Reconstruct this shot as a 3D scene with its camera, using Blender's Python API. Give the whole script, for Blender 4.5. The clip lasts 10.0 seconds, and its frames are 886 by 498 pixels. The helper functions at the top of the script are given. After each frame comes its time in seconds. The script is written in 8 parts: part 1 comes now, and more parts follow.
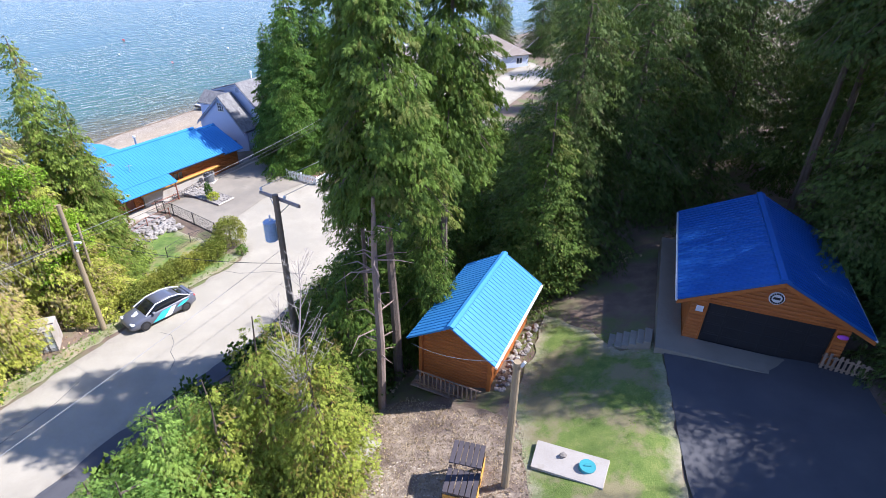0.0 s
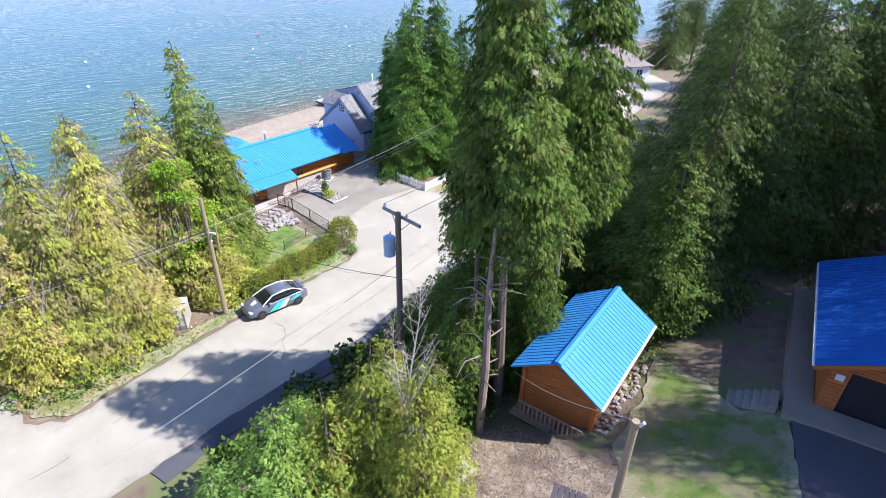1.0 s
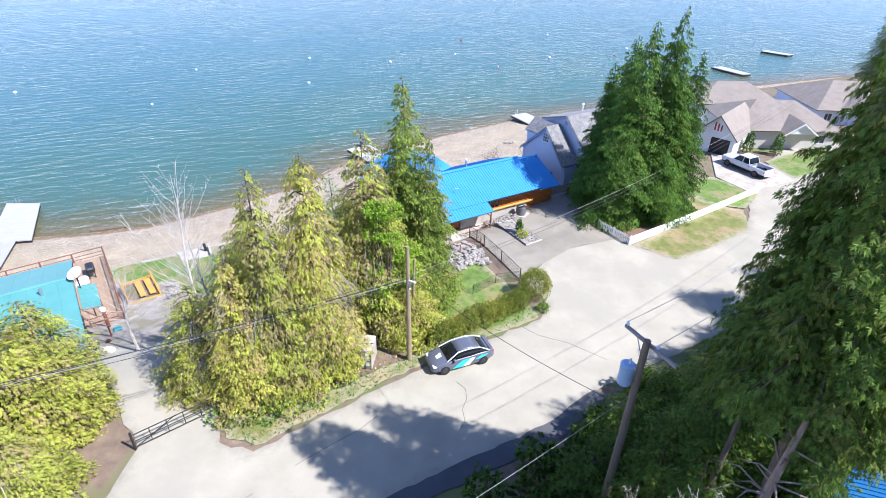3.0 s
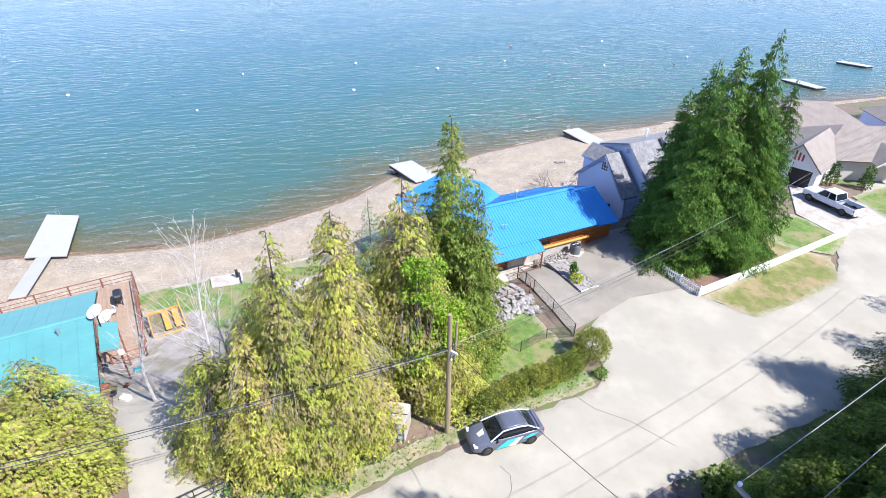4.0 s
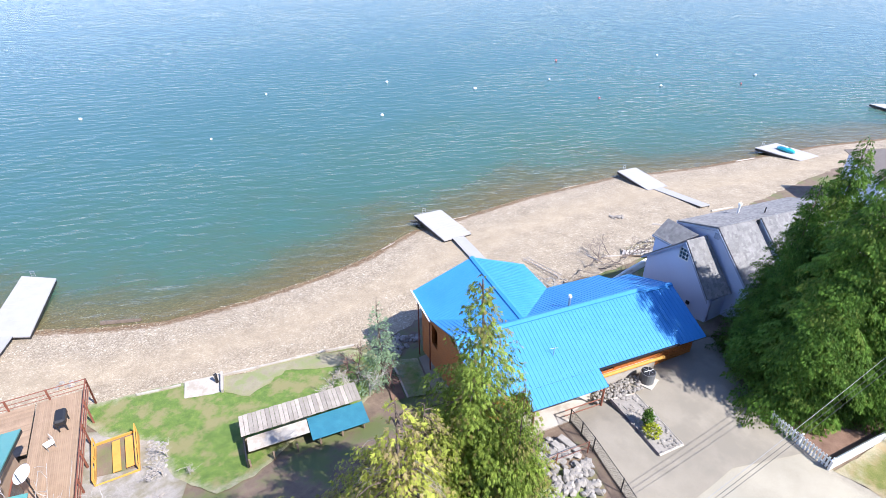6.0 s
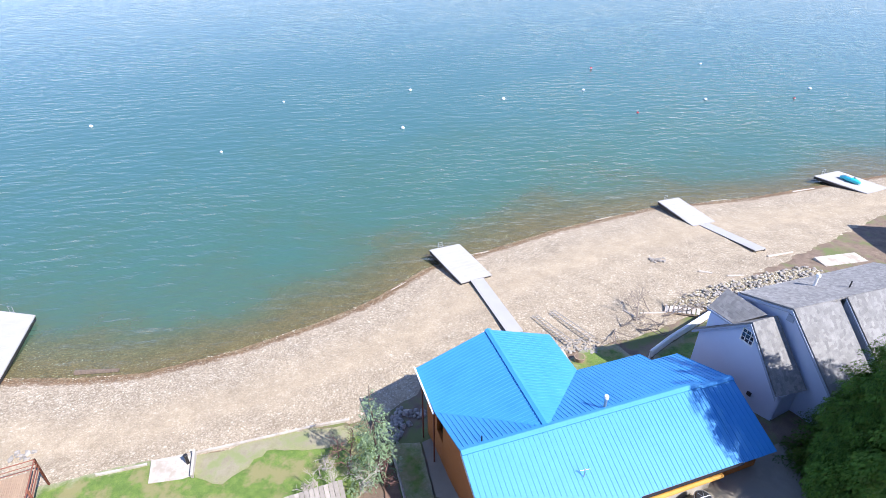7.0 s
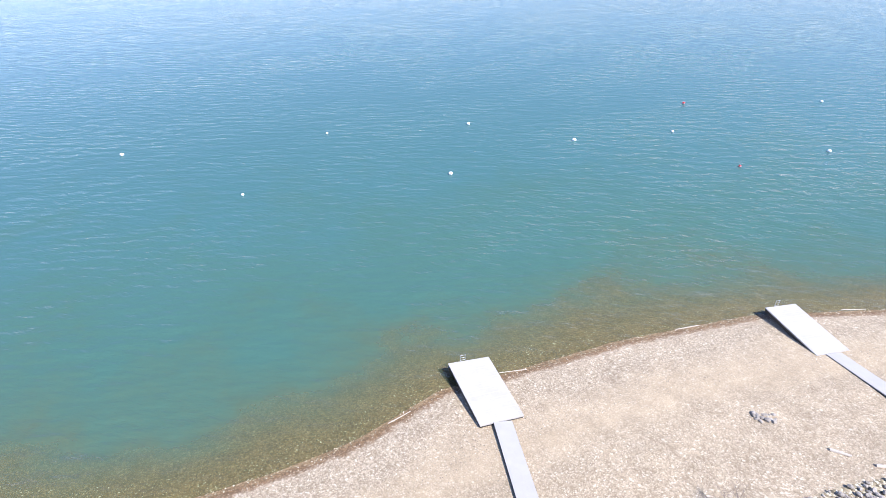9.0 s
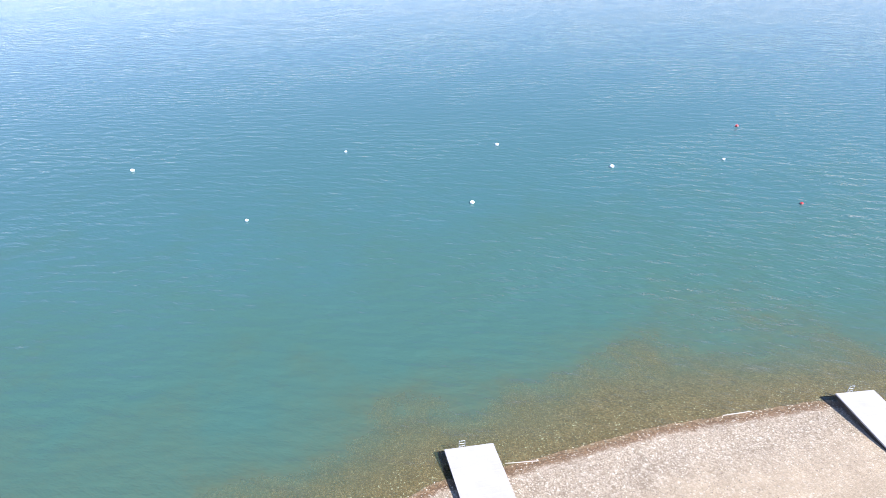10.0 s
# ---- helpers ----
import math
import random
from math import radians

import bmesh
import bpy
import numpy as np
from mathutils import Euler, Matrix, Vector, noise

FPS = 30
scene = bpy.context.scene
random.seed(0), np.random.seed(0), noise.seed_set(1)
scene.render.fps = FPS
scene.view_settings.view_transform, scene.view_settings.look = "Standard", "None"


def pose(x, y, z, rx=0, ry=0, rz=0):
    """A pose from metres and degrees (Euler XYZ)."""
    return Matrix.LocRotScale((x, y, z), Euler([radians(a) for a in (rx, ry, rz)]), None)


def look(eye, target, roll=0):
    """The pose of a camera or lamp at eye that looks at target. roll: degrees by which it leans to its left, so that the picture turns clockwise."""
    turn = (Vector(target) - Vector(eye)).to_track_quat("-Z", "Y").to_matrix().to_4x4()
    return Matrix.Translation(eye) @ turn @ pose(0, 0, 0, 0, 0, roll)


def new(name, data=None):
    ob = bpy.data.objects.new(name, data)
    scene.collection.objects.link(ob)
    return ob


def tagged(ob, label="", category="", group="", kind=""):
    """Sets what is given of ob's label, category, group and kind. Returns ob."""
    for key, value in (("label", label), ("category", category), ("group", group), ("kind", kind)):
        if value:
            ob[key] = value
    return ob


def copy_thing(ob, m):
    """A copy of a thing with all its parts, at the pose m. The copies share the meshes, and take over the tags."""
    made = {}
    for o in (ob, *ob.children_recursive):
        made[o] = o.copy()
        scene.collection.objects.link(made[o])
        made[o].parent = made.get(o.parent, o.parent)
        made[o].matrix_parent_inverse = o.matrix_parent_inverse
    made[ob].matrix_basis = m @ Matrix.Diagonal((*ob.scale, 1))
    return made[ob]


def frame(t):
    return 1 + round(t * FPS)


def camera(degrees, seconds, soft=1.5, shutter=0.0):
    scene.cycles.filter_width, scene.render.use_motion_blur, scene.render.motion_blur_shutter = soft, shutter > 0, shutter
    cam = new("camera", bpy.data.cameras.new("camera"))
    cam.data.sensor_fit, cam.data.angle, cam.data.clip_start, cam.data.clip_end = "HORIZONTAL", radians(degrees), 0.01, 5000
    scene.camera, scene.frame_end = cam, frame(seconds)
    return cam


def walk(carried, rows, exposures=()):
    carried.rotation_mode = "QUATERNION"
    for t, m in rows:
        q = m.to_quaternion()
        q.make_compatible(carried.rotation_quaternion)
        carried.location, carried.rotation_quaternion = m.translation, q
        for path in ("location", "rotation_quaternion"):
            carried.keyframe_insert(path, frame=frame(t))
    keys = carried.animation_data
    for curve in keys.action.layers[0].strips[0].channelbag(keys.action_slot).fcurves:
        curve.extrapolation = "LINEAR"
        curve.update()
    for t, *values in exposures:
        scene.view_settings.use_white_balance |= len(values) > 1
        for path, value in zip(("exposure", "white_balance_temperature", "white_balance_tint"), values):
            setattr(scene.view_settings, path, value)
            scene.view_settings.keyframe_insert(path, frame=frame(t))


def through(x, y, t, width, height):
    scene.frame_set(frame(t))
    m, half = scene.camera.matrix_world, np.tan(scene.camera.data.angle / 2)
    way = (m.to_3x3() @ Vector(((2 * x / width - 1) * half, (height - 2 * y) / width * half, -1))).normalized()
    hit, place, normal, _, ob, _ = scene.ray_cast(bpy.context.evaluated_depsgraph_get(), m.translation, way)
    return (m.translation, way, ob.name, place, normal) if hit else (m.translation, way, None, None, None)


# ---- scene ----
cam = camera(78.1, 10.0, 0.65)
PATH = [
    (0, (1.355, 1.794, 22.083), (1.315, 3.516, 21.066), 1.5),
    (0.5, (0.948, 2.049, 22.495), (0.739, 3.757, 21.474), 1.6),
    (1, (0.197, 2.331, 23.03), (-0.171, 4.008, 22.005), 1.5),
    (1.5, (-0.844, 2.659, 23.524), (-1.349, 4.299, 22.497), 1.5),
    (1.6, (-1.098, 2.771, 23.568), (-1.621, 4.404, 22.539), 1.5),
    (1.9, (-1.766, 3.221, 23.888), (-2.38, 4.821, 22.856), 1.6),
    (2, (-1.998, 3.416, 23.955), (-2.642, 5.004, 22.925), 1.4),
    (2.5, (-3.381, 4.631, 24.401), (-4.164, 6.152, 23.366), 1.2),
    (2.7, (-3.963, 5.196, 24.537), (-4.793, 6.692, 23.502), 1.2),
    (3.8, (-7.546, 9.654, 25.473), (-8.536, 11.043, 24.429), 0.8),
    (4, (-8.34, 10.651, 25.591), (-9.347, 12.029, 24.548), 0.8),
    (4.5, (-10.344, 13.282, 25.893), (-11.391, 14.628, 24.849), 0.6),
    (5, (-12.372, 16.071, 26.316), (-13.439, 17.399, 25.269), 0.4),
    (5.5, (-14.509, 19.167, 26.556), (-15.593, 20.484, 25.511), 0.1),
    (5.7, (-15.329, 20.422, 26.625), (-16.422, 21.733, 25.583), -0.1),
    (6.8, (-20.694, 28.013, 27.314), (-21.851, 29.256, 26.257), 0.3),
    (7, (-21.626, 29.498, 27.385), (-22.799, 30.727, 26.331), 0.0),
    (7.5, (-24.065, 33.31, 27.566), (-25.281, 34.502, 26.516), -0.1),
    (8, (-26.575, 37.14, 27.799), (-27.833, 38.289, 26.753), -0.2),
    (8.5, (-28.97, 41.2, 27.767), (-30.278, 42.298, 26.726), -0.4),
    (9, (-31.329, 45.126, 27.831), (-32.688, 46.168, 26.799), -0.6),
    (9.5, (-34.034, 48.961, 27.874), (-35.437, 49.951, 26.848), -0.7),
    (10, (-36.822, 52.682, 27.868), (-38.266, 53.621, 26.851), -0.8),
]
walk(cam, [(t, look(eye, target, roll)) for t, eye, target, roll in PATH], [(0, 1.06, 5850, 17), (2.5, 1.06, 5750, 13), (5.5, 1.06, 6000, 13), (10, 1.06, 6080, 14)])

# world, sun
SUN_TO = Vector((-1.0, -0.1, -1.17)).normalized()      # the way the sunlight travels
SUN_EL = math.asin(-SUN_TO.z)
SUN_AZ = math.atan2(-SUN_TO.x, -SUN_TO.y)
world = bpy.data.worlds.new("sky_world")
scene.world = world
world.use_nodes = True
wn = world.node_tree
sky = wn.nodes.new("ShaderNodeTexSky")
sky.sky_type, sky.sun_disc = "NISHITA", False
sky.sun_elevation, sky.sun_rotation = SUN_EL, SUN_AZ
sky.air_density, sky.dust_density, sky.ozone_density = 1.0, 0.0, 4.0
tint = wn.nodes.new("ShaderNodeMix")
tint.data_type, tint.blend_type = "RGBA", "MULTIPLY"
tint.inputs[0].default_value, tint.inputs[7].default_value = 1.0, (1.06, 0.96, 1.07, 1)
wn.links.new(sky.outputs[0], tint.inputs[6])
wn.links.new(tint.outputs[2], wn.nodes["Background"].inputs[0])
wn.nodes["Background"].inputs[1].default_value = 0.125
sun = new("sun", bpy.data.lights.new("sun", "SUN"))
sun.data.energy, sun.data.angle, sun.data.color = 4.8, radians(0.5), (1.0, 0.95, 0.88)
sun.matrix_world = look(-SUN_TO * 200, (0, 0, 0))


# ---- materials ----
def nodes_of(m):
    m.use_nodes = True
    t = m.node_tree
    return t, t.nodes["Principled BSDF"]


def node(t, kind, **kw):
    n = t.nodes.new(kind)
    for k, v in kw.items():
        n.inputs[k.replace("_", " ")].default_value = v
    return n


def ramp(t, fac, stops):
    r = t.nodes.new("ShaderNodeValToRGB")
    e = r.color_ramp.elements
    while len(e) < len(stops):
        e.new(0.5)
    for el, (p, c) in zip(e, stops):
        el.position, el.color = p, (*c, 1)
    t.links.new(fac, r.inputs[0])
    return r.outputs[0]


def mixed(t, fac, a, b, mode="MIX"):
    m = t.nodes.new("ShaderNodeMix")
    m.data_type, m.blend_type = "RGBA", mode
    for s, v in ((m.inputs[0], fac), (m.inputs[6], a), (m.inputs[7], b)):
        if hasattr(v, "is_linked"):
            t.links.new(v, s)
        else:
            s.default_value = v if isinstance(v, float) else (*v, 1)
    return m.outputs[2]


def coords(t, world_space=True, scale=(1, 1, 1), turn=0.0):
    src = t.nodes.new("ShaderNodeNewGeometry").outputs["Position"] if world_space else t.nodes.new("ShaderNodeTexCoord").outputs["Object"]
    mp = t.nodes.new("ShaderNodeMapping")
    mp.inputs["Scale"].default_value = scale
    mp.inputs["Rotation"].default_value = (0, 0, turn)
    t.links.new(src, mp.inputs[0])
    return mp.outputs[0]


def noisy(t, vec, scale, detail=4.0, rough=0.6):
    n = node(t, "ShaderNodeTexNoise", Scale=scale, Detail=detail, Roughness=rough)
    t.links.new(vec, n.inputs["Vector"])
    return n.outputs["Fac"]


def bumped(t, bsdf, height, strength, dist):
    b = node(t, "ShaderNodeBump", Strength=strength, Distance=dist)
    t.links.new(height, b.inputs["Height"])
    t.links.new(b.outputs[0], bsdf.inputs["Normal"])


def surface(name, stops, scale=2.0, fine=30.0, rough=0.8, bump=0.3, dist=0.02, metal=0.0, world_space=True, stretch=(1, 1, 1), patch=None, patch_scale=0.25, vary=0.0, spec=0.5):
    """A two-scale surface: stops ramp over mixed noise, optional patch colour in large blots."""
    m = bpy.data.materials.new(name)
    t, b = nodes_of(m)
    v = coords(t, world_space, stretch)
    big, small = noisy(t, v, scale), noisy(t, v, fine, 6.0, 0.7)
    add = t.nodes.new("ShaderNodeMath")
    add.operation = "MULTIPLY_ADD"
    t.links.new(small, add.inputs[0])
    add.inputs[1].default_value = 0.5
    sub = t.nodes.new("ShaderNodeMath")
    sub.operation = "MULTIPLY"
    t.links.new(big, sub.inputs[0])
    sub.inputs[1].default_value = 0.5
    t.links.new(sub.outputs[0], add.inputs[2])
    col = ramp(t, add.outputs[0], stops)
    if patch:
        p = noisy(t, v, patch_scale, 5.0, 0.65)
        f = ramp(t, p, [(0.48, (0, 0, 0)), (0.6, (1, 1, 1))])
        col = mixed(t, f, col, patch)
    if vary:
        oi = t.nodes.new("ShaderNodeObjectInfo")
        f = ramp(t, oi.outputs["Random"], [(0.0, (1 - vary,) * 3), (1.0, (1 + vary * 0.4,) * 3)])
        col = mixed(t, 1.0, col, f, "MULTIPLY")
    t.links.new(col, b.inputs["Base Color"])
    b.inputs["Roughness"].default_value, b.inputs["Metallic"].default_value = rough, metal
    b.inputs["Specular IOR Level"].default_value = spec
    if bump:
        bumped(t, b, small, bump, dist)
    return m


def frayed(m, soil):
    """Lets a ground cover thin out into the soil towards its rim."""
    t = m.node_tree
    b = t.nodes["Principled BSDF"]
    col = b.inputs["Base Color"].links[0].from_socket
    at = t.nodes.new("ShaderNodeAttribute")
    at.attribute_name = "rim"
    add = t.nodes.new("ShaderNodeMath")
    add.operation = "MULTIPLY_ADD"
    t.links.new(noisy(t, coords(t), 1.3, 6.0, 0.7), add.inputs[0])
    add.inputs[1].default_value = 2.2
    t.links.new(at.outputs["Fac"], add.inputs[2])
    f = ramp(t, add.outputs[0], [(0.95, (1, 1, 1)), (1.0, (0, 0, 0))])
    lv = node(t, "ShaderNodeMapRange", From_Min=0.75, From_Max=1.75)
    t.links.new(add.outputs[0], lv.inputs[0])
    col2 = mixed(t, lv.outputs[0], ramp(t, noisy(t, coords(t), 9.0, 5.0), two(soil)), col)
    t.links.new(col2, b.inputs["Base Color"])
    t.nodes.remove(f.node)
    return m


def two(c, lo=0.75, hi=1.2):
    return [(0.3, tuple(x * lo for x in c)), (0.7, tuple(min(x * hi, 0.95) for x in c))]


def leafy(name, a, b2, c, through=0.3, sprays=False):
    """Foliage: leaf to leaf and tree to tree variation, with a dry colour in blots or, on cedars, on whole sprays."""
    m = bpy.data.materials.new(name)
    t, b = nodes_of(m)
    geo = t.nodes.new("ShaderNodeNewGeometry")
    pick = geo.outputs["Random Per Island"]
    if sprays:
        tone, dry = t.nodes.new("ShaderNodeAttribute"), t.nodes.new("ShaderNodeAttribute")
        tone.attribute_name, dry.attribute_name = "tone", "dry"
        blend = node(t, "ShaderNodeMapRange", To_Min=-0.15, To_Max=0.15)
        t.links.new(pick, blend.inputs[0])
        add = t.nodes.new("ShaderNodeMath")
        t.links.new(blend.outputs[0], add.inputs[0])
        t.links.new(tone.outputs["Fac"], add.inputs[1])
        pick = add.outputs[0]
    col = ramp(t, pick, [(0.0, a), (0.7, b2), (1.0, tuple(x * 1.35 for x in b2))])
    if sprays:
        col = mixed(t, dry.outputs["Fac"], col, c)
    else:
        col = mixed(t, ramp(t, noisy(t, coords(t), 0.55, 3.0), [(0.48, (0, 0, 0)), (0.68, (0.85, 0.85, 0.85))]), col, c)
    oi = t.nodes.new("ShaderNodeObjectInfo")
    col = mixed(t, 1.0, col, ramp(t, oi.outputs["Random"], [(0.0, (0.8, 0.85, 0.8)), (1.0, (1.2, 1.12, 1.0))]), "MULTIPLY")
    t.links.new(col, b.inputs["Base Color"])
    b.inputs["Roughness"].default_value, b.inputs["Specular IOR Level"].default_value = 0.6, 0.15
    tr = t.nodes.new("ShaderNodeBsdfTranslucent")
    t.links.new(col, tr.inputs[0])
    ms = t.nodes.new("ShaderNodeMixShader")
    ms.inputs[0].default_value = through
    t.links.new(b.outputs[0], ms.inputs[1])
    t.links.new(tr.outputs[0], ms.inputs[2])
    t.links.new(ms.outputs[0], t.nodes["Material Output"].inputs[0])
    return m


def pebbled(name, stones, sand, size=9.0):
    """Shingle: round stones of mixed tones, sandier in bands that follow the shore, wet and brown at the waterline."""
    m = bpy.data.materials.new(name)
    t, b = nodes_of(m)
    v = coords(t)
    shore = t.nodes.new("ShaderNodeAttribute")
    shore.attribute_name = "inland"
    col, gaps = None, []
    for k, (scale, share) in enumerate(((size, 1.0), (size * 0.62, 0.4), (size * 0.4, 0.07))):
        vo = node(t, "ShaderNodeTexVoronoi", Scale=scale)
        t.links.new(v, vo.inputs["Vector"])
        sep = t.nodes.new("ShaderNodeSeparateColor")
        t.links.new(vo.outputs["Color"], sep.inputs[0])
        tone = ramp(t, sep.outputs[0], stones)
        tone = mixed(t, ramp(t, vo.outputs["Distance"], [(0.4, (0, 0, 0)), (0.8, (0.85,) * 3)]), tone, tuple(c * 0.4 for c in sand))
        if k == 0:
            col, gaps = tone, vo.outputs["Distance"]
        else:
            col = mixed(t, ramp(t, sep.outputs[1], [(1 - share - 0.02, (0, 0, 0)), (1 - share, (1, 1, 1))]), col, tone)
    # sand between the stones: most of it half-way up the beach
    lie = node(t, "ShaderNodeMapRange", From_Min=0.0, From_Max=20.0)
    wob = t.nodes.new("ShaderNodeMath")
    wob.operation = "MULTIPLY_ADD"
    t.links.new(noisy(t, v, 0.22, 4.0, 0.6), wob.inputs[0])
    wob.inputs[1].default_value = 5.0
    t.links.new(shore.outputs["Fac"], wob.inputs[2])
    t.links.new(wob.outputs[0], lie.inputs[0])
    sandy = ramp(t, lie.outputs[0], [(0.14, (0.12,) * 3), (0.3, (0.1,) * 3), (0.42, (0.5,) * 3), (0.55, (0.62,) * 3), (0.68, (0.3,) * 3), (1.0, (0.2,) * 3)])
    col = mixed(t, sandy, col, ramp(t, noisy(t, v, 16.0, 5.0, 0.75), [(0.3, tuple(c * 0.6 for c in sand)), (0.5, sand), (0.7, tuple(c * 1.25 for c in sand))]))
    col = mixed(t, 1.0, col, ramp(t, noisy(t, v, 0.45, 5.0, 0.65), [(0.3, (0.84, 0.82, 0.8)), (0.7, (1.14, 1.12, 1.1))]), "MULTIPLY")
    wet = t.nodes.new("ShaderNodeMath")
    wet.operation = "MULTIPLY_ADD"
    t.links.new(noisy(t, v, 0.9, 5.0, 0.65), wet.inputs[0])
    wet.inputs[1].default_value = -1.6
    t.links.new(shore.outputs["Fac"], wet.inputs[2])
    level = node(t, "ShaderNodeMapRange", From_Min=-1.1, From_Max=0.25)
    t.links.new(wet.outputs[0], level.inputs[0])
    col = mixed(t, 1.0, col, ramp(t, level.outputs[0], [(0.0, (0.62, 0.52, 0.4)), (0.55, (0.45, 0.33, 0.22)), (0.8, (0.6, 0.5, 0.42)), (1.0, (1, 1, 1))]), "MULTIPLY")
    t.links.new(col, b.inputs["Base Color"])
    b.inputs["Roughness"].default_value = 0.85
    bumped(t, b, gaps, 0.6, -0.06)
    return m


def tabbed(name, stops):
    """Roof shingle: tabs of mixed tones along each course, on a granular ground."""
    m = bpy.data.materials.new(name)
    t, b = nodes_of(m)
    v = coords(t, False, (5.0, 5.0, 2.2))
    vo = node(t, "ShaderNodeTexVoronoi", Scale=1.0, Randomness=0.55)
    vo.distance = "CHEBYCHEV"
    t.links.new(v, vo.inputs["Vector"])
    sep = t.nodes.new("ShaderNodeSeparateColor")
    t.links.new(vo.outputs["Color"], sep.inputs[0])
    col = ramp(t, sep.outputs[0], stops)
    grain = noisy(t, coords(t), 30.0, 5.0, 0.7)
    col = mixed(t, 1.0, col, ramp(t, grain, [(0.3, (0.8,) * 3), (0.7, (1.18,) * 3)]), "MULTIPLY")
    col = mixed(t, 1.0, col, ramp(t, noisy(t, coords(t), 0.8, 4.0), [(0.3, (0.88,) * 3), (0.7, (1.1,) * 3)]), "MULTIPLY")
    t.links.new(col, b.inputs["Base Color"])
    b.inputs["Roughness"].default_value = 0.9
    bumped(t, b, grain, 0.4, 0.02)
    return m


M = {}
M["soil"] = surface("forest_soil", [(0.3, (0.09, 0.063, 0.045)), (0.55, (0.21, 0.15, 0.105)), (0.75, (0.35, 0.28, 0.2))], 1.2, 18, 0.95, 0.5, 0.05, patch=(0.13, 0.15, 0.05), patch_scale=0.3)
M["gravel"] = surface("pale_gravel_road", [(0.3, (0.27, 0.243, 0.185)), (0.5, (0.362, 0.326, 0.252)), (0.7, (0.44, 0.4, 0.314))], 0.35, 26, 0.92, 0.6, 0.03, patch=(0.335, 0.306, 0.24), patch_scale=0.16)
M["concrete"] = surface("drive_concrete", [(0.3, (0.215, 0.188, 0.145)), (0.7, (0.32, 0.282, 0.22))], 0.5, 25, 0.85, 0.2, 0.01, patch=(0.23, 0.203, 0.158), patch_scale=0.3)
M["asphalt"] = surface("grey_asphalt", [(0.3, (0.055, 0.055, 0.062)), (0.7, (0.1, 0.1, 0.105))], 0.6, 40, 0.85, 0.3, 0.01)
M["lawn"] = surface("lawn_grass", [(0.3, (0.05, 0.09, 0.014)), (0.5, (0.115, 0.185, 0.03)), (0.7, (0.22, 0.27, 0.06))], 1.5, 24, 0.9, 0.7, 0.05, patch=(0.23, 0.21, 0.085), patch_scale=0.5)
M["drylawn"] = surface("worn_grass", [(0.3, (0.07, 0.095, 0.018)), (0.5, (0.165, 0.175, 0.042)), (0.7, (0.29, 0.245, 0.105))], 1.2, 24, 0.95, 0.7, 0.05, patch=(0.3, 0.225, 0.115), patch_scale=0.4)
M["mosslawn"] = surface("mossy_lawn", [(0.3, (0.05, 0.09, 0.014)), (0.5, (0.125, 0.18, 0.032)), (0.7, (0.25, 0.265, 0.08))], 1.4, 24, 0.95, 0.7, 0.05, patch=(0.23, 0.2, 0.1), patch_scale=0.5)
for k in ("lawn", "drylawn", "mosslawn"):
    frayed(M[k], (0.36, 0.32, 0.22))
M["mulch"] = surface("bark_mulch", [(0.3, (0.1, 0.055, 0.035)), (0.7, (0.26, 0.16, 0.11))], 1.5, 20, 0.95, 0.7, 0.05)
M["dryslope"] = surface("dry_slope_grass", [(0.32, (0.15, 0.11, 0.075)), (0.5, (0.34, 0.265, 0.19)), (0.68, (0.56, 0.46, 0.34))], 2.2, 26, 0.95, 0.8, 0.06, patch=(0.2, 0.15, 0.115), patch_scale=0.7)
M["drylawn2"] = surface("bare_lawn_soil", [(0.3, (0.2, 0.17, 0.11)), (0.5, (0.28, 0.245, 0.16)), (0.7, (0.36, 0.32, 0.22))], 1.2, 24, 0.95, 0.5, 0.04, patch=(0.22, 0.24, 0.1), patch_scale=0.6)
frayed(M["drylawn2"], (0.25, 0.25, 0.11))
frayed(M["dryslope"], (0.15, 0.11, 0.08))
M["yardsand"] = surface("dry_yard_sand", [(0.3, (0.2, 0.175, 0.145)), (0.5, (0.33, 0.295, 0.25)), (0.7, (0.46, 0.42, 0.37))], 0.9, 14, 0.95, 0.7, 0.05, patch=(0.24, 0.21, 0.14), patch_scale=0.5)
frayed(M["yardsand"], (0.2, 0.18, 0.11))
frayed(M["gravel"], (0.27, 0.24, 0.19))
M["beach"] = pebbled("beach_shingle", [(0.0, (0.2, 0.16, 0.11)), (0.35, (0.34, 0.28, 0.2)), (0.75, (0.44, 0.375, 0.28)), (1.0, (0.62, 0.56, 0.46))], (0.42, 0.335, 0.22), 11.0)
M["bluemetal"] = surface("blue_sheet_metal", [(0.3, (0.04, 0.225, 0.5)), (0.7, (0.055, 0.265, 0.57))], 0.8, 12, 0.5, 0.03, 0.005, spec=0.35)
# same blue metal, darkened: the shade on the garage roof is in the colour
M["blueshade"] = surface("shaded_blue_sheet_metal", [(0.3, (0.012, 0.085, 0.33)), (0.7, (0.02, 0.12, 0.42))], 0.8, 12, 0.5, 0.03, 0.005, spec=0.4)
M["log"] = surface("stained_logs", [(0.3, (0.3, 0.085, 0.016)), (0.7, (0.5, 0.16, 0.03))], 1.0, 16, 0.6, 0.3, 0.01, world_space=False, stretch=(1, 1, 6))
M["bark"] = surface("cedar_bark", [(0.3, (0.07, 0.05, 0.038)), (0.7, (0.22, 0.165, 0.125))], 2.0, 14, 0.95, 0.8, 0.05, world_space=False, stretch=(3, 3, 0.5))
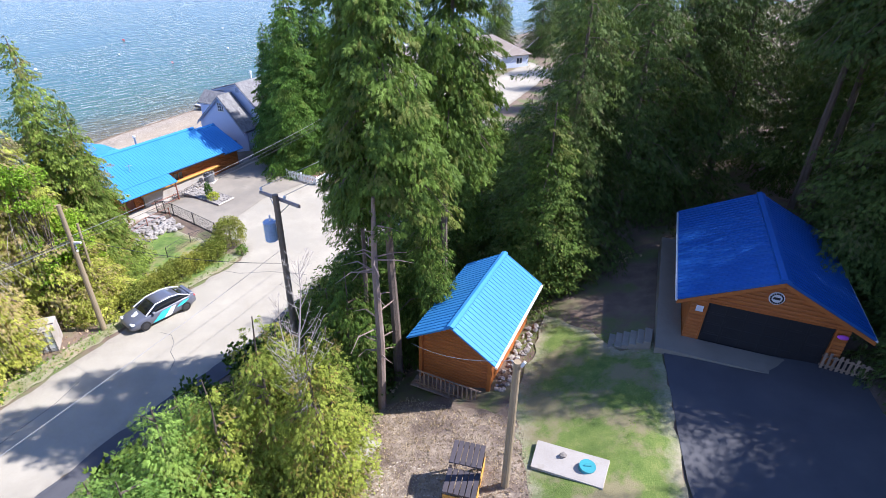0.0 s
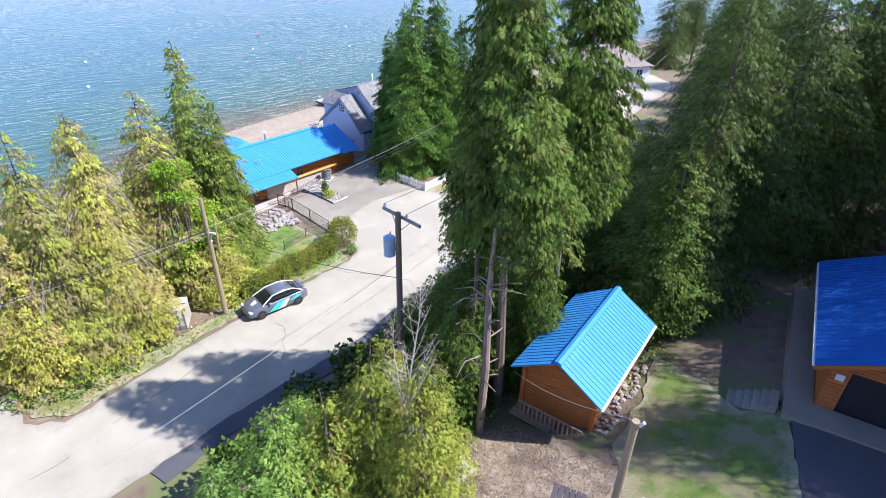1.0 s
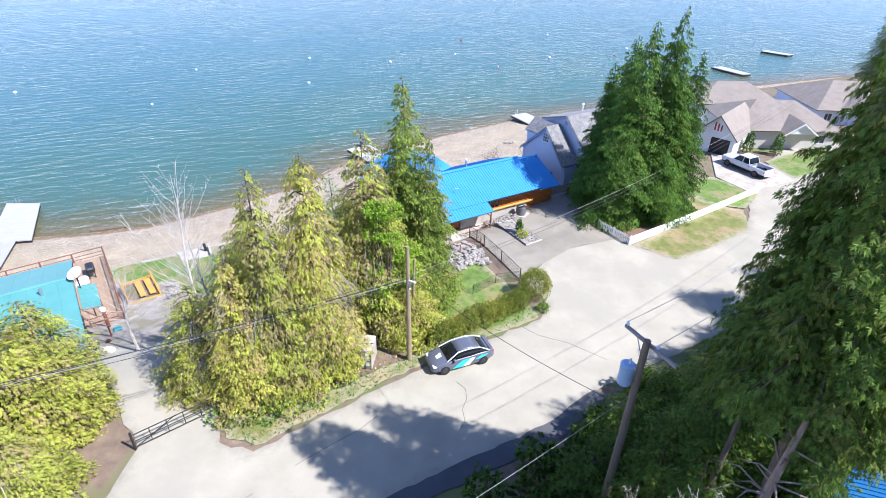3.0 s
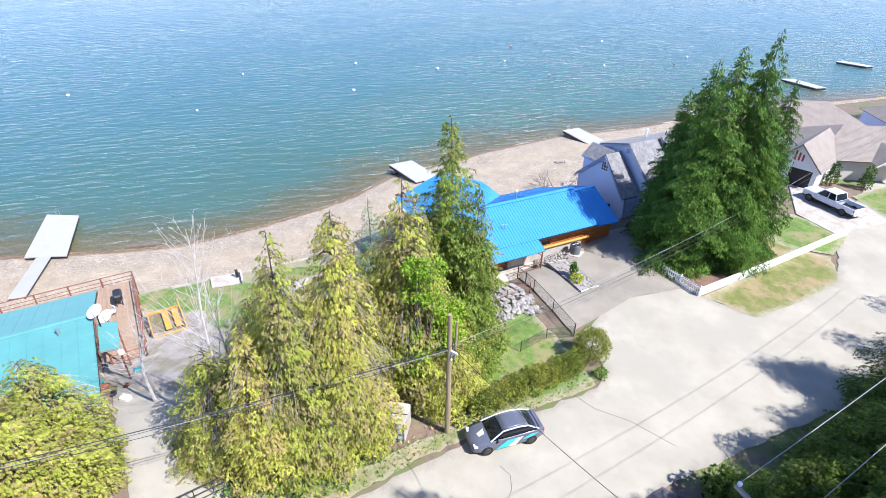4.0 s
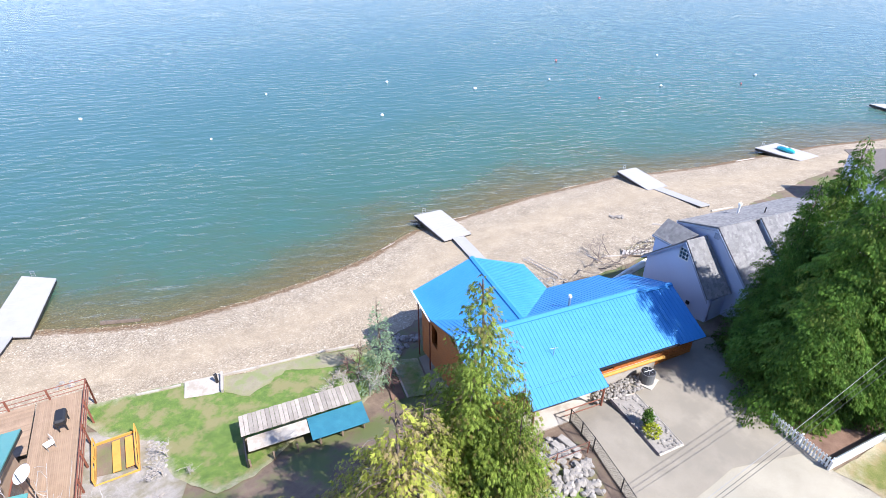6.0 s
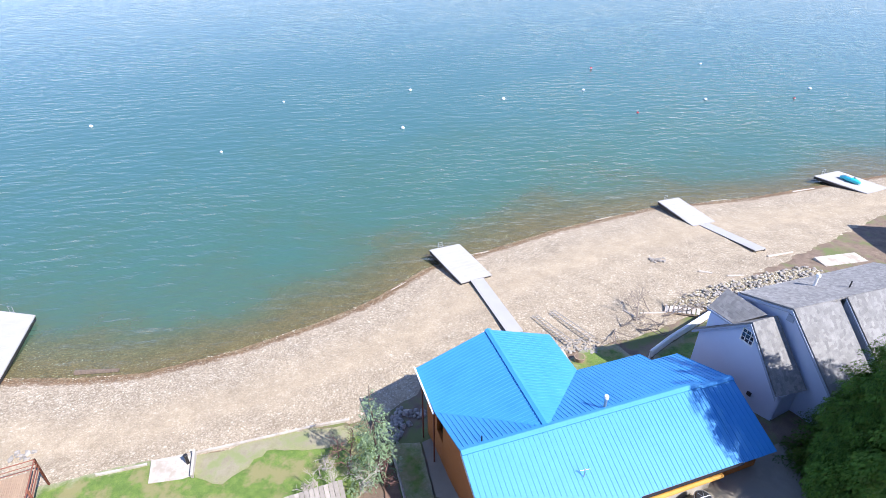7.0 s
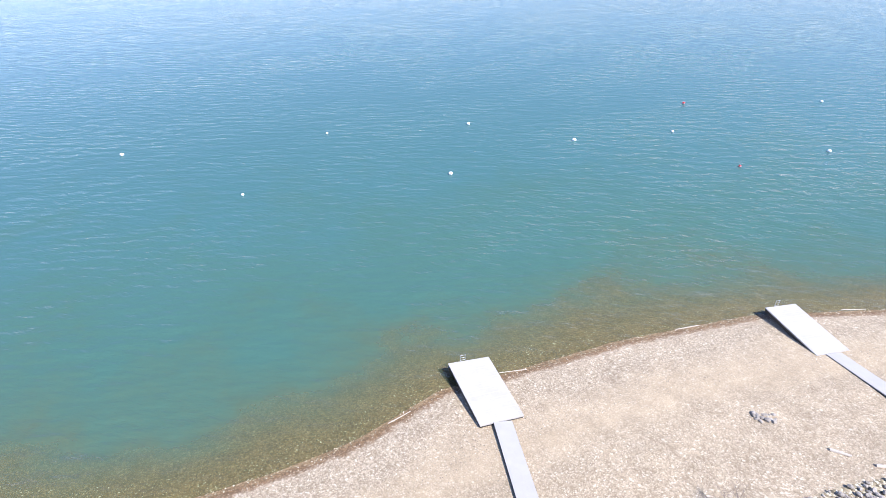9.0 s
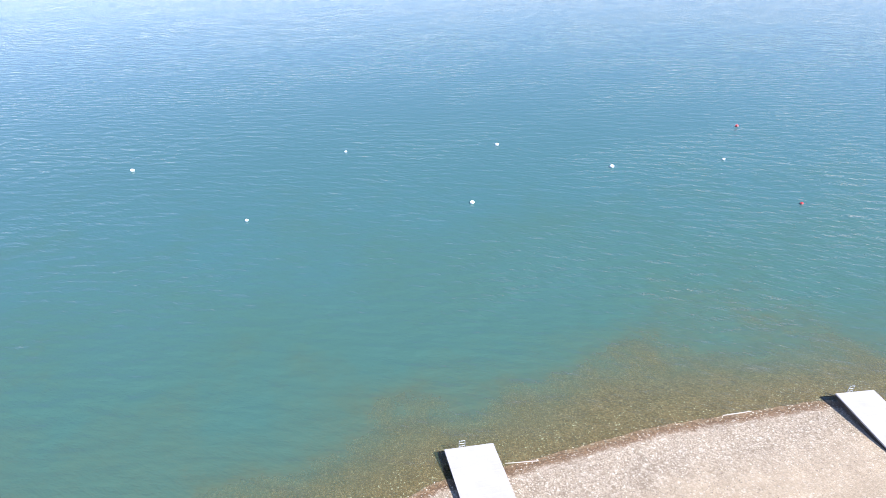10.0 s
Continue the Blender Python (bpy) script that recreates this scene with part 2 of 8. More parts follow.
M["white"] = surface("white_paint", [(0.3, (0.72, 0.72, 0.7)), (0.7, (0.82, 0.82, 0.8))], 1.0, 20, 0.6, 0.1, 0.005)
M["siding"] = surface("pale_blue_siding", [(0.3, (0.5, 0.56, 0.7)), (0.7, (0.56, 0.62, 0.76))], 0.7, 20, 0.6, 0.05, 0.004)
M["shingle"] = tabbed("grey_asphalt_shingle", [(0.0, (0.165, 0.16, 0.158)), (0.5, (0.205, 0.2, 0.196)), (1.0, (0.255, 0.247, 0.24))])
M["taupe"] = surface("taupe_shingle", [(0.3, (0.2, 0.165, 0.135)), (0.7, (0.3, 0.255, 0.21))], 0.9, 18, 0.9, 0.4, 0.02)
M["dark"] = surface("dark_panel", two((0.02, 0.02, 0.022)), 1.0, 12, 0.45, 0.05, 0.005)
M["polewood"] = surface("weathered_pole", [(0.3, (0.12, 0.09, 0.065)), (0.7, (0.26, 0.2, 0.14))], 2.0, 20, 0.9, 0.4, 0.01, world_space=False, stretch=(4, 4, 0.4))
M["cream"] = surface("cream_siding", [(0.3, (0.55, 0.5, 0.44)), (0.7, (0.64, 0.6, 0.53))], 0.7, 20, 0.7, 0.05, 0.004)
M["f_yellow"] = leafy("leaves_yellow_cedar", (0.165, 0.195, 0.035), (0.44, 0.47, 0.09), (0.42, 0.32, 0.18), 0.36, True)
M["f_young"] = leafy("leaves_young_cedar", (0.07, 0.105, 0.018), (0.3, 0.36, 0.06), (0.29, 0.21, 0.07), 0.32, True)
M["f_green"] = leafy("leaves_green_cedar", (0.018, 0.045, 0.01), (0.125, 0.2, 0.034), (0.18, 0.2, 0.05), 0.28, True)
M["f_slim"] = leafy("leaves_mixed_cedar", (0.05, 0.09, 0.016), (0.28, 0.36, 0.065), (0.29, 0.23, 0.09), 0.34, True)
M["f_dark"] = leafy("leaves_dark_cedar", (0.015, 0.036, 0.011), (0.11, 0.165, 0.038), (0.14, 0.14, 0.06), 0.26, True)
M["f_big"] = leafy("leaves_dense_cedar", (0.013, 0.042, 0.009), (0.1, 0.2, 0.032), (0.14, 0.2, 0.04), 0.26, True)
M["f_leaf"] = leafy("leaves_fresh_maple", (0.17, 0.3, 0.03), (0.36, 0.54, 0.06), (0.4, 0.55, 0.09), 0.5)
M["deadtwig"] = surface("dead_twig_wood", two((0.42, 0.36, 0.3)), 2, 16, 0.95, 0.2, 0.01)
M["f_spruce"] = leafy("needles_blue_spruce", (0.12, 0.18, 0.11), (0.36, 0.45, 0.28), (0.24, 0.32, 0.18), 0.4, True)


# ---- shape of the land ----
SHORE = np.array([(-190, -70), (-130, -25), (-92, 10), (-74, 27.8), (-69.3, 32.3), (-65.6, 36.7), (-62.3, 44), (-60, 52), (-59, 58), (-59.2, 66), (-57, 72.5),
                  (-53.5, 84), (-47.5, 98), (-38.5, 111), (-31.5, 124), (-26, 134), (-12, 154), (6, 178), (40, 215), (150, 300), (700, 700)], float)


def shore_distance(x, y):
    """Metres inland from the waterline; negative over the lake."""
    x, y = np.asarray(x, float), np.asarray(y, float)
    best = np.full(x.shape, 1e9)
    sign = np.ones(x.shape)
    for (ax, ay), (bx, by) in zip(SHORE[:-1], SHORE[1:]):
        ux, uy = bx - ax, by - ay
        f = np.clip(((x - ax) * ux + (y - ay) * uy) / (ux * ux + uy * uy), 0, 1)
        dx, dy = x - ax - f * ux, y - ay - f * uy
        d = np.hypot(dx, dy)
        near = d < best
        best = np.where(near, d, best)
        sign = np.where(near, np.where(ux * dy - uy * dx > 0, -1.0, 1.0), sign)
    return best * sign


LAKE = -7.8


def height(x, y):
    x, y = np.asarray(x, float), np.asarray(y, float)
    s = shore_distance(x, y)
    z = np.interp(s, [-400, -80, -25, -8, 0, 4, 12, 18, 24, 30, 36], [-40, -22, -12.5, -9.4, -7.8, -7.3, -6.1, -5.4, -4.4, -2.4, -1.0])
    d = (x + 13.4) * 0.87 - (y - 24.5) * 0.5
    up = np.interp(d, [1.0, 3.0, 12.5, 23.0, 26, 60, 200], [0, 0.15, 3.5, 6.9, 7.0, 9.0, 40.0])
    fade = np.interp(y, [-30, 60, 75, 90], [1, 1, 0.6, 0.25])
    rough = 0.05 * np.sin(x * 1.3 + 0.7 * np.sin(y)) * np.sin(y * 1.1) * np.interp(d, [1, 5], [0, 1])
    return z + up * fade + rough


def ground_z(x, y):
    return float(height(x, y))


def mesh_object(name, verts, faces, mat=None, parent=None, smooth=False):
    me = bpy.data.meshes.new(name)
    me.from_pydata([tuple(map(float, v)) for v in verts], [], [tuple(map(int, f)) for f in faces])
    me.update()
    if smooth:
        me.shade_smooth()
    if mat:
        me.materials.append(mat)
    ob = new(name, me)
    ob.parent = parent
    return ob


def sheet(name, xs, ys, zfun, mat):
    X, Y = np.meshgrid(xs, ys)
    Z = zfun(X, Y)
    n, k = len(xs), len(ys)
    idx = np.arange(n * k).reshape(k, n)
    faces = np.stack([idx[:-1, :-1], idx[:-1, 1:], idx[1:, 1:], idx[1:, :-1]], -1).reshape(-1, 4)
    return mesh_object(name, np.stack([X, Y, Z], -1).reshape(-1, 3), faces, mat, None, True)


def spaced(lo, a, b, hi, step, far):
    inner = np.arange(a, b + 0.01, step)
    return np.concatenate([lo * 1.0 + (a - lo) * (1 - np.geomspace(1, 0.003, far)), inner, b + (hi - b) * np.geomspace(0.003, 1, far)])


ground = sheet("ground", spaced(-1800, -92, 34, 1500, 0.75, 26), spaced(-900, 4, 150, 2200, 0.75, 26), height, M["soil"])
tagged(ground, "brown soil and shingle ground sloping to the lake", "ground", kind="structure")


# ---- building blocks ----
def part(name, bm, material, parent=None, label=""):
    me = bpy.data.meshes.new(name)
    bmesh.ops.recalc_face_normals(bm, faces=bm.faces[:])
    bm.to_mesh(me)
    bm.free()
    if material:
        me.materials.append(material)
    ob = new(name, me)
    ob.parent = parent
    if label:
        tagged(ob, label)
    return ob


def thing(name, m, label, category, group="", kind=""):
    ob = new(name)
    ob.empty_display_size = 0.3
    ob.matrix_world = m
    return tagged(ob, label, category, group, kind)


def box(bm, lo, hi, bevel=0.0, m=None):
    r = bmesh.ops.create_cube(bm, size=1.0)
    v = r["verts"]
    bmesh.ops.scale(bm, vec=[b - a for a, b in zip(lo, hi)], verts=v)
    bmesh.ops.translate(bm, vec=[(a + b) / 2 for a, b in zip(lo, hi)], verts=v)
    if bevel:
        e = list({e for x in v for e in x.link_edges})
        r2 = bmesh.ops.bevel(bm, geom=e, offset=bevel, segments=1, affect="EDGES")
        v = list({x for f in r2["faces"] for x in f.verts} | {x for x in v if x.is_valid})
    if m:
        bmesh.ops.transform(bm, matrix=m, verts=v)
    return v


def boxed(lo, hi, bevel=0.0, m=None):
    bm = bmesh.new()
    box(bm, lo, hi, bevel, m)
    return bm


def tube(bm, a, b, r1, r2=None, seg=8):
    """A tapered round bar from a to b."""
    a, b = Vector(a), Vector(b)
    d = b - a
    r = bmesh.ops.create_cone(bm, cap_ends=True, segments=seg, radius1=r1, radius2=r1 if r2 is None else r2, depth=d.length)
    m = Matrix.Translation((a + b) / 2) @ d.to_track_quat("Z", "Y").to_matrix().to_4x4()
    bmesh.ops.transform(bm, matrix=m, verts=r["verts"])
    return r["verts"]


def tubed(a, b, r1, r2=None, seg=8):
    bm = bmesh.new()
    tube(bm, a, b, r1, r2, seg)
    return bm


def prism(bm, pts, thick):
    """A flat plate from a planar ring of points, thickened downward along its normal by thick."""
    top = [bm.verts.new(p) for p in pts]
    n = (Vector(pts[1]) - Vector(pts[0])).cross(Vector(pts[2]) - Vector(pts[1])).normalized()
    if n.z < 0:
        n = -n
    low = [bm.verts.new(Vector(p) - n * thick) for p in pts]
    bm.faces.new(top)
    bm.faces.new(low[::-1])
    k = len(pts)
    for i in range(k):
        bm.faces.new((top[i], low[i], low[(i + 1) % k], top[(i + 1) % k]))
    return bm


def plate(pts, thick):
    return prism(bmesh.new(), [Vector(p) for p in pts], thick)


from mathutils.geometry import delaunay_2d_cdt


def inside(px, py, poly):
    hit = np.zeros(px.shape, bool)
    for (ax, ay), (bx, by) in zip(poly, poly[1:] + poly[:1]):
        c = (ay > py) != (by > py)
        hit ^= c & (px < (bx - ax) * (py - ay) / (by - ay + 1e-12) + ax)
    return hit


def drape(name, outline, mat, lift, step=1.2, jag=0.12, label="", category="", z=None, depth=0.0, kind="structure"):
    """A patch of ground cover inside an outline, laid on the land, with an uneven edge."""
    rng = random.Random(len(outline) * 7 + int(abs(outline[0][0]) * 10))
    rim = []
    for (ax, ay), (bx, by) in zip(outline, outline[1:] + outline[:1]):
        k = max(1, int(math.hypot(bx - ax, by - ay) / min(step, 0.7)))
        for i in range(k):
            j = jag * (i > 0)
            rim.append((ax + (bx - ax) * i / k + rng.uniform(-j, j), ay + (by - ay) * i / k + rng.uniform(-j, j)))
    P = np.array(rim)
    gx, gy = np.meshgrid(np.arange(P[:, 0].min(), P[:, 0].max(), step), np.arange(P[:, 1].min(), P[:, 1].max(), step))
    gx, gy = gx.ravel(), gy.ravel()
    ok = inside(gx, gy, rim)
    pts = [Vector(p) for p in rim] + [Vector(p) for p in zip(gx[ok], gy[ok])]
    k = len(rim)
    v, e, f, *_ = delaunay_2d_cdt(pts, [], [list(range(k))], 1, 1e-4)
    X = np.array([p[:] for p in v])
    Z = height(X[:, 0], X[:, 1]) + lift if z is None else np.full(len(X), z)
    verts = np.column_stack([X, Z])
    faces = [list(q) for q in f]
    ob = mesh_object(name, verts, faces, mat, None, True)
    far = np.full(len(X), 99.0)
    for (ax, ay), (bx, by) in zip(rim, rim[1:] + rim[:1]):
        ux, uy = bx - ax, by - ay
        q = np.clip(((X[:, 0] - ax) * ux + (X[:, 1] - ay) * uy) / (ux * ux + uy * uy + 1e-9), 0, 1)
        far = np.minimum(far, np.hypot(X[:, 0] - ax - q * ux, X[:, 1] - ay - q * uy))
    ra = ob.data.attributes.new("rim", "FLOAT", "POINT")
    ra.data.foreach_set("value", far.astype(np.float32))
    return tagged(ob, label, category, kind=kind)


# ---- ground cover, roads, water ----
beach_out = [(-200, -75), (-150, -25), (-105, 22), (-95, 45), (-85, 60), (-80, 75), (-75, 95), (-60, 115), (-48, 135), (-30, 160), (0, 195), (15, 190), (-10, 150), (-19, 128),
             (-24, 112), (-28, 96), (-31, 84), (-33, 72), (-35, 67), (-38, 62.5), (-41.5, 58.5), (-44.5, 53), (-45, 47), (-47.4, 44), (-53.2, 33.2), (-57.9, 26.6), (-66, 14), (-90, -15), (-140, -70)]
beach = drape("beach", beach_out, M["beach"], 0.03, 1.0, 0.3, "pale shingle beach of stones and sand by the lake", "beach")
co = np.zeros(len(beach.data.vertices) * 3)
beach.data.vertices.foreach_get("co", co)
beach.data.attributes.new("inland", "FLOAT", "POINT").data.foreach_set("value", shore_distance(co[0::3], co[1::3]).astype(np.float32))
road_rim = [(-40, -22), (-32, -8), (-24.5, 4), (-17.5, 16.5), (-15.8, 20.2), (-11, 28.8), (-9.4, 33.2), (-5, 41), (0, 49), (4.5, 60), (6, 78), (6, 100), (-2, 100), (-3.5, 84), (-4.5, 72),
            (-3.9, 62.5), (-6.3, 57), (-8.8, 52.7), (-12.6, 52.7), (-16.6, 55), (-19, 50), (-18.3, 45), (-18.6, 42.2), (-15.4, 39.6), (-15.4, 37.8), (-17.4, 33.9), (-20.3, 27.9), (-22.4, 22.7),
            (-24.2, 18.0), (-26.3, 17.4), (-28.5, 19.2), (-33, 21.5), (-38, 23), (-44, 24), (-47, 24.5), (-46, 21), (-40, 18), (-34, 16.0), (-29.8, 14.7), (-28.2, 11.5), (-33, 4), (-46, -14)]
drape("road", road_rim, M["gravel"], 0.06, 1.0, 0.15, "pale dusty gravel and worn asphalt road in full sun", "road")
drive_rim = [(-26.6, 46.6), (-24.1, 45.1), (-19.2, 42.0), (-18.4, 44.6), (-17.2, 49), (-14, 53.2), (-16.6, 55.2), (-19, 60), (-22, 60.4), (-24.6, 55.5), (-26.8, 50.2)]
drape("side_lane", [(5.6, 78), (8.6, 84), (13, 94), (19, 108), (15, 116), (9, 104), (5.4, 96)], M["gravel"], 0.07, 1.2, 0.2, "pale gravel turning beyond the wood", "road")
drape("driveway", drive_rim, M["concrete"], 0.1, 1.0, 0.03, "smooth grey concrete driveway before the blue-roofed house", "driveway")
drape("asphalt_drive", [(10.6, 19.6), (9.6, 14.1), (8.5, 6), (7, -8), (18, -10), (17.0, 6), (17.4, 14.5), (18.8, 20.2), (12.6, 21.8), (11.2, 22.2)], M["asphalt"], 0.08, 0.8, 0.015, "dark grey asphalt drive before the garage", "driveway")
drape("lawn", [(-24.3, 42.8), (-20.0, 41.0), (-17.3, 38.8), (-15.6, 38.6), (-17.8, 33.9), (-20.7, 30.9), (-22.6, 33.5), (-25.6, 38.4)], M["lawn"], 0.07, 0.8, 0.1, "mown green lawn with a bare patch", "lawn")
drape("yard", [(-55.4, 25.2), (-53.0, 27.2), (-50.3, 29.4), (-46.0, 29.6), (-43.0, 28.0), (-41.0, 26.6), (-38.4, 25.2), (-36, 23), (-39.6, 20.4), (-44.4, 19), (-50, 20.5), (-52, 23)], M["yardsand"], 0.07, 0.8, 0.25, "pale dry sand and gravel yard beside the deck", "yard")
drape("lawn", [(-58, 25.8), (-56.3, 29.6), (-54.4, 33.0), (-51.4, 36.2), (-49.0, 40.6), (-46.4, 44.6), (-43.5, 45.6), (-41, 44.2), (-40, 40.2), (-41.6, 36.5), (-40.4, 31.5), (-41.0, 29.2), (-44.8, 28.2), (-49.4, 28.8), (-53.1, 26.6)], M["lawn"], 0.08, 0.8, 0.1, "bright green lawn above the beach", "lawn")
drape("lawn", [(-12.6, 52.7), (-8.5, 52.4), (-5.9, 57.0), (-3.7, 62.2), (-4.7, 66.5), (-7, 66), (-9, 61.5)], M["drylawn"], 0.08, 0.8, 0.12, "worn green and brown grass verge by the white fence", "lawn")
drape("lawn", [(-13.4, 53), (-9, 61.8), (-7.4, 66.2), (-13, 68.5), (-18, 64), (-17, 56)], M["drylawn"], 0.07, 0.8, 0.1, "patchy grass yard behind the white fence", "lawn")
drape("lawn", [(4.4, 12.6), (9.1, 12.2), (9.7, 15), (10.6, 19.5), (11.0, 21.8), (9.2, 21.4), (8.4, 23.6), (6.4, 26.2), (5.6, 22.5), (4.0, 19.2)], M["mosslawn"], 0.06, 0.6, 0.15, "mossy yellow-green lawn beside the shed", "lawn")
drape("mulch_bed", [(-16.0, 55.0), (-13.3, 53.2), (-12.6, 53.2), (-8.9, 61.2), (-9.9, 61.8), (-13.2, 55.6), (-15.4, 57.2)], M["mulch"], 0.1, 0.6, 0.12, "brown bark mulch bed under the large cedars", "flower bed")
drape("dry_slope", [(-4.8, 12.2), (-4.0, 17.6), (-2.6, 20.2), (0.4, 20.0), (3.4, 18.4), (4.4, 19.2), (5.2, 18.4), (4.6, 12.4), (1.0, 9.6)], M["dryslope"], 0.05, 0.5, 0.2, "dry pale grass and soil on the slope", "ground")
drape("bare_strip", [(-52.2, 35.6), (-47.9, 43.0), (-45.6, 44.6), (-44.6, 43.4), (-48.6, 39.4), (-48.2, 35.8), (-50.2, 34.8)], M["drylawn2"], 0.11, 0.6, 0.2, "worn brown strip along the lawn edge", "lawn")
drape("side_path", [(-40.6, 47.2), (-36.4, 44.4), (-34.4, 45.4), (-35.6, 47.4), (-39.4, 50.4)], M["concrete"], 0.12, 0.6, 0.03, "grey concrete path along the log house wall", "pavement")
drape("lawn", [(-42.2, 45.6), (-37.8, 43.0), (-36.5, 44.3), (-40.7, 47.1)], M["lawn"], 0.12, 0.5, 0.05, "narrow green strip beside the concrete path", "lawn")
drape("mulch_bed", [(-43.0, 44.8), (-38.4, 42.0), (-37.9, 42.8), (-42.3, 45.5)], M["mulch"], 0.12, 0.5, 0.06, "dark bark mulch bed beside the lawn strip", "flower bed")
drape("verge", [(-27.5, 19.0), (-26.2, 17.8), (-24.4, 18.4), (-22.6, 22.9), (-20.6, 28.1), (-17.7, 34.0), (-15.6, 38.0), (-16.2, 38.6), (-18.5, 34.6), (-21.3, 29.2), (-23.3, 24.3), (-25.2, 20.6)], M["drylawn"], 0.065, 0.5, 0.15, "thin grass verge along the road", "verge")

water_m = bpy.data.materials.new("lake_water")
t, b = nodes_of(water_m)
at = t.nodes.new("ShaderNodeAttribute")
at.attribute_name = "depth"
deep = node(t, "ShaderNodeMapRange", From_Min=0.0, From_Max=9.0)
murk = t.nodes.new("ShaderNodeMath")
murk.operation = "MULTIPLY_ADD"
swirl = node(t, "ShaderNodeMapRange", From_Min=0.3, From_Max=0.7, To_Min=0.55, To_Max=1.3)
t.links.new(noisy(t, coords(t), 0.09, 5.0, 0.6), swirl.inputs[0])
t.links.new(at.outputs["Fac"], murk.inputs[0])
t.links.new(swirl.outputs[0], murk.inputs[1])
t.links.new(murk.outputs[0], deep.inputs[0])
body = ramp(t, deep.outputs[0], [(0.0, (0.095, 0.098, 0.045)), (0.11, (0.066, 0.1, 0.062)), (0.26, (0.05, 0.115, 0.09)), (1.0, (0.047, 0.122, 0.12))])
clear = ramp(t, deep.outputs[0], [(0.0, (0.06,) * 3), (0.1, (0.36,) * 3), (0.22, (0.86,) * 3), (0.4, (1,) * 3)])
dif = t.nodes.new("ShaderNodeBsdfDiffuse")
t.links.new(body, dif.inputs[0])
tra = t.nodes.new("ShaderNodeBsdfTransparent")
tra.inputs[0].default_value = (0.72, 0.79, 0.66, 1)
m1 = t.nodes.new("ShaderNodeMixShader")
for a, s in ((clear, 0), (tra.outputs[0], 1), (dif.outputs[0], 2)):
    t.links.new(a, m1.inputs[s])
glo = t.nodes.new("ShaderNodeBsdfGlossy")
glo.inputs["Roughness"].default_value = 0.17
turned = coords(t, True, (1, 1, 1), radians(36.9))
wm = t.nodes.new("ShaderNodeMapping")
wm.inputs["Scale"].default_value = (1.0, 0.3, 1.0)
t.links.new(turned, wm.inputs[0])
wv = wm.outputs[0]
wm2 = t.nodes.new("ShaderNodeMapping")
wm2.inputs["Scale"].default_value = (1.0, 0.32, 1.0)
t.links.new(coords(t, True, (1, 1, 1), radians(60)), wm2.inputs[0])
wv2 = wm2.outputs[0]
w1, w2, w3 = noisy(t, wv, 0.75, 1.0, 0.45), noisy(t, wv2, 1.7, 2.0, 0.55), noisy(t, wv, 3.6, 2.0, 0.6)
wsum = t.nodes.new("ShaderNodeMath")
wsum.operation = "MULTIPLY_ADD"
t.links.new(w2, wsum.inputs[0])
wsum.inputs[1].default_value = 0.5
t.links.new(w1, wsum.inputs[2])
wsum2 = t.nodes.new("ShaderNodeMath")
wsum2.operation = "MULTIPLY_ADD"
t.links.new(w3, wsum2.inputs[0])
wsum2.inputs[1].default_value = 0.16
t.links.new(wsum.outputs[0], wsum2.inputs[2])
wb = node(t, "ShaderNodeBump", Strength=1.0, Distance=0.42)
gust = ramp(t, noisy(t, coords(t, True, (1, 0.6, 1), radians(36.9)), 0.05, 3.0, 0.55), [(0.35, (0.4,) * 3), (0.65, (0.85,) * 3)])
calm = node(t, "ShaderNodeMapRange", From_Min=3.0, From_Max=15.0, To_Min=1.0, To_Max=0.42)
t.links.new(at.outputs["Fac"], calm.inputs[0])
t.links.new(mixed(t, 1.0, gust, calm.outputs[0], "MULTIPLY"), wb.inputs["Strength"])
t.links.new(wsum2.outputs[0], wb.inputs["Height"])
for n in (dif, glo):
    t.links.new(wb.outputs[0], n.inputs["Normal"])
fr = node(t, "ShaderNodeFresnel", IOR=1.33)
t.links.new(wb.outputs[0], fr.inputs["Normal"])
m2 = t.nodes.new("ShaderNodeMixShader")
for a, s in ((fr.outputs[0], 0), (m1.outputs[0], 1), (glo.outputs[0], 2)):
    t.links.new(a, m2.inputs[s])
t.links.new(m2.outputs[0], t.nodes["Material Output"].inputs[0])
t.nodes.remove(b)
water = sheet("water", spaced(-1800, -135, 10, 700, 1.5, 22), spaced(-900, 10, 190, 2200, 1.5, 22), lambda X, Y: np.full(X.shape, LAKE), water_m)
tagged(water, "clear teal lake water with small wind ripples", "lake", kind="structure")
wa = water.data.attributes.new("depth", "FLOAT", "POINT")
co = np.zeros(len(water.data.vertices) * 3)
water.data.vertices.foreach_get("co", co)
co = co.reshape(-1, 3)
wa.data.foreach_set("value", np.maximum(LAKE - height(co[:, 0], co[:, 1]), 0).astype(np.float32))
water.visible_shadow = False


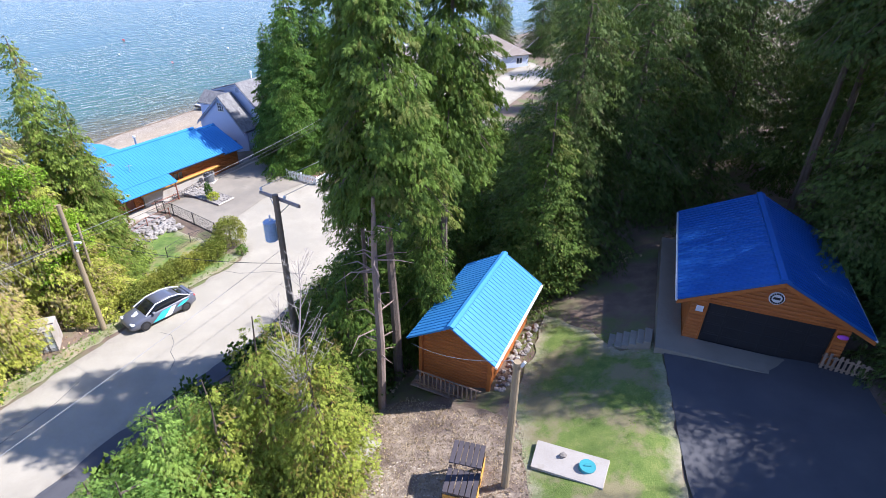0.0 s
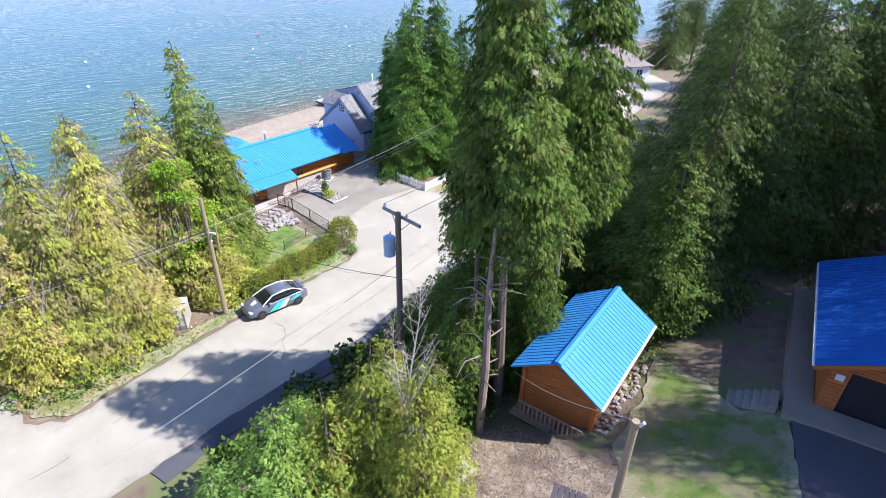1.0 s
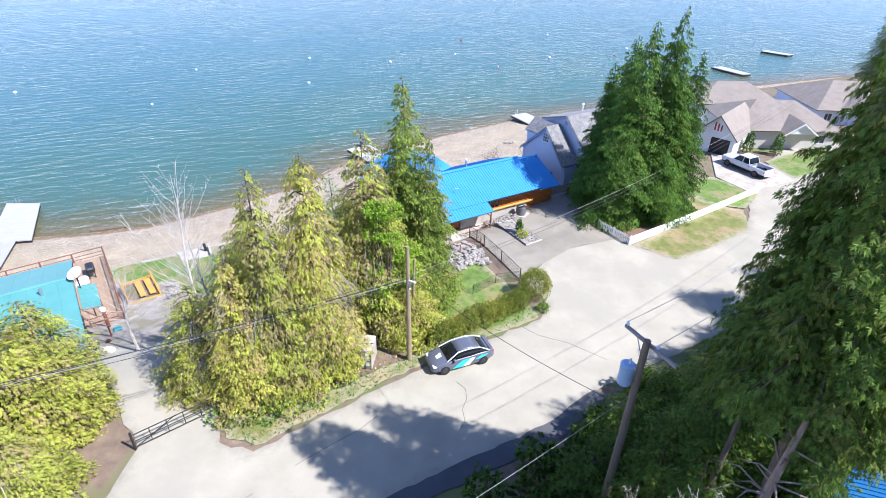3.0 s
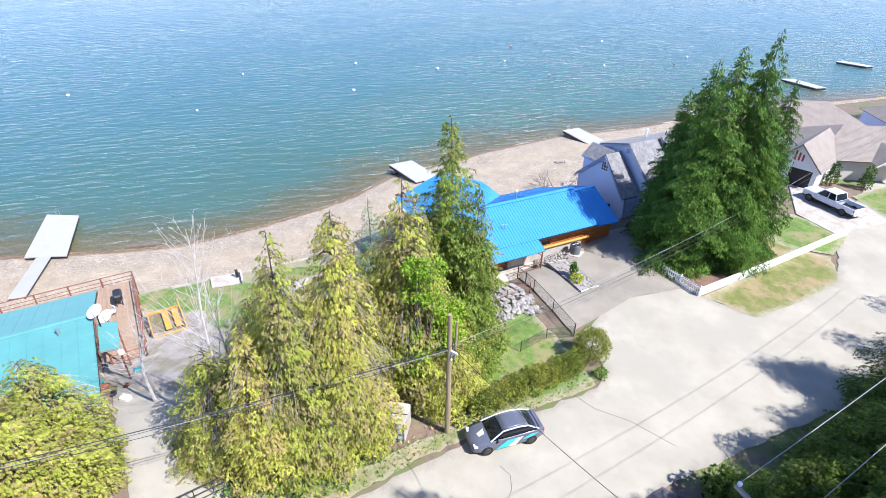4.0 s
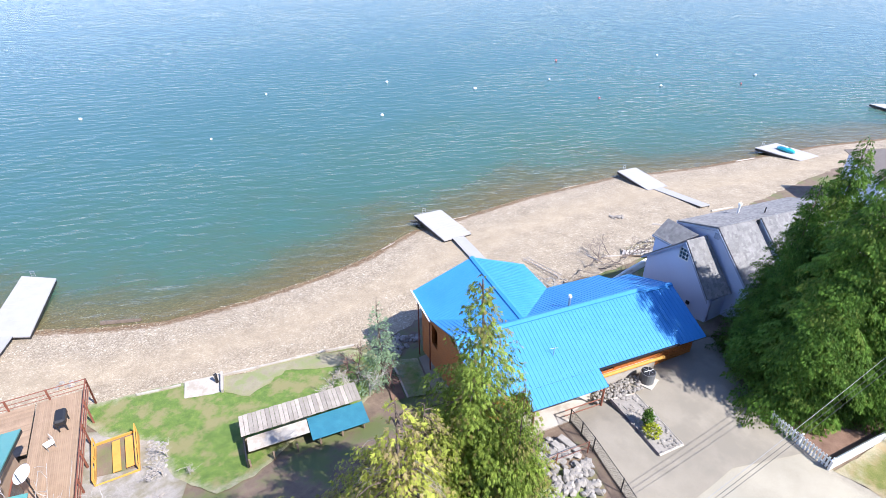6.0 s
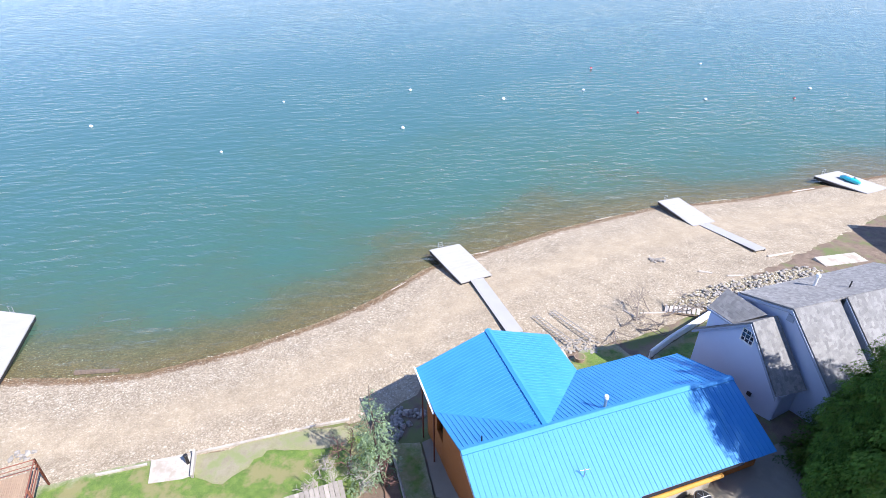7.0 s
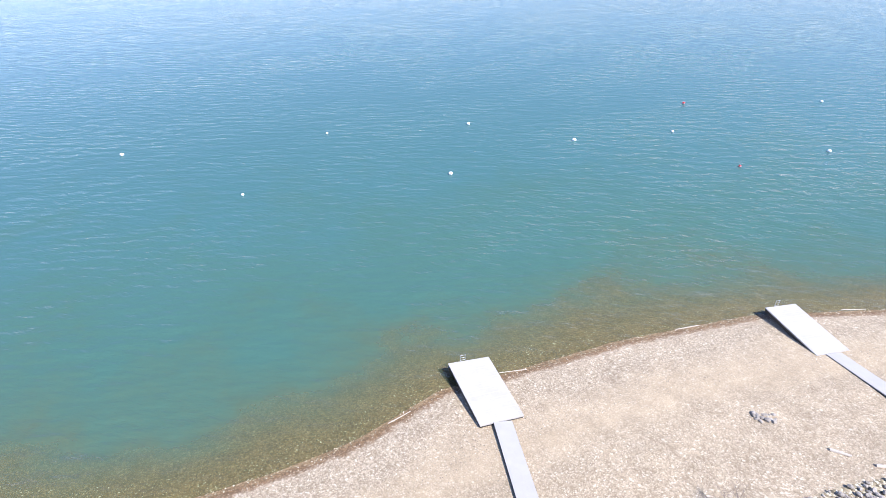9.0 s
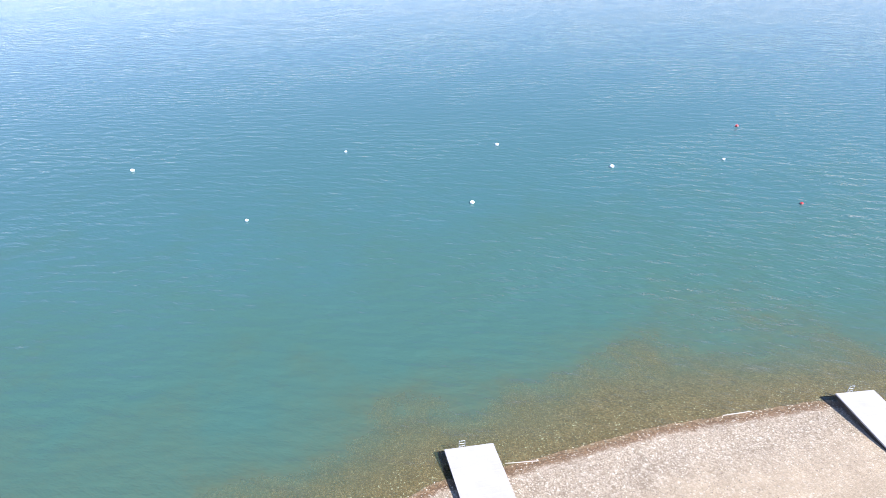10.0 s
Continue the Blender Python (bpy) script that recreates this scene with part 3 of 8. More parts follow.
# ---- trees ----
def frond_cloud(rng, P, A, length, width, leaflets=6, spread=0.85):
    """Feathery sprays: at each point P, along A, a fan of narrow leaflets. Returns verts, faces."""
    n = len(P)
    A = A / np.linalg.norm(A, axis=1, keepdims=True)
    R = rng.normal(size=(n, 3))
    B = np.cross(A, R)
    B /= np.linalg.norm(B, axis=1, keepdims=True) + 1e-9
    V = []
    for i in range(leaflets):
        f = (i + 0.5) / leaflets * 2 - 1
        ang = f * spread + rng.normal(0, 0.15, n)
        D = A * np.cos(ang)[:, None] + B * np.sin(ang)[:, None]
        D[:, 2] -= 0.15 * rng.random(n)
        S = np.cross(D, np.cross(A, B) + 0.5 * rng.normal(size=(n, 3)))
        S /= np.linalg.norm(S, axis=1, keepdims=True) + 1e-9
        L = (length * rng.uniform(0.6, 1.1, n) * (1 - 0.35 * abs(f)))[:, None]
        W = (width * rng.uniform(0.7, 1.2, n))[:, None]
        o = P + A * (0.12 * L)
        V.append(np.stack([o, o + D * L * 0.5 + S * W, o + D * L, o + D * L * 0.45 - S * W], 1))
    V = np.concatenate(V).reshape(-1, 3)
    return V, np.arange(len(V)).reshape(-1, 4)


def fast_mesh(name, V, F, mat, parent):
    me = bpy.data.meshes.new(name)
    k = F.shape[1]
    me.vertices.add(len(V))
    me.vertices.foreach_set("co", V.astype(np.float32).ravel())
    me.loops.add(F.size)
    me.loops.foreach_set("vertex_index", F.astype(np.int32).ravel())
    me.polygons.add(len(F))
    me.polygons.foreach_set("loop_start", np.arange(0, F.size, k, dtype=np.int32))
    me.update(calc_edges=True)
    me.materials.append(mat)
    ob = new(name, me)
    ob.parent = parent
    return ob


def pipe(pts, r, seg=5):
    """One continuous round skin along points."""
    bm = bmesh.new()
    P = [Vector(p) for p in pts]
    rings = []
    for i, p in enumerate(P):
        d = (P[min(i + 1, len(P) - 1)] - P[max(i - 1, 0)]).normalized()
        s = d.cross(Vector((0, 0, 1)))
        s = (s if s.length > 1e-3 else Vector((1, 0, 0))).normalized()
        u = s.cross(d)
        rings.append([bm.verts.new(p + (s * math.cos(a) + u * math.sin(a)) * r) for a in (k * math.tau / seg for k in range(seg))])
    for a, b in zip(rings, rings[1:]):
        for k in range(seg):
            bm.faces.new((a[k], a[(k + 1) % seg], b[(k + 1) % seg], b[k]))
    bm.faces.new(rings[0][::-1])
    bm.faces.new(rings[-1])
    return bm


def stem(bm, pts, radii, seg=7):
    """A tapered round limb, one skin along the given points."""
    pts = [Vector(p) for p in pts]
    rings = []
    for i, (p, r) in enumerate(zip(pts, radii)):
        d = (pts[min(i + 1, len(pts) - 1)] - pts[max(i - 1, 0)]).normalized()
        u = d.cross(Vector((0.31, 0.95, 0.05))).normalized()
        w = d.cross(u)
        rings.append([bm.verts.new(p + (u * math.cos(math.tau * j / seg) + w * math.sin(math.tau * j / seg)) * r) for j in range(seg)])
    for a, b in zip(rings, rings[1:]):
        for j in range(seg):
            bm.faces.new((a[j], a[(j + 1) % seg], b[(j + 1) % seg], b[j]))
    bm.faces.new(rings[0][::-1])
    bm.faces.new(rings[-1])


def spray_cloud(rng, P, A, N, length, leaflets=6):
    """Flat ferny sprays: at each point P a rib along A in the plane with normal N, with narrow leaflets on both sides of it."""
    n = len(P)
    A = A / np.linalg.norm(A, axis=1, keepdims=True)
    N = N - A * (N * A).sum(1, keepdims=True)
    N /= np.linalg.norm(N, axis=1, keepdims=True) + 1e-9
    B = np.cross(N, A)
    S = np.asarray(length)[:, None] * np.ones((n, 1))
    V = []
    for i in range(leaflets):
        u = i / leaflets
        last = i == leaflets - 1
        ang = rng.normal(0, 0.15, n) if last else (1 if i % 2 else -1) * rng.uniform(0.55, 1.0, n)
        D = A * np.cos(ang)[:, None] + B * np.sin(ang)[:, None]
        D = D + N * rng.normal(-0.12, 0.14, n)[:, None]
        L = S * (0.62 - 0.3 * u) * rng.uniform(0.75, 1.2, (n, 1))
        o = P + A * S * (0.05 + 0.75 * u) - N * S * 0.12 * u * u
        w = S * 0.105 * rng.uniform(0.8, 1.25, (n, 1))
        side = np.cross(D, N)
        V.append(np.stack([o + side * w, o + D * L - N * 0.1 * L, o - side * w], 1))
    V = np.stack(V, 1).reshape(-1, 3)
    return V, np.arange(len(V)).reshape(-1, 3)


def conifer(seed, h, r, n_branch, per, mat, label, bare=0.08, droop=0.35, power=0.75, size=0.42, group="trees", name="cedar_tree", twigs=10, dead=0, leaflets=5, brown=0.12):
    """A cedar: a tapered trunk, boughs that droop and lift at the tip, each a flat fan of sprays hanging at its rim."""
    rng = np.random.default_rng(seed)
    tree = thing(name, Matrix(), label, "tree", group)
    bm = bmesh.new()
    lean = rng.normal(0, 0.12, (7, 2)).cumsum(0) * 0.5
    zs = np.linspace(-0.4, h * 0.985, 7)
    stem(bm, [(lean[i, 0], lean[i, 1], zs[i]) for i in range(7)], [h * 0.0115 * (1 - 0.95 * i / 6) + 0.015 for i in range(7)])
    total, n_branch, size = int(n_branch * per * 1.6), int(n_branch * 2.3), size * 0.62
    w = rng.random(n_branch) ** 0.68
    zb = h * (1 - (1 - bare) * w)
    az = rng.random(n_branch) * 2 * np.pi
    lobes = 1 + 0.16 * np.sin(az * 2 + seed) + 0.14 * np.sin(az * 3 + zb * 0.8)
    L = r * w ** power * rng.uniform(0.5, 1.12, n_branch) * lobes + 0.1 + 0.2 * w
    q = L ** 1.4
    k = rng.choice(n_branch, total, p=q / q.sum())
    f = 0.15 + 0.87 * rng.random(total) ** 0.55
    cx, cy = np.interp(zb[k], zs, lean[:, 0]), np.interp(zb[k], zs, lean[:, 1])
    out = np.stack([np.cos(az[k]), np.sin(az[k]), np.zeros(total)], 1)
    up = np.array([0.0, 0.0, 1.0])
    roll = rng.normal(0, 0.4, n_branch)[k][:, None]
    flat = np.stack([-out[:, 1], out[:, 0], out[:, 2]], 1)
    sv = flat * np.cos(roll) + up * np.sin(roll)
    so = rng.uniform(-1, 1, total)
    half = L[k] * 0.22 * np.sqrt(np.clip(4.4 * f * (1.05 - f), 0.02, 1)) + 0.06
    side = so * half
    rise = np.where(rng.random(n_branch) < 0.5, 0.32, 0.1)[k] * (0.4 + 0.6 * (1 - w[k]))
    Pz = zb[k] + L[k] * (rise * f - droop * f * f + 0.22 * droop * f ** 4) - so * so * half * 0.45 - rng.exponential(0.05, total)
    P = np.stack([cx, cy, Pz], 1) + out * (L[k] * f)[:, None] + sv * side[:, None]
    A = out * (0.35 + 0.6 * f)[:, None] + sv * (so * 0.8)[:, None] + 0.22 * rng.normal(size=(total, 3))
    hang = rng.random(total) ** 1.5
    A[:, 2] -= droop * (0.25 + 1.1 * f + 2.6 * hang)
    N = up * 0.45 + out * 0.8 + sv * (-0.35 * so)[:, None] + 0.35 * rng.normal(size=(total, 3))
    S = size * rng.uniform(0.65, 1.25, total)
    V, F = spray_cloud(rng, P, A, N, S, leaflets)
    for i in rng.choice(n_branch, min(twigs, n_branch), False):
        o = Vector((np.interp(zb[i], zs, lean[:, 0]), np.interp(zb[i], zs, lean[:, 1]), zb[i]))
        d = Vector((math.cos(az[i]), math.sin(az[i]), 0)) * L[i]
        stem(bm, [o, o + d * 0.5 + Vector((0, 0, 0.02 * L[i])), o + d * 0.95 + Vector((0, 0, -0.6 * droop * L[i]))], [0.05, 0.035, 0.01], 5)
    part("trunk", bm, M["bark"], tree, "brown cedar trunk with side limbs")
    crown = fast_mesh("crown", V, F, mat, tree)
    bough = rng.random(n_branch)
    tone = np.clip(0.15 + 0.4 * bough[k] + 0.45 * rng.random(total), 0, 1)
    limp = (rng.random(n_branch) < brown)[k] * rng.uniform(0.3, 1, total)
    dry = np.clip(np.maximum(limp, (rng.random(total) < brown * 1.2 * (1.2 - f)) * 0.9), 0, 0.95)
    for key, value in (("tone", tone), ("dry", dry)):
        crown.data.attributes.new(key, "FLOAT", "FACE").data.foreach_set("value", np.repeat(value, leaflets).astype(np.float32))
    if dead:
        bd = bmesh.new()
        for j in range(dead):
            z0, a0 = h * rng.uniform(0.25, 0.75), rng.uniform(0, math.tau) if j else -0.9
            for i in range(18):
                a, z = a0 + rng.normal(0, 0.28), z0 + rng.normal(0, 0.7)
                R = r * (1 - z / h) ** power * rng.uniform(0.75, 1.2) + 0.3
                d = Vector((math.cos(a), math.sin(a), 0))
                c = Vector((float(np.interp(z, zs, lean[:, 0])), float(np.interp(z, zs, lean[:, 1])), z))
                p1, p2, p3 = c + d * R * 0.4, c + d * R * 0.8 + Vector((0, 0, -0.25 * R)), c + d * R * 1.08 + Vector((rng.normal(0, 0.12), rng.normal(0, 0.12), -0.75 * R))
                stem(bd, [p1, p2, p3], [0.018, 0.013, 0.005], 3)
        tagged(part("dead_twig_spray", bd, M["deadtwig"], tree), "bare pale grey dead twigs", kind="stuff")
    return tree


def place(tree, x, y, h_scale=1.0, r_scale=1.0, turn=0.0, z=None, lean=(0, 0)):
    zz = ground_z(x, y) if z is None else z
    return copy_thing(tree, pose(x, y, zz, lean[0], lean[1], turn) @ Matrix.Diagonal((r_scale, r_scale, h_scale, 1)))


# ---- walls, roofs, fences ----
def frame_at(x, y, z, dx, dy):
    """A frame whose x axis runs along (dx, dy) and y axis to the left of it."""
    k = math.hypot(dx, dy)
    dx, dy = dx / k, dy / k
    return Matrix(((dx, -dy, 0, x), (dy, dx, 0, y), (0, 0, 1, z), (0, 0, 0, 1)))


def wall_mesh(length, z0, z1, thick, holes=(), y0=0.0):
    """One closed skin: a wall from x = 0 to length, y = y0 (face) to thick, with openings (x0, x1, z0, z1)."""
    bm = bmesh.new()
    xs = sorted({0.0, length, *(h[0] for h in holes), *(h[1] for h in holes)})
    zs = sorted({z0, z1, *(h[2] for h in holes), *(h[3] for h in holes)})
    n, k = len(xs) - 1, len(zs) - 1
    solid = [[not any(h[0] < (xs[i] + xs[i + 1]) / 2 < h[1] and h[2] < (zs[j] + zs[j + 1]) / 2 < h[3] for h in holes) for j in range(k)] for i in range(n)]
    made = {}

    def v(i, j, f):
        if (i, j, f) not in made:
            made[i, j, f] = bm.verts.new((xs[i], thick if f else y0, zs[j]))
        return made[i, j, f]

    for i in range(n):
        for j in range(k):
            if not solid[i][j]:
                continue
            for f in (0, 1):
                bm.faces.new((v(i, j, f), v(i + 1, j, f), v(i + 1, j + 1, f), v(i, j + 1, f)))
            for di, dj, (p, q) in ((-1, 0, ((i, j), (i, j + 1))), (1, 0, ((i + 1, j), (i + 1, j + 1))), (0, -1, ((i, j), (i + 1, j))), (0, 1, ((i, j + 1), (i + 1, j + 1)))):
                ii, jj = i + di, j + dj
                if not (0 <= ii < n and 0 <= jj < k and solid[ii][jj]):
                    bm.faces.new((v(*p, 0), v(*q, 0), v(*q, 1), v(*p, 1)))
    return bm


def log_mesh(x0, x1, z0, z1, deep=0.05):
    bm = bmesh.new()
    g = (z1 - z0) * 0.28
    ring = [(deep, z0 + 0.006), (0.022, z0 + 0.006), (0.0, z0 + g), (0.0, z1 - g), (0.022, z1 - 0.006), (deep, z1 - 0.006)]
    a = [bm.verts.new((x0, y, z)) for y, z in ring]
    b = [bm.verts.new((x1, y, z)) for y, z in ring]
    bm.faces.new(a)
    bm.faces.new(b[::-1])
    for i in range(6):
        bm.faces.new((a[i], b[i], b[(i + 1) % 6], a[(i + 1) % 6]))
    return bm


def wall(parent, a, b, z0, z1, thick, mat, holes=(), course=0.0, gable=0.0, name="wall", label=""):
    """The outer face runs from a to b in the parent's frame, with the room on the left hand. With a course height the face is built of single logs; gable: rise of a triangular top."""
    L = math.hypot(b[0] - a[0], b[1] - a[1])
    y0 = 0.045 if course else 0.0
    w = part(name, wall_mesh(L, z0, z1, thick, holes, y0), mat, parent, label)
    w.matrix_local = frame_at(a[0], a[1], 0, b[0] - a[0], b[1] - a[1])
    if gable:
        bm = bmesh.new()
        tri = [(0.0, z1), (L, z1), (L / 2, z1 + gable)]
        f = [bm.verts.new((x, y0, z)) for x, z in tri]
        k = [bm.verts.new((x, thick, z)) for x, z in tri]
        bm.faces.new(f)
        bm.faces.new(k[::-1])
        for i in range(3):
            bm.faces.new((f[i], k[i], k[(i + 1) % 3], f[(i + 1) % 3]))
        part("gable", bm, mat, w)
    if course:
        n = max(1, round((z1 - z0) / course))
        h = (z1 - z0) / n
        rows = [(z0 + i * h, z0 + (i + 1) * h, 0.0, L) for i in range(n)]
        m = int(gable / h)
        rows += [(z1 + i * h, z1 + (i + 1) * h, L / 2 * (i + 1) * h / gable, L - L / 2 * (i + 1) * h / gable) for i in range(m)]
        for za, zb, xa, xb in rows:
            cuts = [(xa, xb)]
            for hx0, hx1, hz0, hz1 in holes:
                if min(zb, hz1) - max(za, hz0) > 0.3 * h:
                    cuts = [c for p, q in cuts for c in ((p, min(q, hx0)), (max(p, hx1), q)) if c[1] - c[0] > 0.05]
            for p, q in cuts:
                part("log", log_mesh(p, q, za, zb), mat, w)
    return w


def window(parent, w_wall, hole, mat_frame, bars=(1, 1), depth=0.08):
    """A framed window set in an opening of a wall part, with panes of glass."""
    x0, x1, z0, z1 = hole
    bm = bmesh.new()
    t = 0.07
    for lo, hi in (((x0, -0.02, z0), (x0 + t, depth, z1)), ((x1 - t, -0.02, z0), (x1, depth, z1)), ((x0 + t, -0.02, z0), (x1 - t, depth, z0 + t)), ((x0 + t, -0.02, z1 - t), (x1 - t, depth, z1))):
        box(bm, lo, hi)
    for i in range(1, bars[0]):
        x = x0 + (x1 - x0) * i / bars[0]
        box(bm, (x - 0.02, -0.005, z0 + t), (x + 0.02, depth - 0.02, z1 - t))
    for i in range(1, bars[1]):
        z = z0 + (z1 - z0) * i / bars[1]
        box(bm, (x0 + t, -0.008, z - 0.02), (x1 - t, depth - 0.023, z + 0.02))
    f = part("window_frame", bm, mat_frame, w_wall)
    part("pane", boxed((x0 + 0.02, depth - 0.035, z0 + 0.02), (x1 - 0.02, depth - 0.02, z1 - 0.02)), M["glass"], f)
    return f


def seams(parent, ridge_a, ridge_b, eave_b, eave_a, spacing, w=0.045, h=0.026, mat=None):
    """Raised seams running from the ridge to the eave of one roof plane."""
    ra, rb, eb, ea = (Vector(p) for p in (ridge_a, ridge_b, eave_b, eave_a))
    nrm = (rb - ra).cross(ea - ra).normalized()
    if nrm.z < 0:
        nrm = -nrm
    n = max(2, int((eb - ea).length / spacing))
    bm = bmesh.new()
    for i in range(n + 1):
        f = i / n
        p, q = ra.lerp(rb, f), ea.lerp(eb, f)
        side = (q - p).cross(nrm).normalized() * w / 2
        low = [p - side, p + side, q + side, q - side]
        a = [bm.verts.new(v) for v in low]
        b = [bm.verts.new(v.lerp(c, 0.25) + nrm * h) for v, c in zip(low, [(p), (p), (q), (q)])]
        bm.faces.new(b)
        for j in range(4):
            bm.faces.new((a[j], a[(j + 1) % 4], b[(j + 1) % 4], b[j]))
    return part("seam_relief", bm, mat or M["bluemetal"], parent)


def roof_plane(parent, pts, mat, thick=0.1, spacing=0.0, name="roof_plane", label=""):
    r = part(name, plate(pts, thick), mat, parent, label)
    if spacing:
        seams(r, pts[0], pts[1], pts[2], pts[3], spacing, mat=mat)
    return r


def ridge_cap(parent, a, b, mat, w=0.2):
    a, b = Vector(a), Vector(b)
    s = (b - a).cross(Vector((0, 0, 1))).normalized() * w
    bm = bmesh.new()
    d = Vector((0, 0, -w * 0.42))
    up = Vector((0, 0, 0.07))
    A = [bm.verts.new(p) for p in (a - s + d + up, a + up, a + s + d + up, a + s + d, a, a - s + d)]
    B = [bm.verts.new(p) for p in (b - s + d + up, b + up, b + s + d + up, b + s + d, b, b - s + d)]
    bm.faces.new(A)
    bm.faces.new(B[::-1])
    for i in range(6):
        bm.faces.new((A[i], A[(i + 1) % 6], B[(i + 1) % 6], B[i]))
    return part("ridge_cap", bm, mat, parent)


def rail_fence(name, pts, n_post, h, mat, label, rails=(0.4, 0.9), r=0.035, mesh=None, group="", category="fence", top=None):
    """Posts with round rails between points on the ground."""
    f = thing(name, pose(pts[0][0], pts[0][1], ground_z(*pts[0][:2])), label, category, group)
    inv = f.matrix_world.inverted()
    for (ax, ay), (bx, by), n in zip(pts, pts[1:], n_post):
        ps = [(ax + (bx - ax) * i / n, ay + (by - ay) * i / n) for i in range(n + 1)]
        P = [inv @ Vector((x, y, ground_z(x, y))) for x, y in ps]
        for p in P[:-1] if (bx, by) != tuple(pts[-1]) else P:
            part("post", tubed(p - Vector((0, 0, 0.15)), p + Vector((0, 0, h)), r * 1.3, None, 6), mat, f)
        for p, q in zip(P, P[1:]):
            for k in rails:
                part("rail", tubed(p + Vector((0, 0, h * k)), q + Vector((0, 0, h * k)), r * 0.7, None, 5), mat, f)
            if mesh:
                bm = bmesh.new()
                L = (q - p).length
                d = (q - p) / L
                hh = h * rails[-1]
                s = 0.16
                k = -hh
                while k < L:
                    for sgn in (1, -1):
                        x0, x1 = max(k, 0), min(k + hh, L)
                        if x1 > x0 + 0.02:
                            z0, z1 = (x0 - k, x1 - k) if sgn > 0 else (hh - (x0 - k), hh - (x1 - k))
                            tube(bm, p + d * x0 + Vector((0, 0, z0)), p + d * x1 + Vector((0, 0, z1)), 0.006, None, 3)
                    k += s
                part("wire_mesh", bm, mesh, f)
    return f


M["glass"] = bpy.data.materials.new("window_glass")
t, b = nodes_of(M["glass"])
b.inputs["Base Color"].default_value, b.inputs["Roughness"].default_value = (0.03, 0.045, 0.06, 1), 0.05
b.inputs["Specular IOR Level"].default_value = 0.8
M["black"] = surface("black_steel", two((0.022, 0.02, 0.02)), 2, 20, 0.5, 0.1, 0.004)
M["galv"] = surface("galvanised_steel", two((0.4, 0.42, 0.44)), 2, 20, 0.4, 0.05, 0.003, metal=0.7)
M["porcelain"] = surface("white_porcelain", two((0.75, 0.75, 0.73)), 2, 20, 0.25, 0.0)
M["wire"] = surface("pale_cable", two((0.3, 0.3, 0.3)), 2, 20, 0.5, 0.0)
M["darkwire"] = surface("dark_cable", two((0.04, 0.04, 0.045)), 2, 20, 0.6, 0.0)
M["trafo"] = surface("blue_grey_paint", two((0.36, 0.47, 0.62)), 2, 20, 0.4, 0.05, 0.003)
M["plank"] = surface("weathered_planks", [(0.3, (0.16, 0.11, 0.075)), (0.7, (0.33, 0.245, 0.175))], 2, 22, 0.85, 0.4, 0.01, vary=0.25)
M["paleplank"] = surface("bleached_planks", [(0.3, (0.26, 0.22, 0.18)), (0.7, (0.46, 0.41, 0.35))], 2, 22, 0.9, 0.5, 0.02, vary=0.3)
M["redwood"] = surface("red_brown_stain", [(0.3, (0.16, 0.052, 0.03)), (0.7, (0.27, 0.1, 0.06))], 2, 22, 0.7, 0.3, 0.01, vary=0.15)
M["deckwood"] = surface("tan_deck_boards", [(0.3, (0.27, 0.18, 0.115)), (0.7, (0.39, 0.275, 0.18))], 2, 22, 0.8, 0.3, 0.01, vary=0.15)
M["teal"] = surface("turquoise_sheet_metal", [(0.3, (0.08, 0.24, 0.225)), (0.7, (0.115, 0.31, 0.29))], 0.8, 14, 0.45, 0.04, 0.004)
M["orange"] = surface("orange_stained_boards", [(0.3, (0.5, 0.24, 0.04)), (0.7, (0.68, 0.36, 0.07))], 2, 22, 0.7, 0.3, 0.01, vary=0.1)
M["stone"] = surface("grey_field_stone", [(0.3, (0.18, 0.16, 0.14)), (0.7, (0.42, 0.38, 0.335))], 3, 16, 0.9, 0.5, 0.03, vary=0.35)
M["palestone"] = surface("pale_boulder", [(0.3, (0.2, 0.18, 0.155)), (0.7, (0.4, 0.365, 0.32))], 3, 16, 0.9, 0.5, 0.03, vary=0.25)
M["branchwood"] = surface("dead_branch_wood", [(0.3, (0.12, 0.09, 0.075)), (0.7, (0.3, 0.25, 0.21))], 3, 20, 0.9, 0.2, 0.01)
M["driftwood"] = surface("bleached_driftwood", [(0.3, (0.3, 0.26, 0.22)), (0.7, (0.55, 0.5, 0.44))], 3, 20, 0.9, 0.4, 0.01, world_space=False, stretch=(3, 3, 0.5))
M["twig"] = surface("bare_twigs", [(0.3, (0.26, 0.22, 0.19)), (0.7, (0.5, 0.45, 0.4))], 3, 20, 0.9, 0.2, 0.01)
M["redtwig"] = surface("reddish_twigs", [(0.3, (0.14, 0.07, 0.055)), (0.7, (0.28, 0.15, 0.12))], 3, 20, 0.9, 0.2, 0.01)
M["birch"] = surface("pale_birch_bark", [(0.3, (0.32, 0.29, 0.26)), (0.7, (0.56, 0.52, 0.48))], 3, 20, 0.9, 0.2, 0.01)
M["slab"] = surface("pale_cast_concrete", [(0.3, (0.36, 0.32, 0.27)), (0.7, (0.48, 0.44, 0.38))], 0.9, 22, 0.9, 0.3, 0.01, patch=(0.34, 0.29, 0.23), patch_scale=0.8)
M["tealplastic"] = surface("teal_plastic", two((0.03, 0.24, 0.27)), 2, 20, 0.5, 0.05, 0.003)
M["dockwhite"] = surface("white_dock_decking", [(0.3, (0.34, 0.325, 0.31)), (0.7, (0.41, 0.395, 0.38))], 0.8, 24, 0.7, 0.1, 0.005)
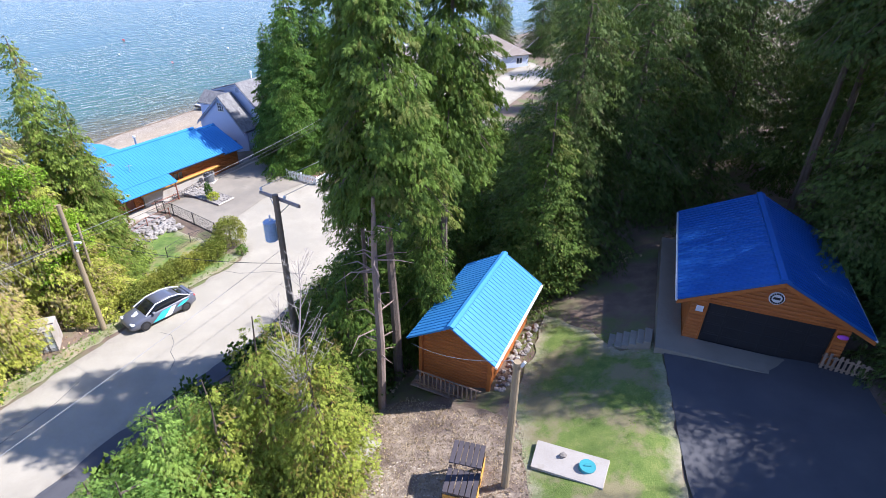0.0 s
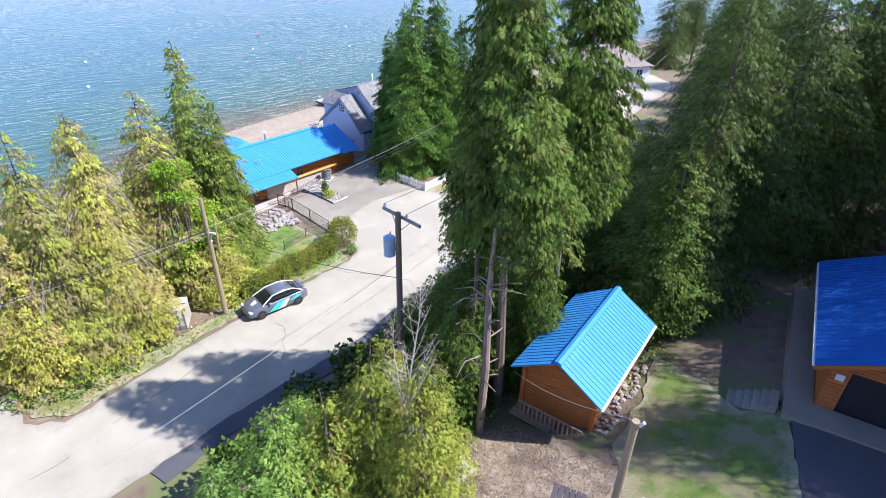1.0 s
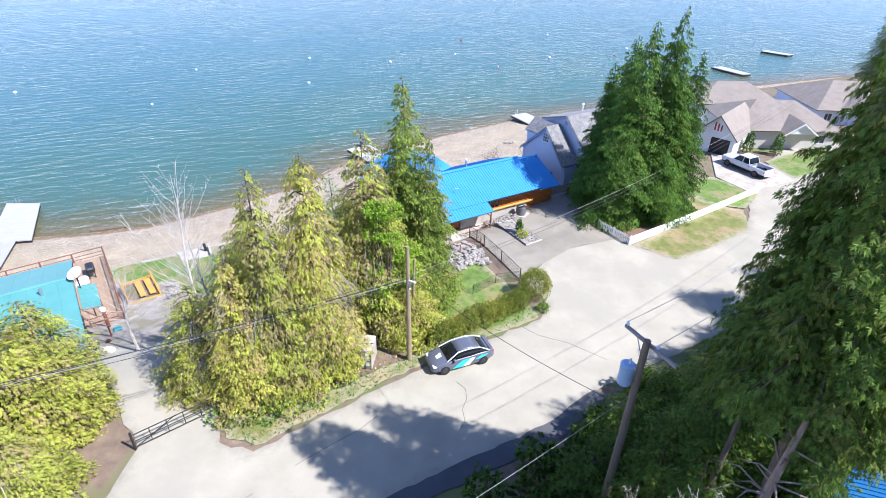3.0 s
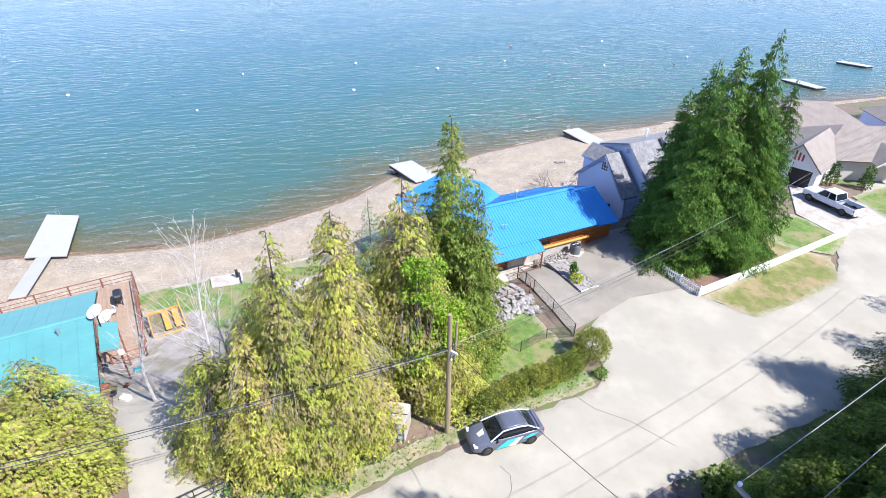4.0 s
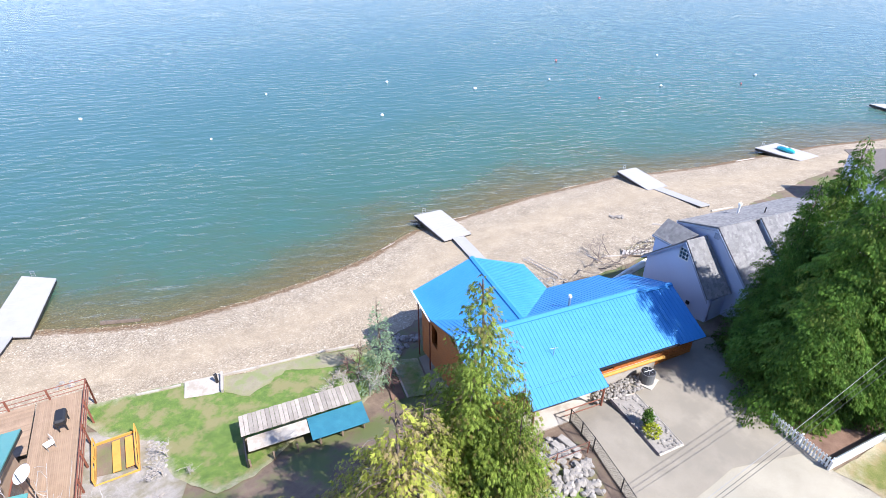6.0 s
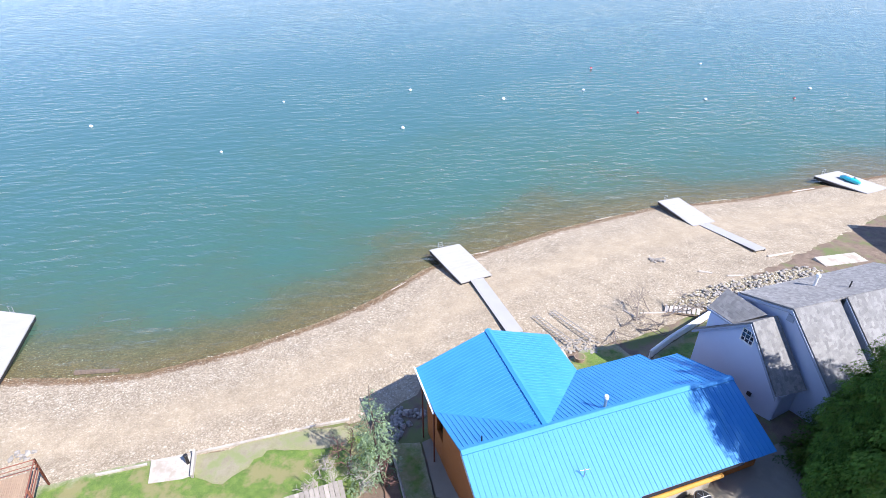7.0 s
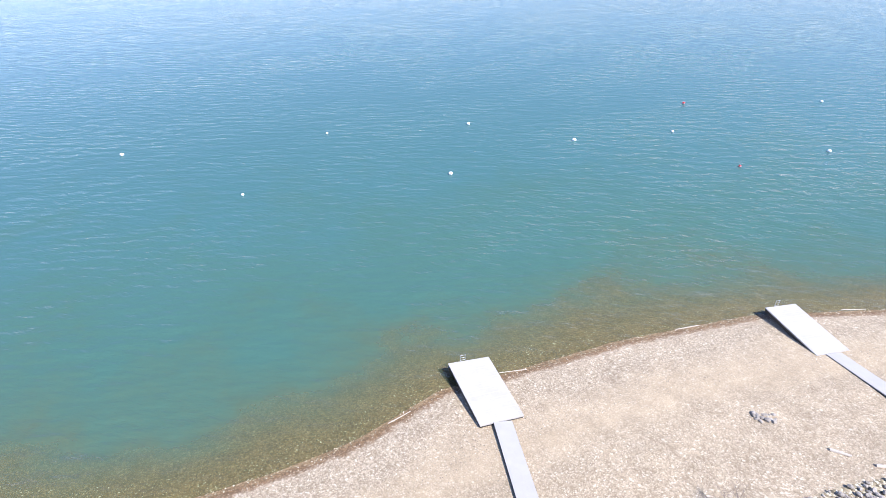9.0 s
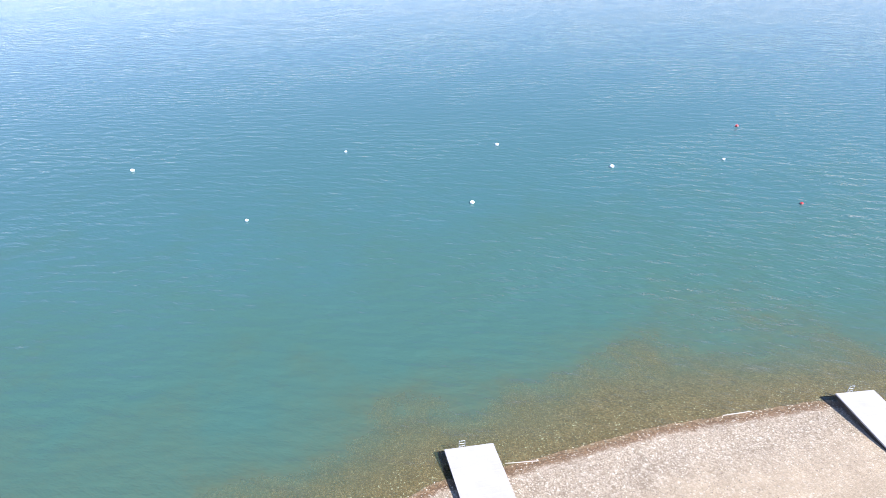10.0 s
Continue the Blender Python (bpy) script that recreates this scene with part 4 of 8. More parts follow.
M["bluetarp"] = surface("blue_tarp", [(0.3, (0.025, 0.13, 0.19)), (0.7, (0.05, 0.22, 0.28))], 1.5, 14, 0.5, 0.5, 0.05)
M["rubber"] = surface("tyre_rubber", two((0.018, 0.018, 0.018)), 2, 20, 0.8, 0.1, 0.004)
M["rim"] = surface("dark_alloy", two((0.07, 0.07, 0.075)), 2, 20, 0.35, 0.0, metal=0.6)


def paint(name, c, rough=0.28):
    m = surface(name, two(c, 0.93, 1.05), 1.0, 20, rough, 0.0, spec=0.5)
    m.node_tree.nodes["Principled BSDF"].inputs["Coat Weight"].default_value = 0.6
    return m


M["cargrey"], M["carwhite"], M["carcyan"] = paint("dark_grey_car_paint", (0.1, 0.107, 0.135)), paint("white_car_paint", (0.75, 0.77, 0.8)), paint("turquoise_car_wrap", (0.04, 0.5, 0.58))
M["silver"] = paint("pale_silver_paint", (0.6, 0.64, 0.7), 0.3)


# ---- garage on the slope ----
def garage():
    g = thing("garage", frame_at(11.95, 21.77, 6.12, 0.9475, -0.3196), "orange log garage with shade-darkened blue metal roof and dark door", "garage")
    W, D, H, R = 6.07, 8.2, 2.5, 1.49
    wall(g, (0, 0), (W, 0), -0.3, H, 0.2, M["log"], [(0.67, 5.54, -0.3, 2.1)], 0.2, R, label="stained log front wall with a wide door opening")
    wall(g, (W, 0.2), (W, D - 0.2), -0.6, H, 0.2, M["log"], (), 0.2)
    wall(g, (W, D), (0, D), -0.8, H, 0.2, M["log"], (), 0.2, R)
    wall(g, (0, D - 0.2), (0, 0.2), -0.8, H, 0.2, M["log"], (), 0.2)
    d = part("garage_door", boxed((0.67, 0.1, -0.1), (5.54, 0.15, 2.1)), M["dark"], g, "closed dark sectional door")
    for i in range(4):
        for j in range(6):
            x0, z0 = 0.75 + j * 0.795, -0.02 + i * 0.53
            part("door_panel", boxed((x0, 0.08, z0), (x0 + 0.7, 0.1, z0 + 0.44), 0.008), M["dark"], d)
    bm = bmesh.new()
    for lo, hi in (((0.59, -0.03, -0.1), (0.67, 0.12, 2.18)), ((5.54, -0.03, -0.1), (5.62, 0.12, 2.18)), ((0.67, -0.03, 2.1), (5.54, 0.12, 2.18))):
        box(bm, lo, hi)
    part("door_trim", bm, M["log"], g)
    zt = H + R + 0.12
    s = R / (W / 2)
    o = 0.68
    ze = zt - s * (W / 2 + o)
    # roof in the darkened blue, which carries the shade of the wood
    roof_plane(g, [(W / 2, -0.48, zt), (W / 2, D + 0.4, zt), (-o, D + 0.4, ze), (-o, -0.48, ze)], M["blueshade"], 0.1, 0.3)
    roof_plane(g, [(W / 2, D + 0.4, zt), (W / 2, -0.48, zt), (W + o, -0.48, ze), (W + o, D + 0.4, ze)], M["blueshade"], 0.1, 0.3)
    ridge_cap(g, (W / 2, -0.5, zt + 0.03), (W / 2, D + 0.42, zt + 0.03), M["blueshade"])
    for sx in (-1, 1):
        x = W / 2 + sx * (W / 2 + o)
        part("gutter", boxed((x - 0.07, -0.48, ze - 0.14), (x + 0.07, D + 0.4, ze - 0.06)), M["white"], g, "white metal gutter")
        bm = bmesh.new()
        prism(bm, [Vector((W / 2, -0.51, zt - 0.09)), Vector((x, -0.51, ze - 0.09)), Vector((x, -0.51, ze - 0.27)), Vector((W / 2, -0.51, zt - 0.27))], 0.03)
        part("barge_board", bm, M["log"], g)
    for i in range(5):
        part("rafter_end", boxed((0.3 + i * 1.33, -0.42, H + 0.02), (0.45 + i * 1.33, 0.0, H + 0.16)), M["log"], g) if i in (0, 4) else None
    sg = part("round_sign", tubed((W / 2, -0.03, H + 0.5), (W / 2, -0.07, H + 0.5), 0.3, None, 24), M["carwhite"], g, "round white sign with a dark ring")
    bm = bmesh.new()
    for i in range(16):
        a = i * math.tau / 16
        tube(bm, (W / 2 + 0.23 * math.cos(a), -0.085, H + 0.5 + 0.23 * math.sin(a)), (W / 2 + 0.23 * math.cos(a + 0.28), -0.085, H + 0.5 + 0.23 * math.sin(a + 0.28)), 0.035, None, 5)
    part("sign_ring", bm, M["dark"], sg)
    part("sign_hub", boxed((W / 2 - 0.13, -0.09, H + 0.45), (W / 2 + 0.13, -0.072, H + 0.55)), M["dark"], sg)
    part("wall_notice", boxed((0.22, -0.03, 1.55), (0.52, 0.0, 1.85), 0.01), M["carwhite"], g, "small white and blue notice board")
    # purple glare of a sign beside the door, modelled as a coloured ball
    bm = bmesh.new()
    bmesh.ops.create_uvsphere(bm, u_segments=10, v_segments=6, radius=0.14, matrix=Matrix.Translation((5.8, -0.14, 1.85)) @ Matrix.Diagonal((1.6, 0.6, 0.8, 1)))
    part("hanging_flowers", bm, M["purple"], g, "bright purple ball for the glare of a sign")
    return g


M["purple"] = surface("purple_glare", two((0.5, 0.1, 0.6)), 6, 30, 0.8, 0.4, 0.02)
garage()
gm = frame_at(11.95, 21.77, 6.12, 0.9475, -0.3196)


def lay(name, pts, top, thick, mat, label, category, kind="structure", bevel=0.0):
    bm = plate([(x, y, top) for x, y in pts], thick)
    return tagged(part(name, bm, mat), label, category, kind=kind)


lay("apron", [(gm @ Vector(p))[:2] for p in ((-1.1, -1.3, 0), (5.5, -1.3, 0), (5.5, -0.01, 0), (-1.1, -0.01, 0))], 6.16, 0.5, M["concrete"], "pale concrete apron before the garage door", "pavement")
lay("pavement", [(gm @ Vector(p))[:2] for p in ((-1.1, 0.0, 0), (-0.02, 0.0, 0), (-0.02, 9.6, 0), (-1.1, 9.6, 0))], 6.14, 2.0, M["concrete"], "concrete path along the garage wall", "pavement")
steps = thing("garden_steps", frame_at(10.62, 21.75, 6.1, -0.94, 0.34), "flight of grey concrete garden steps", "steps")
for i in range(6):
    part("step", boxed((i * 0.3, -0.55, -0.17 * (i + 1) - 0.35), (i * 0.3 + 0.32, 0.55, -0.17 * (i + 1) + 0.16), 0.015), M["concrete"], steps)
pallet = thing("pallet_fence", frame_at(17.1, 19.9, 6.1, 0.9, -0.43), "leaning rough wooden pallet fence beside the garage", "fence")
for i in range(9):
    part("slat", boxed((i * 0.19, -0.02, 0.0), (i * 0.19 + 0.11, 0.01, 0.95 + 0.08 * math.sin(i * 2.3)), 0.006), M["plank"], pallet)
for z in (0.25, 0.72):
    part("crossbar", boxed((-0.05, 0.011, z), (1.75, 0.05, z + 0.1), 0.006), M["plank"], pallet)


# ---- log shed ----
def shed():
    s = thing("shed", frame_at(1.423, 20.426, 3.4, 0.9205, -0.3906), "small orange log shed with light blue ribbed metal roof", "shed")
    hw, L, H, R = 1.72, 5.8, 2.75, 1.075
    wall(s, (-hw, 0.5), (hw, 0.5), -0.4, H, 0.16, M["log"], (), 0.18, R, label="stained log end wall")
    wr = wall(s, (hw, 0.66), (hw, 0.34 + L), -0.7, H, 0.16, M["log"], [(1.2, 2.0, 1.3, 2.0), (3.2, 4.0, 1.3, 2.0)], 0.18)
    window(s, wr, (1.2, 2.0, 1.3, 2.0), M["log"])
    window(s, wr, (3.2, 4.0, 1.3, 2.0), M["log"])
    wall(s, (hw, 0.5 + L), (-hw, 0.5 + L), -0.7, H, 0.16, M["log"], (), 0.18, R)
    wall(s, (-hw, 0.34 + L), (-hw, 0.66), -0.7, H, 0.16, M["log"], (), 0.18)
    zt = H + R + 0.1
    sl = R / hw
    x = 2.15
    ze = zt - sl * x
    roof_plane(s, [(0, -0.25, zt), (0, 6.74, zt), (-x, 6.74, ze), (-x, -0.25, ze)], M["bluemetal"], 0.07, 0.26)
    roof_plane(s, [(0, 6.74, zt), (0, -0.25, zt), (x, -0.25, ze), (x, 6.74, ze)], M["bluemetal"], 0.07, 0.26)
    ridge_cap(s, (0, -0.27, zt + 0.03), (0, 6.76, zt + 0.03), M["bluemetal"], 0.16)
    part("gutter", boxed((x - 0.02, -0.25, ze - 0.13), (x + 0.09, 6.74, ze - 0.03)), M["white"], s, "white metal gutter")
    for px in (-hw, hw):
        part("corner_post", boxed((px - 0.09, 0.32, -0.4), (px + 0.09, 0.49, H + 0.05), 0.01), M["log"], s)
    for i in range(14):
        part("baluster", boxed((-1.45 + i * 0.215, -0.32, 0.0), (-1.38 + i * 0.215, -0.28, 0.85), 0.005), M["plank"], s)
    for z in (0.06, 0.8):
        part("porch_rail", boxed((-1.6, -0.275, z), (1.6, -0.23, z + 0.08), 0.006), M["plank"], s)
    for i in range(4):
        part("porch_board", boxed((-1.9, -0.38 + i * 0.22, -0.12), (1.75, -0.19 + i * 0.22, -0.06), 0.006), M["plank"], s)
    return s


shed()
sm = frame_at(1.423, 20.426, 3.4, 0.9205, -0.3906)


# ---- stones ----
def stone_meshes(n, mat, tag):
    out = []
    for i in range(n):
        bm = bmesh.new()
        bmesh.ops.create_icosphere(bm, subdivisions=1, radius=0.5)
        r = random.Random(100 + i)
        sx, sy, sz = r.uniform(0.8, 1.3), r.uniform(0.7, 1.1), r.uniform(0.45, 0.8)
        for v in bm.verts:
            v.co = Vector((v.co.x * sx, v.co.y * sy, v.co.z * sz)) * r.uniform(0.82, 1.15)
        me = bpy.data.meshes.new(tag)
        bm.to_mesh(me)
        bm.free()
        me.materials.append(mat)
        out.append(me)
    return out


ROCKS = stone_meshes(7, M["stone"], "stone")
PALE = stone_meshes(7, M["palestone"], "stone")


def heap(name, label, category, poly, n, size, meshes, seed, group="", rise=0.0, lift=0.0):
    """A bank of single stones lying over an outline on the ground."""
    r = random.Random(seed)
    xs, ys = [p[0] for p in poly], [p[1] for p in poly]
    cx, cy = sum(xs) / len(xs), sum(ys) / len(ys)
    h = thing(name, pose(cx, cy, ground_z(cx, cy) + lift), label, category, group)
    k = 0
    while k < n:
        x, y = r.uniform(min(xs), max(xs)), r.uniform(min(ys), max(ys))
        if not inside(np.array([x]), np.array([y]), poly)[0]:
            continue
        s = r.uniform(*size)
        o = new("stone", r.choice(meshes))
        o.parent = h
        o.matrix_local = h.matrix_world.inverted() @ pose(x, y, ground_z(x, y) + lift + s * 0.18 + r.random() * rise, r.uniform(-25, 25), r.uniform(-25, 25), r.uniform(0, 360)) @ Matrix.Diagonal((s, s, s, 1))
        k += 1
    return h


def strewn(name, label, poly, n, size, mat, seed, flat=0.6):
    """Countless small stones over an outline, in one mesh."""
    g = np.random.default_rng(seed)
    P = np.array(poly)
    X = g.uniform(P[:, 0].min(), P[:, 0].max(), n * 4)
    Y = g.uniform(P[:, 1].min(), P[:, 1].max(), n * 4)
    ok = inside(X, Y, [tuple(p) for p in poly])
    X, Y = X[ok][:n], Y[ok][:n]
    k = len(X)
    base = np.array([(1, 0, 0), (0.3, 0.9, 0), (-0.8, 0.55, 0), (-0.8, -0.6, 0), (0.35, -0.95, 0), (0.1, 0.05, 1.0)])
    tri = np.array([(0, 1, 5), (1, 2, 5), (2, 3, 5), (3, 4, 5), (4, 0, 5)])
    s = g.uniform(size[0], size[1], k) * g.uniform(0.6, 1.0, k)
    a = g.uniform(0, 6.28, k)
    V = base[None] * g.uniform(0.75, 1.25, (k, 6, 3))
    V[:, :, 2] *= flat
    x, y = V[:, :, 0] * np.cos(a)[:, None] - V[:, :, 1] * np.sin(a)[:, None], V[:, :, 0] * np.sin(a)[:, None] + V[:, :, 1] * np.cos(a)[:, None]
    Z = height(X, Y)
    V = np.stack([x * s[:, None] + X[:, None], y * s[:, None] + Y[:, None], V[:, :, 2] * s[:, None] + Z[:, None] + 0.02], 2).reshape(-1, 3)
    F = (tri[None] + 6 * np.arange(k)[:, None, None]).reshape(-1, 3)
    return tagged(fast_mesh(name, V, F, mat, None), label, "stones", kind="stuff")


def island_stone(name, stops):
    m = bpy.data.materials.new(name)
    t, b = nodes_of(m)
    geo = t.nodes.new("ShaderNodeNewGeometry")
    t.links.new(ramp(t, geo.outputs["Random Per Island"], stops), b.inputs["Base Color"])
    b.inputs["Roughness"].default_value = 0.9
    return m


M["wetstones"] = island_stone("wet_pebbles", [(0.0, (0.09, 0.075, 0.05)), (0.5, (0.24, 0.2, 0.13)), (0.8, (0.4, 0.35, 0.25)), (1.0, (0.62, 0.58, 0.48))])
M["pebbles"] = island_stone("loose_pebbles", [(0.0, (0.14, 0.115, 0.085)), (0.3, (0.29, 0.24, 0.175)), (0.75, (0.42, 0.36, 0.27)), (1.0, (0.58, 0.52, 0.43))])
strewn("beach_stones", "loose pale and grey stones strewn over the beach", [(-72, 27), (-68.5, 32.5), (-64.8, 37.5), (-61.8, 44), (-59.4, 52), (-58.6, 58), (-58.8, 66), (-56.5, 72.5), (-53, 84), (-47, 98), (-38, 111), (-30, 123), (-26, 118), (-33, 104), (-41, 92), (-46, 80), (-50, 68), (-52, 58), (-54, 48), (-59, 38), (-66, 28)], 52000, (0.025, 0.085), M["pebbles"], 3, 0.45)
strewn("beach_stones", "wet stones lying in the shallows", [(-80, 31), (-71, 36), (-66, 43), (-63, 50), (-62, 58), (-62.5, 67), (-60, 74), (-56, 86), (-50, 100), (-41, 113), (-38, 111), (-47, 98), (-53, 84), (-56.5, 72.5), (-58.8, 66), (-58.6, 58), (-59.4, 52), (-61.8, 44), (-68.5, 32.5), (-76, 24)], 24000, (0.03, 0.1), M["wetstones"], 4, 0.5)
strewn("beach_stones", "small stones on the upper beach", [(-54, 48), (-52, 58), (-50, 68), (-46, 80), (-41, 92), (-33, 104), (-29, 96), (-33, 82), (-36, 70), (-42, 60), (-46, 50), (-48.5, 44)], 16000, (0.02, 0.07), M["pebbles"], 5, 0.45)
strewn("gravel_patch", "pale loose gravel beside the slatted box", [(-2.4, 15.6), (-0.4, 16.4), (1.0, 15.8), (1.6, 13.4), (-0.6, 13.2), (-2.4, 14.2)], 2600, (0.03, 0.1), M["pebbles"], 6)
heap("rock_bank", "bank of pale angular boulders below the driveway", "rocks", [(-26.6, 44.6), (-24.2, 44.4), (-22.0, 42.6), (-23.2, 41.0), (-24.4, 39.2), (-25.6, 38.6), (-26.8, 41.5)], 190, (0.3, 0.6), PALE, 8, rise=0.12)
REVET = [(-35.1, 75.5), (-33.4, 80.2), (-30.4, 85.8), (-27.4, 91.0), (-24.2, 91.3), (-27.4, 84.4), (-30.4, 79.3), (-31.8, 75.7), (-34.2, 73.6)]
heap("rock_revetment", "long heap of grey rocks along the beach edge", "rocks", REVET, 300, (0.24, 0.46), ROCKS, 9, rise=0.12)
strewn("beach_stones", "small dark stones between the rocks", REVET, 4000, (0.08, 0.2), M["wetstones"], 21, 0.7)
heap("rock_border", "grey stones beside the house wall", "rocks", [(-44.6, 48.6), (-42.4, 50.0), (-42.6, 47.0), (-41.5, 45.4), (-43.6, 45.6)], 90, (0.25, 0.55), ROCKS, 10)
heap("rock_border", "pale stones along the shed wall", "rocks", [(sm @ Vector(p))[:2] for p in ((1.85, 0.3, 0), (2.5, 0.3, 0), (2.6, 6.2, 0), (1.9, 6.2, 0))], 70, (0.15, 0.34), PALE, 11)
heap("rock_border", "stones at the head of the boat rails", "rocks", [(-40.2, 63.6), (-37.0, 65.4), (-36.0, 63.6), (-39.0, 61.8)], 130, (0.14, 0.36), PALE, 12)
heap("stone_pile", "loose heap of pale grey stones beside the garden bed", "rocks", [(-49.8, 28.6), (-48.4, 29.4), (-45.2, 27.9), (-46.2, 26.6), (-47.6, 27.4)], 150, (0.14, 0.36), PALE, 15)
heap("fire_ring", "ring of white stones round a burnt patch", "fire pit", [(-62.7, 26.6), (-61.6, 27.9), (-60.9, 27.2), (-61.9, 26.1)], 20, (0.25, 0.45), PALE, 13)
heap("rock_heap", "small heap of dark stones on the sand", "rocks", [(-40.6, 83.0), (-39.4, 84.2), (-38.8, 83.4), (-39.8, 82.4)], 22, (0.25, 0.5), ROCKS, 14)


# ---- slope clutter ----
sl = thing("concrete_slab", pose(0, 0, 0), "pale concrete septic slab with a teal round lid", "slab")
part("slab", plate([(4.85, 16.25, 5.2), (7.15, 14.85, 5.95), (6.65, 13.7, 5.95), (4.45, 15.05, 5.2)], 0.5), M["slab"], sl)
part("lid", tubed((6.35, 14.65, 5.6), (6.35, 14.65, 5.86), 0.32, 0.29, 20), M["tealplastic"], sl, "round teal plastic lid")
part("lid_handle", tubed((6.23, 14.65, 5.88), (6.47, 14.65, 5.88), 0.03, None, 6), M["tealplastic"], sl)
st = new("loose_stone", ROCKS[2])
st.matrix_world = pose(5.62, 15.3, 5.56) @ Matrix.Diagonal((0.33, 0.28, 0.3, 1))
tagged(st, "brown stone lying on the concrete slab", "stone")
tagged(part("paving_slab", plate([(-2.75, 17.35, 2.78), (-2.25, 18.1, 2.82), (-1.4, 17.55, 3.0), (-2.05, 16.5, 3.0)], 0.14), M["slab"]), "pale square concrete paving slab on dry soil", "slab")


def slat_box():
    b = thing("slatted_box", frame_at(1.25, 13.7, 4.5, 0.98, -0.2), "dark slatted wooden box on short legs", "box")
    for j in range(2):
        y0, z0 = j * 1.05, 0.85 + 0.22 * j
        for i in range(6):
            part("slat", boxed((i * 0.2, y0, z0 + 0.02 * j), (i * 0.2 + 0.17, y0 + 1.02, z0 + 0.06 + 0.02 * j), 0.008), M["darkslat"], b)
        for y in (y0 + 0.1, y0 + 0.85):
            part("bearer", boxed((0.0, y, z0 - 0.1), (1.18, y + 0.08, z0), 0.006), M["plank"], b)
    for x in (0.02, 1.08):
        for y in (0.1, 1.0, 1.92):
            part("leg", boxed((x, y, -0.2), (x + 0.09, y + 0.09, 0.76 if y < 1 else 0.96), 0.006), M["plank"], b)
    for z in (0.1, 0.45):
        part("side_board", boxed((1.17, 0.1, z), (1.2, 2.0, z + 0.2), 0.005), M["orange"], b)
        part("side_board", boxed((0.0, 0.07, z), (1.18, 0.1, z + 0.2), 0.005), M["orange"], b)
    return b


M["darkslat"] = surface("dark_stained_slats", two((0.06, 0.05, 0.055)), 2, 20, 0.6, 0.3, 0.01, vary=0.2)
slat_box()


# ---- poles and lines ----
def line(name, a, b, sag, r, mat, label):
    a, b = Vector(a), Vector(b)
    pts = [a.lerp(b, i / 20) - Vector((0, 0, 4 * sag * (i / 20) * (1 - i / 20))) for i in range(21)]
    return tagged(part(name, pipe(pts, r), mat), label, "cable", "overhead lines")


def insulator(parent, p, h=0.2):
    bm = bmesh.new()
    p = Vector(p)
    tube(bm, p, p + Vector((0, 0, h)), 0.02, None, 6)
    for i in range(3):
        tube(bm, p + Vector((0, 0, h * (0.4 + 0.2 * i))), p + Vector((0, 0, h * (0.5 + 0.2 * i))), 0.07, 0.045, 8)
    return part("insulator", bm, M["porcelain"], parent)


def main_pole():
    x, y = -6.37, 22.8
    p = thing("utility_pole", pose(x, y, ground_z(x, y)), "dark wooden utility pole with crossarm and transformer", "utility pole")
    top = 12.05 - ground_z(x, y)
    part("pole", tubed((0, 0, -0.5), (0.0, 0.0, top), 0.19, 0.13, 12), M["polewood"], p)
    d = Vector((0.85, -0.53, 0))
    arm = Vector((0, 0, top - 0.28)) + Vector((0.1, 0.16, 0))
    bm = bmesh.new()
    box(bm, (-1.25, -0.05, -0.07), (1.25, 0.05, 0.07), 0.01, Matrix.Translation(arm) @ frame_at(0, 0, 0, d.x, d.y))
    part("crossarm", bm, M["armwood"], p)
    for s in (-1, 1):
        part("arm_brace", tubed(arm + d * 0.62 * s + Vector((0, 0, -0.05)), (0.05 * s, 0.1, top - 0.95), 0.018, None, 6), M["galv"], p)
    for s in (-1.15, 0.35):
        insulator(p, arm + d * s + Vector((0, 0, 0.06)))
    c = Vector((-0.42, -0.05, top - 1.75))
    can = part("transformer", tubed(c - Vector((0, 0, 0.45)), c + Vector((0, 0, 0.45)), 0.27, None, 16), M["trafo"], p, "pale blue-grey transformer can")
    part("can_lid", tubed(c + Vector((0, 0, 0.45)), c + Vector((0, 0, 0.53)), 0.29, 0.2, 16), M["trafo"], can)
    part("bushing", tubed(c + Vector((0.05, 0, 0.52)), c + Vector((0.05, 0, 0.78)), 0.05, 0.03, 8), M["porcelain"], can)
    part("bracket", boxed((-0.2, -0.06, top - 1.95), (-0.08, 0.04, top - 1.55), 0.01), M["galv"], p)
    return arm, d, Vector((x, y, ground_z(x, y)))


M["armwood"] = surface("grey_crossarm", two((0.3, 0.26, 0.24)), 2, 20, 0.9, 0.3, 0.01)
arm, ad, base = main_pole()
A1, A2 = base + arm + ad * -1.15 + Vector((0, 0, 0.26)), base + arm + ad * 0.35 + Vector((0, 0, 0.26))
line("power_line", A1, (8.0, 62.0, 12.5), 1.0, 0.012, M["wire"], "pale overhead wire between utility poles")
line("power_line", A2, (9.2, 61.5, 12.5), 1.0, 0.012, M["wire"], "pale overhead wire between utility poles")
line("power_line", base + Vector((0, 0, 9.4 - base.z)), (-24, -16, 10), 1.0, 0.008, M["wire"], "pale overhead wire between utility poles")
line("power_line", base + Vector((0, 0, 8.6 - base.z)), (-21.1, 28.9, 6.0), 0.5, 0.014, M["darkwire"], "dark service cable across the road")


